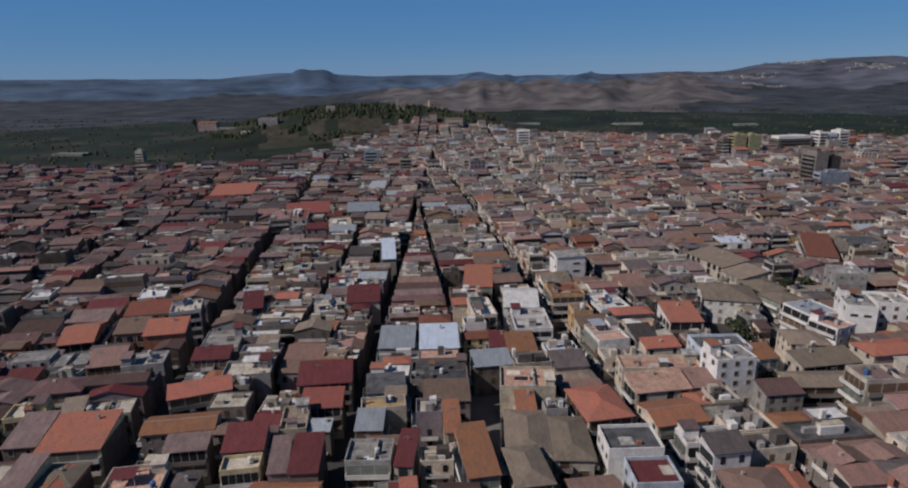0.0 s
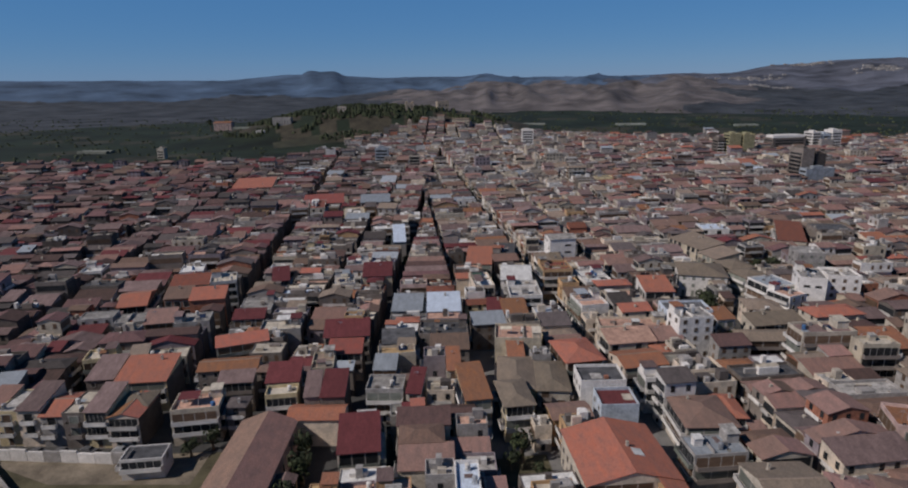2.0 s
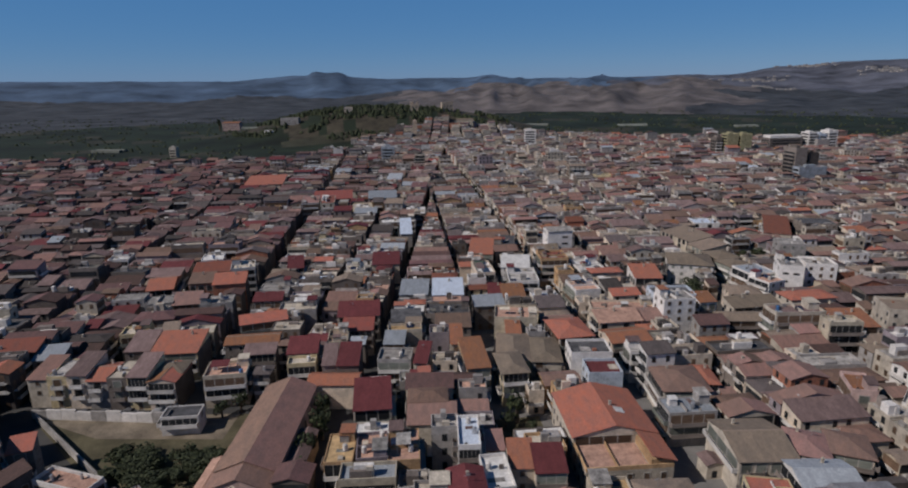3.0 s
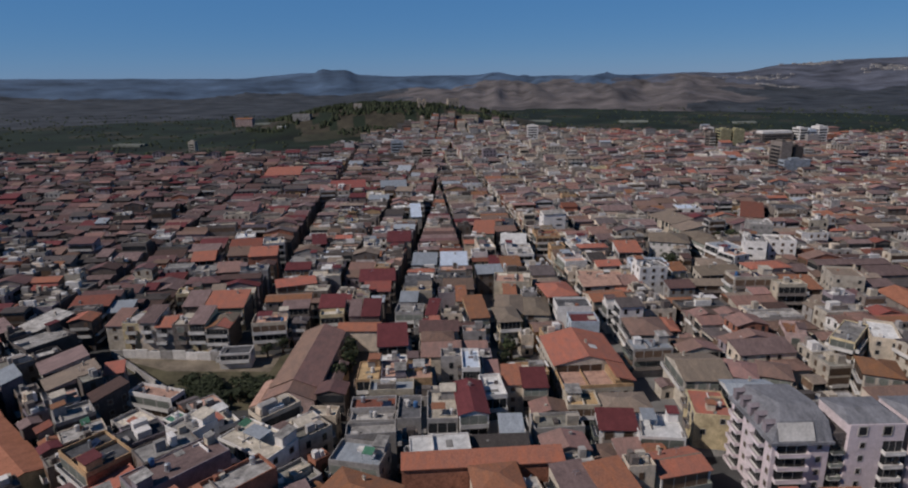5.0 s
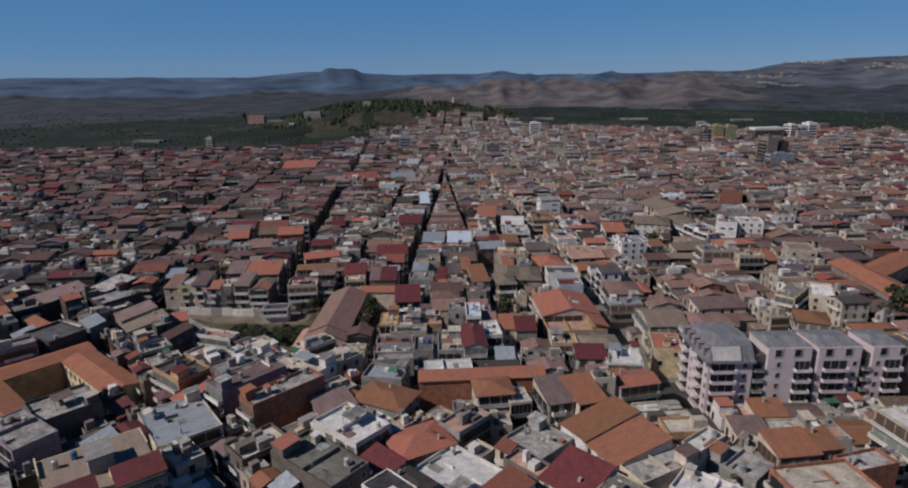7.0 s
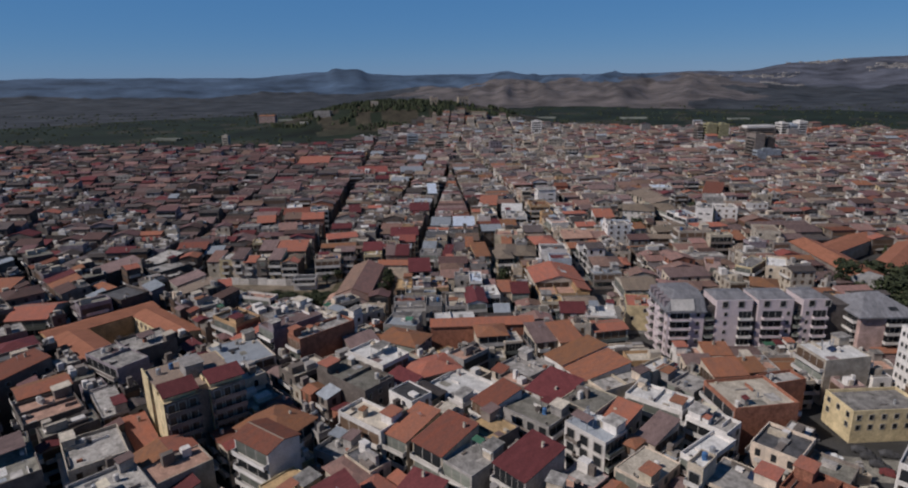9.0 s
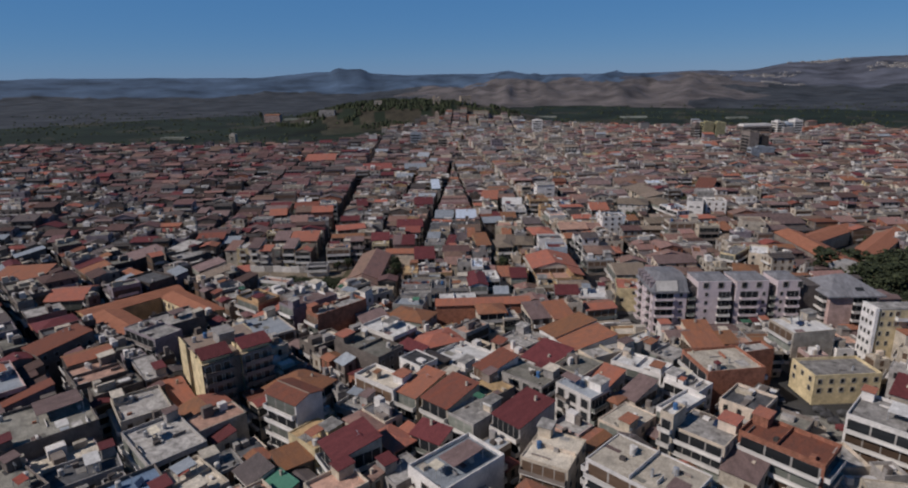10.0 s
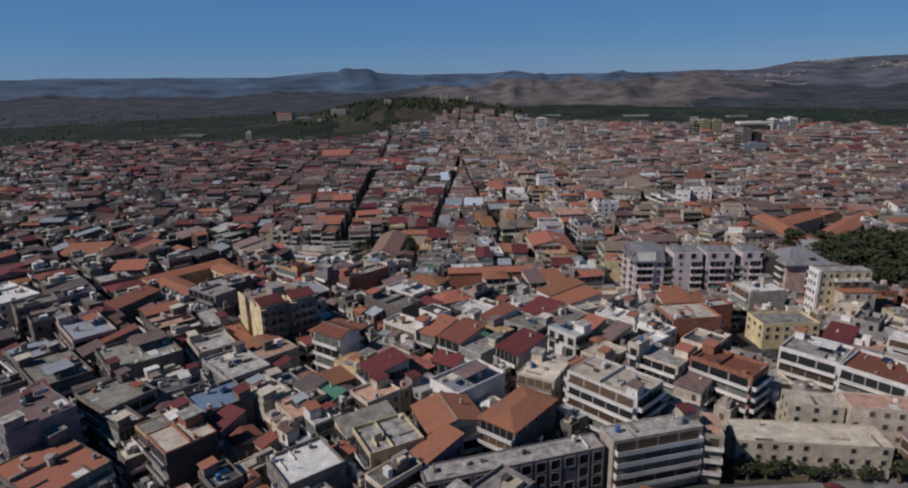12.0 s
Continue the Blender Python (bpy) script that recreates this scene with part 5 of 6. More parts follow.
def town_mass():
    mass = Shape()
    r = random.Random(5)
    for lot in LOTS:
        if lot.block or id(lot) in chosen:
            continue
        one = Shape()
        W, Rf = wall_and_roof(lot.w, lot.d, lot.h, lot.kind)
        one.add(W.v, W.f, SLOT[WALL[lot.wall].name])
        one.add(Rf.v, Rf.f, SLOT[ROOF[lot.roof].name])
        # the same dark sheet, lane shade as colour
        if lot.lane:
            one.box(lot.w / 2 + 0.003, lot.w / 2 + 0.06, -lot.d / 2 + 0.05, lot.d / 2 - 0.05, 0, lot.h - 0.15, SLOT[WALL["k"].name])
        if lot.y < 560:
            for cx, cy, turn, span, low in open_faces(lot):
                if turn == lot.blank:
                    continue
                t = radians(turn)
                n, floors = max(1, int(span / 3.1)), max(1, int(round(lot.h / 3.1)))
                ft = lot.h / floors
                shade = SLOT[r.choice([GLASS, SHUTTER]).name]
                f = Shape()
                strips = r.random() < 0.35
                for fl in range(floors):
                    if fl * ft + 0.6 < low:
                        continue
                    # one dark strip a storey paints the shade of a deep loggia
                    if strips and fl:
                        f.box(-span * 0.46, span * 0.46, -0.06, 0.02, fl * ft + 0.3, fl * ft + 2.4, shade, False)
                    for i in range(0 if strips and fl else n):
                        if r.random() < 0.15:
                            continue
                        u = (i + 0.5) * span / n - span / 2
                        f.box(u - 0.55, u + 0.55, -0.06, 0.02, fl * ft + 0.7, fl * ft + 2.4, shade, False)
                    if fl and r.random() < 0.55:
                        wd = span * r.uniform(0.3, 0.47)
                        f.box(-wd, wd, -1.1, 0.0, fl * ft - 0.1, fl * ft + 0.05, SLOT[CONCRETE.name])
                        f.box(-wd, wd, -1.1, -1.02, fl * ft + 0.05, fl * ft + 0.95, SLOT[CONCRETE.name])
                one.placed(f, cx, cy, 0, t)
        if lot.kind == "f":
            for _ in range(r.choice([0, 1, 2, 3]) + (r.choice([1, 2, 3]) if lot.y < 320 else 0)):
                a, b = r.uniform(0.4, lot.w * 0.2), r.uniform(0.4, lot.d * 0.2)
                x, y = r.uniform(-1, 1) * (lot.w / 2 - a - 0.4), r.uniform(-1, 1) * (lot.d / 2 - b - 0.4)
                one.box(x - a, x + a, y - b, y + b, lot.h + 0.06, lot.h + r.uniform(0.5, 2.7), SLOT[WALL[r.choice("cwwgedgdk")].name], False)
        elif r.random() < 0.25:
            x, y = r.uniform(-0.3, 0.3) * lot.w, r.uniform(-0.3, 0.3) * lot.d
            one.box(x - 0.3, x + 0.3, y - 0.3, y + 0.3, lot.h - 0.2, lot.h + 1.6, SLOT[WALL[r.choice("ecg")].name], False)
        mass.placed(one, lot.x, lot.y, ground_z(lot.x, lot.y) - (0.3 if lot.y < 650 else 1.6 if lot.y < 745 else 3.2), radians(lot.yaw))
    tagged(new("town_houses", mass.mesh("town_houses", MASS_MATS)), "dense mass of low town houses with tiled and flat roofs", "houses", kind="stuff")


def roof_clutter():
    """Uncounted odds and ends on the flat roofs: low walls, boxes, sheets, planters, spare tiles."""
    bits = Shape()
    r = random.Random(77)
    for lot in near:
        if lot.kind != "f" or min(lot.w, lot.d) < 4:
            continue
        one = Shape()
        h, a, b = lot.h + 0.06, lot.w / 2 - 0.4, lot.d / 2 - 0.4
        for _ in range(int(lot.w * lot.d / (90 if lot.plain else 30)) + r.choice([0, 1])):
            x, y, k = r.uniform(-a, a), r.uniform(-b, b), r.random()
            if k < 0.4:
                p, q, t = r.uniform(0.2, 0.7), r.uniform(0.2, 0.7), r.uniform(0.3, 1.1)
                slot = SLOT[WALL[r.choice("wcgdekb")].name]
            elif k < 0.65:
                p, q, t = (r.uniform(0.9, 2.2), 0.07, r.uniform(0.4, 0.9)) if r.random() < 0.5 else (0.07, r.uniform(0.9, 2.2), r.uniform(0.4, 0.9))
                slot = SLOT[WALL[r.choice([lot.wall, "g", "d", "w"])].name]
            elif k < 0.9:
                p, q, t = r.uniform(0.5, 1.8), r.uniform(0.5, 1.5), r.uniform(0.03, 0.09)
                slot = SLOT[ROOF[r.choice("GGDCKOGLW")].name]
            else:
                p, q, t = r.uniform(0.1, 0.25), r.uniform(0.1, 0.25), r.uniform(1.2, 2.2)
                slot = SLOT[METAL.name]
            p, q = min(p, a * 0.9), min(q, b * 0.9)
            x, y = max(-a + p, min(a - p, x)), max(-b + q, min(b - q, y))
            one.box(x - p, x + p, y - q, y + q, h, h + t, slot, False)
        bits.placed(one, lot.x, lot.y, ground_z(lot.x, lot.y) - 0.1, radians(lot.yaw))
    tagged(new("roof_clutter", bits.mesh("roof_clutter", MASS_MATS)), "low walls, boxes and sheets scattered on flat roofs", "clutter", kind="stuff")


town_mass()
roof_clutter()

# ---- large buildings with a shape of their own ----
def facade_rows(root, x0, x1, y, turn, floors, storey, cols, base=0.0, pane=0, balconies=(), solid=True, first=0):
    """Windows in columns and balcony strips on a straight face; places along the face run from x0 to x1 in the thing's own axes."""
    t = radians(turn)
    ex, ey = math.cos(t), math.sin(t)
    for f in range(first, floors):
        z = base + f * storey
        for u in cols:
            deep_window(root, pane, at=(x0 + ex * u + 0.012 * ey, y + ey * u - 0.012 * ex, z + 1.0), yaw=turn, scale=(0.95, 1, 1.3))
        for u0, u1 in balconies:
            u = (u0 + u1) / 2
            part("loggia", LOGGIAS[2 if pane else 0], None, root, at=(x0 + ex * u + 0.012 * ey, y + ey * u - 0.012 * ex, z + 0.1), yaw=turn, scale=(u1 - u0 - 0.2, 1, storey - 0.55))
            tray = part("balcony", SLAB, None, root, at=(x0 + ex * u, y + ey * u, z), yaw=turn, scale=(u1 - u0, 1.15, 1))
            part("parapet", RAILS[solid], None, tray)


def apartment_block():
    """Long lilac block: five storeys, attic gables with round-headed dormers, slate roofs."""
    root = thing("apartment_block", 60.5, 26.8, -0.1, 3, "long lilac-pink apartment block with stacked balconies and slate attic roofs", "apartment building")
    st, eave = 3.0, 15.2
    spans = [(0.0, 11.6), (15.2, 26.4), (28.2, 39.2), (42.2, 50.0)]
    # shade of the recesses is painted: near-black wall between the sections
    part("wall", Shape().box(0.6, 57.0, 0.8, 11.5, 0, eave + 1.0, bottom=False), WALL["k"], root, "recessed wall coloured dark as shade")
    for k, (a, b) in enumerate(spans):
        top = eave if k == 0 else eave + 3.3
        part("wall_section", Shape().box(a, b, 0, 10.5 if k else 17.4, 0, top, bottom=False), MAUVE, root)
        if k:
            part("roof", Shape().add([(a - 0.3, 0.3, top + 0.02), (b + 0.3, 0.3, top + 0.02), (b + 0.3, 10.8, top + 0.02), (a - 0.3, 10.8, top + 0.02), (a + 1.6, 5.0, top + 1.1), (b - 1.6, 5.0, top + 1.1)],
                                     [(0, 1, 5, 4), (1, 2, 5), (2, 3, 4, 5), (3, 0, 4), (3, 2, 1, 0)]), SLATE, root)
            for u in (2.6, 7.6):
                part("dormer_window", WINDOWS[0], None, root, at=(a + u, -0.012, eave + 0.9), scale=(1.7, 1.6, 2.0))
    # corner section: mansard on two sides
    a, b, e = -0.4, 11.8, eave
    part("mansard_roof", Shape().add([(a, -0.4, e), (b, -0.4, e), (b, 17.6, e), (a, 17.6, e), (a + 2.2, 1.6, e + 3.6), (b - 0.2, 1.6, e + 3.6), (b - 0.2, 16.5, e + 3.6), (a + 2.2, 16.5, e + 3.6), (a + 4.5, 6.5, e + 4.7), (b - 0.2, 6.5, e + 4.7)],
                                     [(0, 1, 5, 4), (1, 2, 6, 5), (2, 3, 7, 6), (3, 0, 4, 7), (4, 5, 9, 8), (5, 6, 9), (6, 7, 8, 9), (7, 4, 8), (3, 2, 1, 0)]), SLATE, root, "steep slate mansard")
    part("eaves_band", Shape().box(-0.9, 12.0, -0.9, -0.4, e - 0.5, e + 0.1), SLATE, root)
    part("eaves_band", Shape().box(-0.9, -0.4, -0.4, 17.8, e - 0.5, e + 0.1), SLATE, root)
    part("roof_panel", Shape().slab([(0.9, -0.62, e + 0.35), (8.2, -0.62, e + 0.35), (8.2, 1.15, e + 3.45), (0.9, 1.15, e + 3.45)], 0.12), CONCRETE, root, "pale grey sheet panel")
    for i in range(5):
        y = 2.2 + i * 3.2
        part("dormer", Shape().box(-0.55, 1.6, y, y + 1.5, e + 0.6, e + 2.6).add([(-0.75, y - 0.2, e + 2.6), (-0.75, y + 1.7, e + 2.6), (1.9, y + 1.7, e + 2.75), (1.9, y - 0.2, e + 2.75), (-0.75, y + 0.75, e + 3.2), (1.9, y + 0.75, e + 3.3)],
             [(0, 1, 4), (1, 2, 5, 4), (2, 3, 5), (3, 0, 4, 5)]), [WALL["v"]], root)
    facade_rows(root, 0, 11.6, 0, 0, 5, st, [9.6], 0.2, 0, [(0.8, 7.2)], "lilac")
    for i in (0, 1):
        facade_rows(root, 0, 0, 17.2 - 9.2 * i, 270, 5, st, [7.2], 0.2, 1, [(1.0, 5.4)], "lilac")
    facade_rows(root, 15.2, 0, 0, 0, 5, st, [3.0], 0.2, 0, [(7.0, 11.2)])
    facade_rows(root, 28.0, 0, 0, 0, 5, st, [9.8], 0.2, 0, [(1.6, 8.0)], "lilac")
    facade_rows(root, 42.0, 0, 0, 0, 5, st, [1.8], 0.2, 0, [(3.4, 7.8)], "lilac")
    for x in (12.0, 40.0):
        facade_rows(root, x, 0, 0.8, 0, 5, st, [], 0.2, 1, [(0.1, 2.6 if x < 20 else 1.9)], False)
    # end pavilion with its big hipped roof
    pav = thing("apartment_block", 125.5, 32.5, -0.1, 3, "mauve apartment pavilion under a broad grey hipped roof", "apartment building")
    part("wall", Shape().box(-8.2, 8.2, -8.0, 8.0, 0, 15.0, bottom=False), WALL["p"], pav)
    A, B, h = 9.6, 9.2, 15.0
    part("roof", Shape().add([(-A, -B, h), (A, -B, h), (A, B, h), (-A, B, h), (-2.0, 1, h + 4.6), (2.0, 1, h + 4.6), (-A, -B, h - 0.5), (A, -B, h - 0.5), (A, B, h - 0.5), (-A, B, h - 0.5)],
                             [(0, 1, 5, 4), (1, 2, 5), (2, 3, 4, 5), (3, 0, 4), (6, 7, 1, 0), (7, 8, 2, 1), (8, 9, 3, 2), (9, 6, 0, 3), (9, 8, 7, 6)]), SLATE, pav)
    part("roof_window", Shape().slab([(1.0, -6.9, h + 1.15), (3.6, -6.9, h + 1.15), (3.6, -5.4, h + 1.85), (1.0, -5.4, h + 1.85)], 0.15), GLASS, pav)
    facade_rows(pav, -8.2, 0, -8.0, 0, 5, st, [], 0.0, 1, [(7.6, 15.6)])
    facade_rows(pav, -8.2, 0, 8.0, 270, 5, st, [2.0], 0.0, 1, [(8.5, 14.5)])


def yellow_tower():
    """Yellow flats: two wings with recesses, stacked balconies on the shaded face."""
    root = thing("apartment_tower", -67, -25.5, -0.1, 42, "tall yellow apartment tower with dark stacked balconies and red roof canopies", "apartment building")
    H = 19.8
    core = part("core_wall", Shape().box(-5.0, 8.6, -9.8, 8.2, 0, H - 0.3, bottom=False), WALL["d"], root, "grey recessed core")
    for x0, x1, y0, y1 in ((-8.85, -1.5, -11.35, -2.0), (1.1, 8.85, -11.35, -2.0), (-8.85, -1.5, 2.0, 8.5), (1.1, 8.85, 2.0, 8.5)):
        part("wall_wing", Shape().box(x0, x1, y0, y1, 0, H, bottom=False), WALL["y"], root)
        part("parapet", Shape().box(x0, x0 + 0.25, y0 + (5.0 if y0 < 0 else 0), y1, H, H + 0.9), WALL["y"], root)
    part("roof", Shape().box(-8.5, 8.5, -11.0, 8.2, H, H + 0.05), ROOF["N"], root, "tan terrace roof")
    for x0, x1 in ((-8.9, -1.4), (1.0, 8.9)):
        part("roof_canopy", Shape().slab([(x0 - 0.1, -11.9, H + 1.6), (x1 + 0.1, -11.9, H + 1.6), (x1 + 0.1, -7.0, H + 3.0), (x0 - 0.1, -7.0, H + 3.0)], 0.2), ROOF["R"], root, "dark red canopy")
        part("attic_wall", Shape().box(x0 + 0.3, x1 - 0.3, -10.6, -7.2, H, H + 1.75), WALL["y"], root)
    part("lift_house", Shape().box(-1.6, 2.4, -3.0, 2.6, H, H + 3.2).box(-1.9, 2.7, -3.3, 2.9, H + 3.2, H + 3.4), WALL["g"], root)
    for k, (x0, x1) in enumerate(((-8.6, -1.7), (1.3, 8.6))):
        part("balcony_wall", Shape().box(x0 - 0.24, x1 + 0.24, -11.45, -11.36, 0, H), WALL["d"], root, "brown balcony front")
        for f in range(7):
            z = 0.1 + f * 2.8
            part("balcony", BALCONY["dark"], None, root, at=((x0 + x1) / 2, -11.45, z), scale=(x1 - x0, 1.3, 1))
            for i in (0, 1, 2):
                deep_window(root, 1, at=(x0 + 1.2 + 2.25 * i, -11.462, z + 0.2), scale=(1.5, 1, 2.1))
    for f in range(7):
        deep_window(root, 0, at=(-5.012, 0.0, 0.9 + f * 2.8), yaw=270, scale=(1.0, 1, 1.3))
    for i in range(3):
        part("water_tank", TANKS[i % 3], None, root, at=(-6.0 + 3.1 * i, 4.0 + i, H + 0.05))


def wing(root, x0, x1, y0, y1, h, roof, wall, along="x", slope=0.36):
    """A wing of a larger building: walls and a gabled roof as two parts."""
    W, Rf = wall_and_roof(x1 - x0, y1 - y0, h, "g" if along == "x" else "x", slope)
    at = ((x0 + x1) / 2, (y0 + y1) / 2, 0)
    part("wall", W, wall, root, at=at)
    part("roof", Rf, roof, root, at=at)


def courtyard_school():
    root = thing("school", -116, 24.5, -0.1, -37, "ochre courtyard school with long terracotta roofs round a paved yard", "school")
    wing(root, -20.0, -11.0, -17.5, 17.5, 8.2, SCHOOLTILE, WALL["o"], "y", 0.24)
    wing(root, -10.9, 15.0, -17.4, -6.4, 8.0, SCHOOLTILE, WALL["o"], "x", 0.24)
    wing(root, -10.9, 20.5, 8.4, 17.4, 8.0, SCHOOLTILE, WALL["y"], "x", 0.24)
    for f in range(2):
        for i in range(8):
            deep_window(root, 0, at=(-18 + i * 4.1, -17.52 if i < 2 else -17.42, 1.4 + f * 3.6), scale=(1.1, 1, 1.7))
            deep_window(root, 1, at=(-8.5 + i * 3.3, 8.38, 1.4 + f * 3.6), scale=(1.3, 1, 1.8))
        for i in range(9):
            deep_window(root, 0, at=(-20.02, 15.0 - i * 3.6, 1.4 + f * 3.6), yaw=270, scale=(1.1, 1, 1.7))


def long_hall():
    root = thing("hall", -47.5, 76, -0.1, 1, "long brown-roofed hall with a steep gable and lower side annexes", "hall")
    wing(root, -6.4, 6.4, -14.5, 22, 7.3, HALLTILE, WALL["p"], "y", 0.4)
    wing(root, -6.6, 6.6, -20, -14.6, 6.8, HALLTILE, WALL["p"], "y", 0.4)
    wing(root, 6.7, 10.7, -16, 4, 5.2, ROOF["K"], WALL["o"], "y")
    wing(root, -10.5, -6.7, -19, -6, 4.2, ROOF["P"], WALL["p"], "y")
    wing(root, 4.0, 17.5, 22.2, 29, 7.4, ROOF["T"], WALL["c"])
    for i in range(5):
        part("buttress", Shape().box(-8.4, -6.45, -3 + i * 5.0, -2.2 + i * 5.0, 0, 5.0), WALL["o"], root)
        deep_window(root, 0, at=(6.412, 6 + i * 3.4, 2.4), yaw=90, scale=(1.0, 1, 2.2))
        deep_window(root, 0, at=(-6.412, 0 + i * 5.0, 2.4), yaw=270, scale=(1.0, 1, 2.2))


def orange_house():
    """Broad tiled house: a gabled back part, and a recessed front terrace under the end of the roof."""
    root = thing("house", 32, 78.5, -0.1, 6, "broad house with a broken terracotta roof and a recessed orange terrace", "house", "town houses")
    wing(root, -9.6, 9.6, -5.0, 14.6, 8.4, ROOF["T"], WALL["e"], "y", 0.26)
    part("terrace_wall", Shape().box(-9.5, 9.5, -14.6, -5.1, 0, 6.3, bottom=False), WALL["e"], root)
    part("terrace_floor", Shape().box(-9.2, 4.4, -14.3, -5.2, 6.3, 6.36), ROOF["P"], root, "orange tiled terrace floor")
    part("parapet", Shape().box(-9.5, 9.5, -14.6, -14.35, 6.3, 7.25).box(-9.5, -9.25, -14.3, -5.1, 6.3, 7.25).box(-2.6, -2.4, -14.3, -5.2, 6.36, 7.1), WALL["o"], root, "orange-tinted parapet")
    part("loggia", LOGGIAS[1], None, root, at=(-2.6, -5.02, 6.4), scale=(13.0, 1, 1.9))
    part("side_roof", Shape().slab([(4.5, -15.0, 9.6), (10.0, -15.0, 8.2), (10.0, -5.2, 8.2), (4.5, -5.2, 9.6)], 0.2), ROOF["T"], root)
    part("side_wall", Shape().box(4.6, 9.4, -14.3, -5.1, 6.3, 8.2), WALL["o"], root)
    for i in range(9):
        for f in range(2):
            deep_window(root, i % 2, at=(-9.622 if i > 2 else -9.512, -13.2 + i * 3.2, 0.9 + f * 3.0), yaw=270, scale=(1.0, 1, 1.6))
    for i in range(5):
        deep_window(root, 1, at=(-7.4 + i * 3.7, -14.612, 3.4), scale=(1.2, 1, 1.9))
        part("balcony", BALCONY["dark"], None, root, at=(-7.4 + i * 3.7, -14.6, 3.2), scale=(2.6, 1, 1))
    part("chimney", CHIMNEY, None, root, at=(1.5, 4.0, 11.0))
    part("skylight", Shape().slab([(2.0, 1.0, 10.75), (4.2, 1.0, 10.18), (4.2, 3.4, 10.18), (2.0, 3.4, 10.75)], 0.12), ROOF["W"], root, "pale roof hatch")


def cream_tower():
    root = thing("apartment_tower", 123.4, 3.5, -0.1, 3, "cream and white seven-storey flats with small square windows", "apartment building")
    H = 20.8
    part("side_wall", Shape().box(-9.2, -8.3, -7.0, -1.0, 0, H + 0.8, bottom=False), WALL["w"], root, "white plaster end")
    part("wall", Shape().box(-8.3, 9.2, -6.6, -1.2, 0, H, bottom=False), WALL["y"], root)
    part("roof", Shape().box(-8.3, 9.2, -6.6, -1.2, H, H + 0.5), ROOF["G"], root)
    part("lower_wall", Shape().box(-2.4, 8.6, -11.0, -6.7, 0, 15.0, bottom=False), WALL["e"], root)
    part("terrace", Shape().box(-2.6, 8.8, -11.2, -6.7, 15.0, 15.25), ROOF["T"], root, "terracotta terrace edge")
    for f in range(7):
        for u in (5.0, 6.6, 8.4):
            deep_window(root, 0, at=(-9.212, 2.8 - u, 1.0 + f * 3.0), yaw=270, scale=(0.8, 1, 1.2))
        for u in (-6.9, -4.6):
            deep_window(root, 0, at=(u, -6.612, 1.0 + f * 3.0), scale=(0.8, 1, 1.3))
        if f < 5:
            for u in (-1.0, 2.6, 6.4):
                deep_window(root, 1, at=(u, -11.012, 1.0 + f * 3.0), scale=(1.1, 1, 1.4))
        else:
            for u in (-2.6, 1.2, 4.6, 7.6):
                deep_window(root, 1, at=(u, -6.612, 1.0 + f * 3.0), scale=(1.2, 1, 1.5))
    part("balcony", BALCONY[True], None, root, at=(-0.5, -6.6, 18.0), scale=(5.5, 1.2, 1))
    part("balcony", BALCONY[True], None, root, at=(5.8, -6.6, 18.0), scale=(4.5, 1.2, 1))


def orange_school():
    root = thing("school", 152, 84, -0.1, 0, "orange tiled school wings with a white gable beside dark trees", "school")
    wing(root, -2, 11, 1, 52, 7.5, SCHOOLTILE, WALL["d"], "y", 0.3)
    part("gable_wall", Shape().add([(-1.9, 0.9, 0), (10.9, 0.9, 0), (10.9, 0.9, 7.4), (4.5, 0.9, 9.3), (-1.9, 0.9, 7.4), (-1.9, 0.5, 0), (10.9, 0.5, 0), (10.9, 0.5, 7.4), (4.5, 0.5, 9.3), (-1.9, 0.5, 7.4)],
                                   [(5, 6, 7, 8, 9), (4, 3, 2, 1, 0), (0, 1, 6, 5), (1, 2, 7, 6), (2, 3, 8, 7), (3, 4, 9, 8), (4, 0, 5, 9)]), WALL["w"], root, "white gable end")
    for k, (x, y, yaw, l) in enumerate(((38, 33, 47, 66), (24, 52, 38, 56))):
        W, Rf = wall_and_roof(l, 11, 7.0, "g", 0.32)
        part("wall", W, WALL["e"], root, at=(x, y, 0), yaw=yaw)
        part("roof", Rf, SCHOOLTILE, root, at=(x, y, 0), yaw=yaw)
    part("covered_walk", Shape().slab([(-14, -2, 5.0), (-2.3, -2, 5.6), (-2.3, 40, 5.6), (-14, 40, 5.0)], 0.3), ROOF["K"], root)
    for i in range(9):
        part("post", Shape().box(-13.8, -13.5, -1.5 + i * 5, -1.2 + i * 5, 0, 4.75), CONCRETE, root)


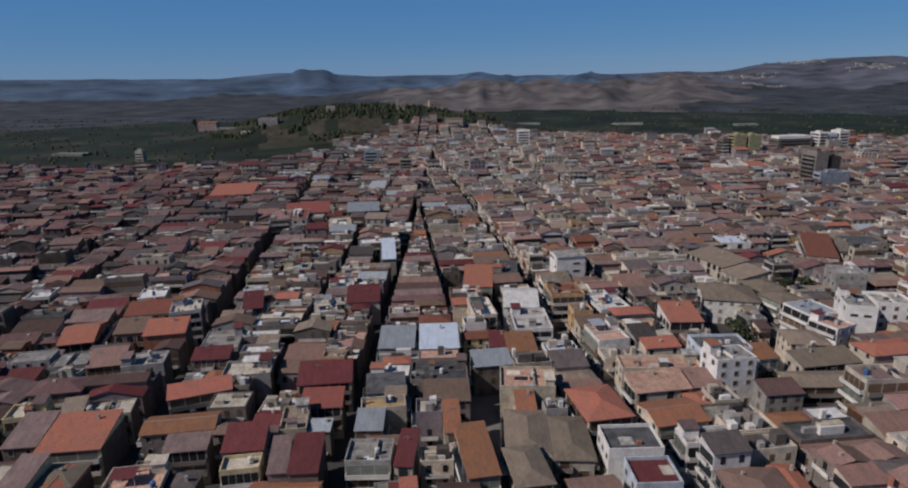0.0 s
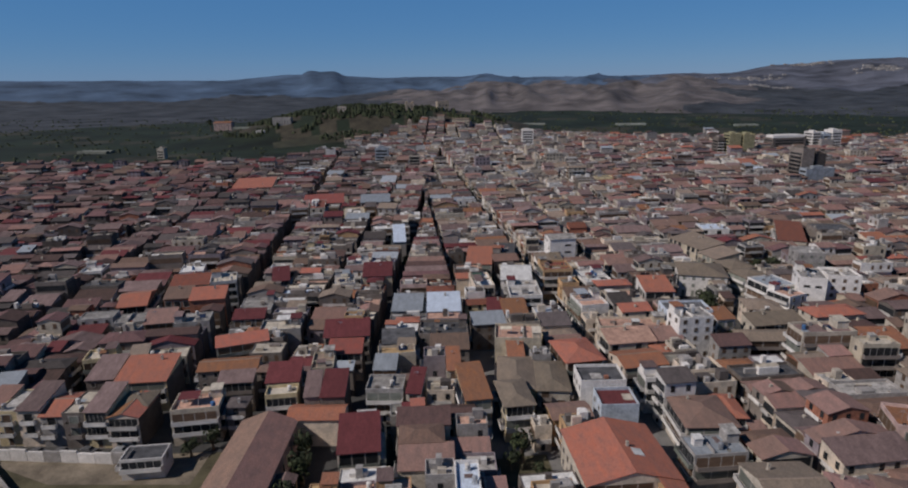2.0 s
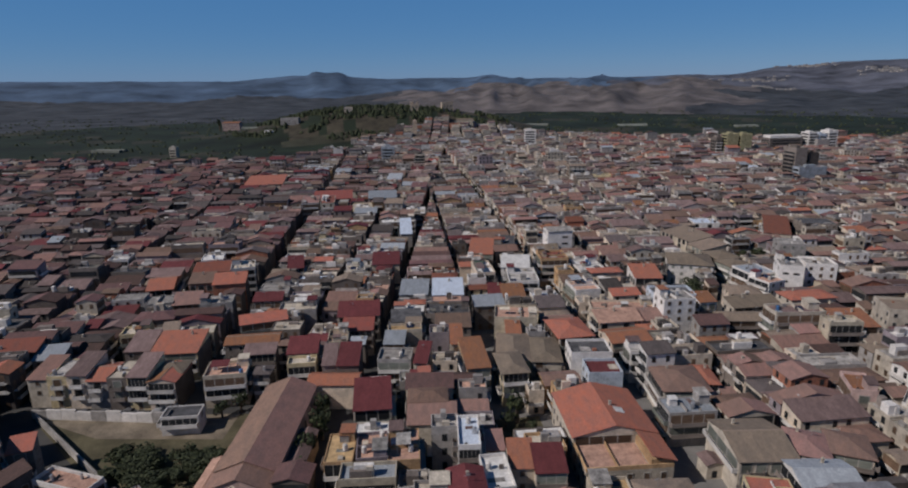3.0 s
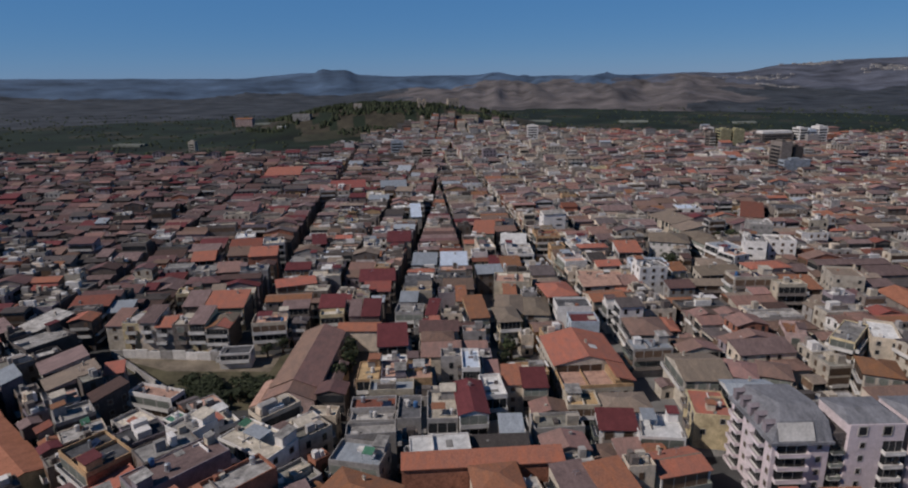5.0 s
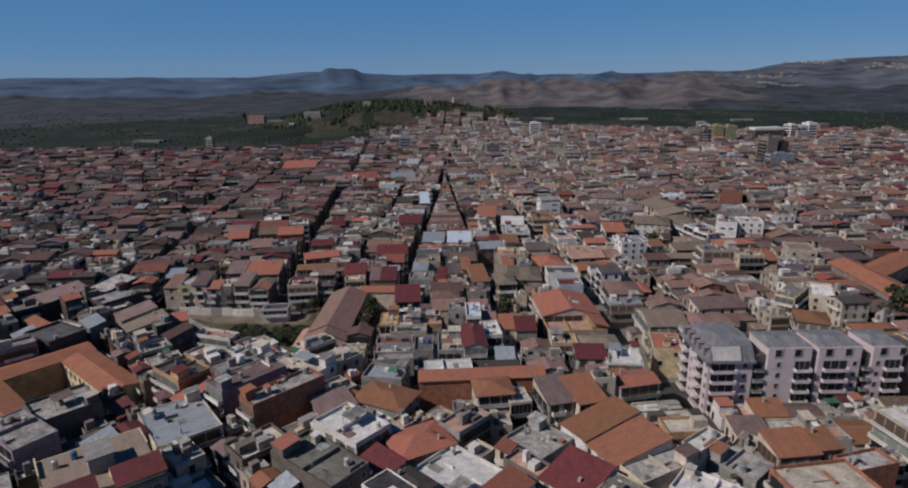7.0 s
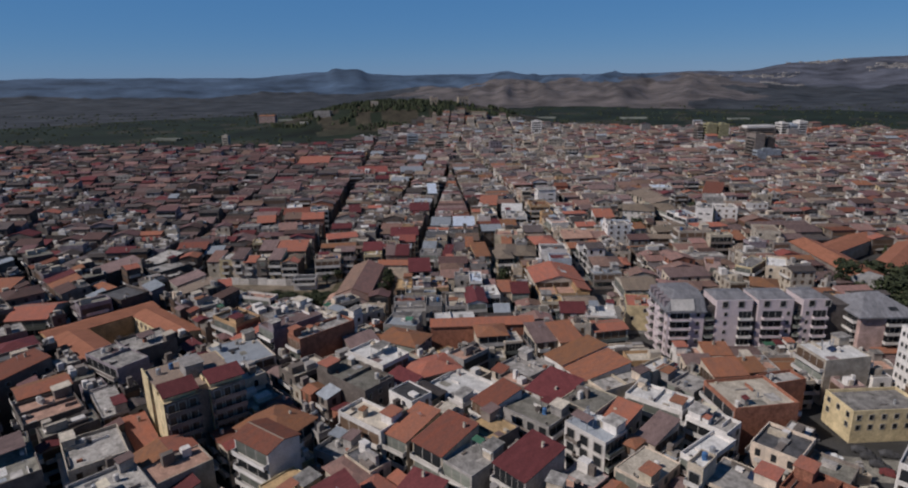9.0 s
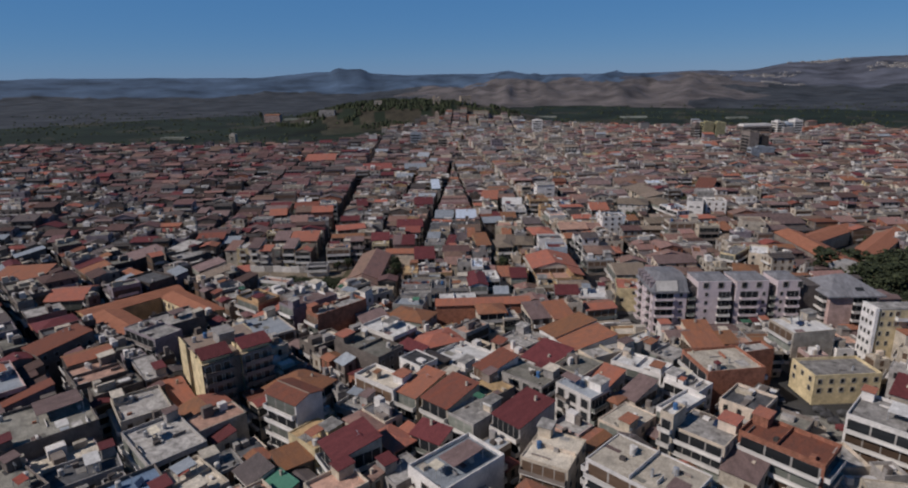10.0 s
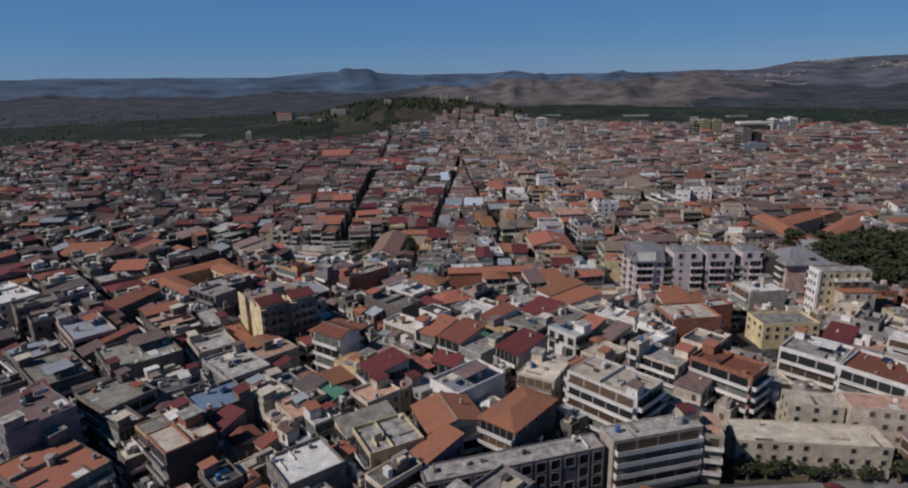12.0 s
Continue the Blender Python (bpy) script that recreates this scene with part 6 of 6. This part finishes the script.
def slab_block(x, y, w, d, h, yaw, wall, roof, label, bands=True, lush=False, step=3.1, side=False, attic=False):
    """A tall block seen far off: walls, roof, window rows."""
    z = ground_z(x, y) - 0.2
    root = thing("tower_block", x, y, z, yaw, label, "apartment building")
    W, Rf = wall_and_roof(w, d, h, "f")
    part("wall", W, wall, root)
    part("roof", Rf, roof, root)
    if attic:
        part("attic", Shape().box(-w * 0.47, w * 0.47, -d * 0.4, d * 0.4, h + 0.06, h + 3.4), WALL["w"], root, "white set-back attic storey")
    else:
        part("roof_room", Shape().box(-w * 0.2, w * 0.15, -d * 0.2, d * 0.3, h + 0.06, h + 2.2), wall, root)
    for f in range(int(h / step)):
        if lush:
            part("balcony", BALCONY[True], None, root, at=(0, -d / 2, f * step + 0.3), scale=(w * 0.9, 1.1, 1))
        if side:
            part("balcony", BALCONY["dark"], None, root, at=(-w / 2, 0, f * step + 0.3), yaw=270, scale=(d * 0.86, 1.1, 1))
        for k, (cx, cy, turn, span) in enumerate(((0, -d / 2, 0, w), (-w / 2, 0, 270, d))):
            if not bands and k == 0:
                continue
            part("ribbon_window", Shape().box(-span * 0.42, span * 0.42, -0.05, 0.02, 0, 1.6, 0), [GLASS], root, at=(cx, cy, f * step + 1.0), yaw=turn)
    return root


apartment_block()
yellow_tower()
courtyard_school()
long_hall()
cream_tower()
orange_house()
orange_school()
slab_block(267.5, 459, 10, 16, 27.5, 8, WALL["d"], ROOF["G"], "beige-grey tower with dark stacked side balconies", False, side=True)
slab_block(274.5, 447, 24, 8, 13, 8, WALL["u"], ROOF["G"], "wide blue-grey block with a blank front", False)
slab_block(279.5, 459, 9, 10, 23, 8, WALL["k"], ROOF["D"], "dark grey block behind the grey tower", False)
slab_block(277.3, 612, 12.4, 13, 25, 6, WALL["l"], ROOF["C"], "olive apartment tower with plain end walls", False)
slab_block(292, 613, 12.4, 13, 24.5, 6, WALL["l"], ROOF["C"], "olive-yellow apartment tower with plain end walls", False)
slab_block(265, 616, 7, 12, 21, 6, WALL["d"], ROOF["G"], "dark apartment tower with stacked balconies", True, True)
slab_block(351, 649, 39, 16, 16.5, 8, WALL["d"], ROOF["W"], "wide dark-fronted block under a bright white attic", True, attic=True)
slab_block(381, 650, 10, 14, 22, 8, WALL["w"], ROOF["W"], "white apartment tower with deep dark balconies", True, True)
slab_block(393, 652, 9, 14, 20, 8, WALL["a"], ROOF["W"], "pale blue-grey apartment tower with window bands", True)
slab_block(404.5, 653, 11, 14, 23.5, 8, WALL["w"], ROOF["W"], "white apartment tower with dark window bands", True, side=True)
slab_block(277, 535, 12, 9, 11, 6, WALL["c"], ROOF["C"], "cream block with a blank front", False, side=True)
slab_block(307, 640, 8, 8, 17, 6, WALL["w"], ROOF["W"], "small white tower beside the olive towers", False)
slab_block(75, 726, 14, 12, 22, 0, WALL["w"], ROOF["W"], "pale slim tower block rising over low houses", True)
slab_block(-84, 570, 13, 11, 20, 4, WALL["u"], ROOF["W"], "pale blue-grey tower block with window bands", True)
slab_block(-42, 432, 16, 12, 14, 4, WALL["p"], ROOF["N"], "brown block with pale balcony bands", True, True)
slab_block(-354, 668, 8, 8, 11.5, 0, WALL["e"], ROOF["G"], "beige tower block at the edge of the fields", True)


# ---- castle hill ----
def castle_keep():
    x, y = -37, 930
    root = thing("castle_keep", x, y, ground_z(x, y) - 1.5, 12, "square brown stone keep on the hilltop", "castle")
    part("wall", Shape().box(-9, 9, -7, 7, 0, 15, bottom=False), STONE, root)
    part("roof", Shape().box(-8.2, 8.2, -6.2, 6.2, 15.0, 15.3), ROOF["N"], root)
    for i in range(6):
        part("merlon", Shape().box(-9 + i * 3.2, -7.2 + i * 3.2, -7, -6.2, 15.0, 16.4), STONE, root)
    for i in range(3):
        deep_window(root, 0, at=(-5 + 5 * i, -7.02, 8), scale=(1.6, 1, 3))
    x, y = -86, 905
    ruin = thing("castle_tower", x, y, ground_z(x, y) - 1.0, 8, "ruined square castle tower of tan stone", "castle")
    part("wall", Shape().box(-6.5, 6.5, -5, 5, 0, 11, bottom=False).box(-6.5, -2.0, -5, 5, 11, 14).box(3.0, 6.5, -5, 5, 11, 13), STONE, ruin)
    for i in (-1, 1):
        deep_window(ruin, 0, at=(2.8 * i, -5.02, 4.5), scale=(1.6, 1, 3))


def hill_church():
    x, y = -76, 790
    z = ground_z(x, y)
    root = thing("church", x, y, z - 1.0, 5, "hillside church with a slender tan bell tower", "church")
    wing(root, 4, 16, -6, 18, 8, ROOF["N"], STONE, "y", 0.4)
    part("bell_tower", Shape().box(-3, 3, -3, 3, 0, 20, bottom=False), STONE, root)
    part("belfry", Shape().box(-3.4, 3.4, -3.4, 3.4, 20, 20.7).box(-2.6, 2.6, -2.6, 2.6, 20.7, 23.5), STONE, root)
    part("spire", Shape().drum(0, 0, 23.5, 25.5, 2.8, 0, 8, 0.2), ROOF["N"], root)


def hill_house(x, y, w, d, h, yaw, wall, roof, label, kind="g"):
    root = thing("hill_house", x, y, ground_z(x, y) - 1.0, yaw, label, "house")
    W, Rf = wall_and_roof(w, d, h, kind)
    part("wall", W, wall, root)
    part("roof", Rf, roof, root)
    for i in range(max(2, int(w / 4))):
        for f in range(max(1, int(h / 3.5))):
            deep_window(root, 0, at=(-w / 2 + 2 + i * 4, -d / 2 - 0.012, 1.5 + f * 3.3), scale=(1.2, 1, 1.7))


castle_keep()
hill_church()
hill_house(-430, 1050, 31, 16, 15, 0, WALL["p"], ROOF["T"], "red-brown monastery building beside a dark cypress")
hill_house(-271, 872, 27, 12, 10, 0, WALL["g"], ROOF["W"], "long white villa among trees on the hill", "f")
hill_house(-296, 846, 13, 7, 4, 0, WALL["w"], ROOF["W"], "low white shed on the hillside", "f")
hill_house(-188, 900, 13, 9, 8, 10, WALL["c"], ROOF["C"], "small cream villa among hilltop trees", "f")
hill_house(-8, 850, 24, 12, 10, 0, WALL["c"], ROOF["N"], "cream convent building under the keep", "g")
for k in range(9):
    q = random.Random(300 + k)
    hill_house(-155 + k * 14 + q.uniform(-5, 5), 762 + q.uniform(-14, 18), q.uniform(8, 14), q.uniform(7, 10), q.uniform(6, 9), q.uniform(-15, 15), WALL[q.choice("cegeg")], ROOF[q.choice("NNGO")], "pale hillside house with a weathered roof", q.choice("gfs"))


# ---- plants ----
def crown_shape(seed, n=170, flat=1.0):
    """Many small tilted leaf clumps in an uneven round crown of radius one."""
    r = random.Random(seed)
    q = Shape()
    lobes = [(r.uniform(-0.45, 0.45), r.uniform(-0.45, 0.45), r.uniform(-0.25, 0.4), r.uniform(0.4, 0.65)) for _ in range(6)]
    for _ in range(n):
        lx, ly, lz, lr = r.choice(lobes)
        d = Vector((r.gauss(0, 1), r.gauss(0, 1), r.gauss(0, 1))).normalized()
        p = Vector((lx, ly, lz)) + d * lr * r.uniform(0.75, 1.05)
        s = r.uniform(0.09, 0.2)
        a = d.orthogonal().normalized()
        a.rotate(Euler((r.uniform(-1, 1), r.uniform(-1, 1), r.uniform(0, 6))))
        b = a.cross(d).normalized()
        tip = p + d * s * 0.5
        pts = [p + a * s, p + b * s * 0.8, p - a * s * 0.9, p - b * s, tip]
        q.add([(v.x, v.y, v.z * flat) for v in pts], [(0, 1, 4), (1, 2, 4), (2, 3, 4), (3, 0, 4)])
    return q


def trunk_shape():
    q = Shape().drum(0, 0, 0, 1.0, 0.07, 0, 7, 0.045)
    for k in range(4):
        t = k * 1.6
        q.add([(0.03 * math.cos(t), 0.03 * math.sin(t), 0.72), (-0.03 * math.sin(t), 0.03 * math.cos(t), 0.72), (0, 0, 0.8), (0.3 * math.cos(t), 0.3 * math.sin(t), 1.25)], [(0, 1, 3), (1, 2, 3), (2, 0, 3), (2, 1, 0)])
    return q


CROWNS = [crown_shape(k, 190).mesh("tree_crown", [LEAF]) for k in range(4)]
TRUNK = trunk_shape().mesh("tree_trunk", [BARK])


def tree(x, y, h, spread, r, label="dark green broadleaf tree with an uneven crown"):
    root = thing("tree", x, y, ground_z(x, y) - 0.1, r.uniform(0, 360), label, "tree", "garden and park trees")
    part("trunk", TRUNK, None, root, scale=(h, h, h * 0.55))
    part("crown", r.choice(CROWNS), None, root, at=(0, 0, h * 0.62), yaw=r.uniform(0, 360), scale=(spread, spread, h * 0.42))


tr = random.Random(21)
for x, y, h, s in ((12, 92, 9, 3.2), (9, 89, 5, 2.2), (16, 86, 4, 2.4), (-38, 92, 8, 3.2), (-37, 84, 9, 3.4), (-38, 74, 8, 3.0), (-37, 66, 7, 2.8), (-62, 97, 6, 2.4), (-66, 94, 5, 2.6), (90, 187, 8, 4), (87, 178, 9, 4), (84, 160, 7, 4), (83, 152, 7, 4.2), (86, 168, 6, 3.5),
                   (132, 224, 9, 5), (128, 228, 7, 4), (145, 88, 7, 4), (152, 84, 6, 4), (70, 70, 6, 3), (76, 74, 5, 3), (88, 88, 7, 4), (92, 92, 6, 3.5), (101, 86, 9, 3.6), (104, 82, 8, 3.4), (98, 90, 7, 3.2), (-452, 1046, 22, 4.5), (-446, 1060, 16, 5), (93, -87, 7, 3.8), (118, 268, 8, 3.4), (126, 267.5, 7, 3.0), (132.5, 268, 8, 3.4)):
    tree(x, y, h, s, tr)
for k in range(52):
    tree(-58 - 26 * tr.random() ** 1.3, tr.uniform(61, 77), tr.uniform(2.2, 4.0), tr.uniform(2.0, 3.4), tr, "low bushy tree in the walled garden")
for k in range(85):
    tree(tr.uniform(151, 216), tr.uniform(24, 98), tr.uniform(8, 13), tr.uniform(4.5, 7.5), tr, "large dark park tree beside the school")
for k in range(26):
    tree(46 + k * 2.4 + tr.uniform(-1, 1), -87 + 0.11 * k + tr.uniform(-1.4, 1.4), tr.uniform(2.6, 4.6), tr.uniform(1.8, 3.0), tr, "roadside tree in a green verge")


def woods(name, label, spots, seed):
    """Far trees too many to count, as one mass of small uneven crowns."""
    r = random.Random(seed)
    q = Shape()
    base = [crown_shape(40 + k, 14) for k in range(5)]
    for x, y, h, s in spots:
        b = r.choice(base)
        z = ground_z(x, y) + h * 0.45
        k = len(q.v)
        q.v.extend((x + a * s, y + c * s, z + e * h * 0.6) for a, c, e in b.v)
        q.f.extend(tuple(i + k for i in f) for f in b.f)
        q.m.extend(b.m)
        q.drum(x, y, z - h * 0.5, z + h * 0.35, s * 0.75, 0, 6, s * 0.3)
    tagged(new(name, q.mesh(name, [LEAF])), label, "trees", kind="stuff")


wr = random.Random(31)
spots = []
while len(spots) < 760:
    x, y = wr.uniform(-370, 60), wr.uniform(735, 990)
    if castle_hill(x, y) > 7 and y > town_edge(x) + 6 and noise.noise((x / 45, y / 45, 2)) > (0.1 if castle_hill(x, y) < 31 or x > -60 else -0.25):
        spots.append((x, y, wr.uniform(4, 8), wr.uniform(2.5, 5)))
woods("hill_woods", "dark trees covering the castle hill", spots, 1)
spots = []
while len(spots) < 1100:
    y = wr.uniform(640, 1450)
    x = wr.uniform(-0.85, 0.85) * (y + 200)
    if y > town_edge(x) + 8 and castle_hill(x, y) < 14 and noise.noise((x / 130, y / 70, 5)) > -0.1:
        spots.append((x, y, wr.uniform(1.8, 3.4), wr.uniform(2.4, 4.8)))
woods("citrus_groves", "dark green citrus groves outside the town", spots, 2)
spots = []
for _ in range(240):
    x, y = wr.uniform(-300, 450), wr.uniform(130, 620)
    if not any(q.holds(x, y) for q in near_lots(x, y)):
        spots.append((x, y, wr.uniform(4, 7), wr.uniform(1.6, 3.0)))
woods("yard_trees", "small trees between the houses", spots, 3)


def far_village():
    """Pale houses scattered over the slopes of the far range, too small to count."""
    r = random.Random(61)
    q = Shape()
    for az, dist, wide, n in ((28.6, 4180, 1.5, 60), (24.4, 3420, 2.0, 46), (34.0, 3650, 1.8, 40), (26.0, 2900, 2.2, 24)):
        for _ in range(n):
            a, d = az + r.gauss(0, wide * 0.5), dist + r.gauss(0, 60)
            x, y = d * math.sin(radians(a)), d * math.cos(radians(a))
            z, w, h = ground_z(x, y) - 3, r.uniform(5, 14), r.uniform(6, 10)
            q.box(x - w, x + w, y - 5, y + 5, z, z + h, 0, False)
    tagged(new("far_village", q.mesh("far_village", [WALL["g"]])), "pale village houses scattered over the far slopes", "houses", kind="stuff")


far_village()


# ---- greenhouses in the fields ----
def greenhouse(x, y, w, d, yaw):
    root = thing("greenhouse", x, y, ground_z(x, y), yaw, "long pale plastic greenhouse among dark green fields", "greenhouse", "field greenhouses")
    n = max(2, round(d / 8))
    for i in range(n):
        y0 = -d / 2 + i * d / n
        v = [(s * w / 2, y0 + (d / n - 0.3) * (0.5 - 0.5 * math.cos(a)), 1.6 + 1.6 * math.sin(a) if 0 < k < 6 else 0.0) for s in (-1, 1) for k, a in enumerate(math.pi * j / 6 for j in range(7))]
        part("tunnel", Shape().add(v, [(k, k + 1, k + 8, k + 7) for k in range(6)] + [tuple(range(6, -1, -1)), tuple(range(7, 14))]), PLASTIC, root)


for x, y, w, d, yaw in ((-470, 730, 40, 18, -6), (-350, 920, 26, 14, 0), (60, 1120, 34, 16, 0), (120, 1080, 44, 18, -4), (290, 1060, 50, 16, 2), (470, 1010, 36, 16, 4)):
    greenhouse(x, y, w, d, yaw)


# ---- ground details ----
def ground_patch(name, quad, material, label, category, z=0.03):
    q = Shape().slab([(x, y, z) for x, y in quad], 0.1)
    tagged(new(name, q.mesh(name, [material])), label, category, kind="structure")


ground_patch("garden_ground", ((-118, 94), (-80, 62), (-56, 62), (-57, 96)), GRASS, "dry grassy walled garden", "garden")
ground_patch("garden_ground", ((-114, 92), (-94, 84), (-62, 84), (-62, 96)), EARTH, "bare sandy strip along the garden wall", "garden", 0.06)
ground_patch("road", ((25, -104), (125, -99), (125, -81), (42, -92)), ROAD, "worn pale asphalt road beside a hedge", "road", 0.02)
ground_patch("verge", ((40, -90), (112, -84), (112, -79), (40, -85)), GRASS, "grassy roadside verge", "verge")
# ambient light painted in: pale ground lifts the dark gaps between houses
ground_patch("yard", ((8, 40), (82, 45), (64, 200), (-10, 200)), ROAD, "pale ground patch that brightens the gaps between close-set houses", "yard", 0.01)
ground_patch("road", ((44.5, 60), (50.5, 60), (25.5, 245), (19.5, 245)), ROAD, "worn pale street between light facades", "street", 0.02)
ground_patch("road", ((104.5, 170), (111, 170), (89.5, 385), (83, 385)), ROAD, "worn pale street beside tan roofed houses", "street", 0.02)
ground_patch("square", ((79, -24.5), (99, -27), (97.5, -35.5), (78, -34)), ROOF["O"], "worn grey asphalt square with parked cars", "square")
ground_patch("orchard_ground", ((79, 146), (93, 146), (93, 190), (79, 190)), GRASS, "grassy orchard between houses", "orchard")
ground_patch("school_yard", ((-124, 16), (-100, -4), (-86, 13), (-110, 33)), ROOF["G"], "worn concrete school yard", "yard")
ground_patch("yard", ((6, 82), (19, 84), (18, 95), (5, 93)), GRASS, "small grassy yard", "yard")
ground_patch("park_ground", ((150, 24), (216, 24), (216, 100), (150, 78)), GRASS, "shaded park ground", "park", 0.04)


def garden_wall():
    root = thing("garden_wall", -100, 92.5, 0, -3, "long whitewashed garden wall with worn stretches", "wall")
    for k in range(9):
        part("wall_panel", Shape().box(-17 + k * 4.2, -12.9 + k * 4.2, -0.25, 0.25, 0, 2.6 + 0.25 * (k % 3)), WALL["w"] if k % 4 else WALL["g"], root)
    side = thing("garden_wall", -97, 78, 0, -38, "grey garden wall along a sloping lane", "wall")
    for k in range(9):
        part("wall_panel", Shape().box(-23 + k * 5.0, -18.05 + k * 5.0, -0.25, 0.25, 0, 2.2), WALL["g"], side)


garden_wall()


def car(x, y, yaw, paint, label):
    root = thing("car", x, y, ground_z(x, y), yaw, label, "car", "parked cars")
    body = Shape().add([(i * 0.82 * k, y0, z) for y0, z, k in ((-2.0, 0.3, 1), (-2.05, 0.75, 1), (-1.2, 0.9, 1), (-0.7, 1.42, 0.82), (0.9, 1.45, 0.82), (1.7, 0.95, 1), (2.05, 0.8, 1), (2.0, 0.3, 1)) for i in (-1, 1)],
                       [(2 * i, 2 * i + 1, 2 * i + 3, 2 * i + 2) for i in range(7)] + [tuple(range(0, 16, 2)), tuple(range(15, 0, -2)), (14, 15, 1, 0)])
    part("body", body, paint, root)
    part("windscreen", Shape().slab([(-0.66, -1.12, 0.97), (0.66, -1.12, 0.97), (0.6, -0.74, 1.4), (-0.6, -0.74, 1.4)], 0.02), GLASS, root)
    wheel = Shape().drum(0, 0, -0.1, 0.1, 0.31, 0, 12).mesh("car_wheel", [TYRE])
    for i in (-1, 1):
        for j in (-1.25, 1.3):
            w = part("wheel", wheel, None, root, at=(i * 0.78, j, 0.31))
            w.rotation_euler = (0, radians(90), 0)


CARS = [CARWHITE, ROOF["D"], SHUTTER2, ROOF["D"], ROOF["D"], METAL, ROOF["R"]]
cr = random.Random(77)
for x, y, yaw in ((78, -90, 80), (66, -92, 82), (88, -91, 80), (92, -24, 66), (92.4, -26.8, 64), (92.8, -29.6, 62), (93.2, -32.6, 60), (84, -27, 70), (81.5, -30, 68), (85, -33.5, 64), (97.5, -25.5, 75), (84, -18, -8), (-104, 95.5, 85), (-98, 95.5, 85), (-92, 96, 85), (-84, 96, 86)):
    paint = cr.choice(CARS)
    car(x, y, yaw, paint, "small %s parked car" % {"white_car_paint": "white", "dark_red_sheet": "red", "grey_green_shutter": "grey", "dark_bitumen": "dark", "galvanised_metal": "silver"}[paint.name])
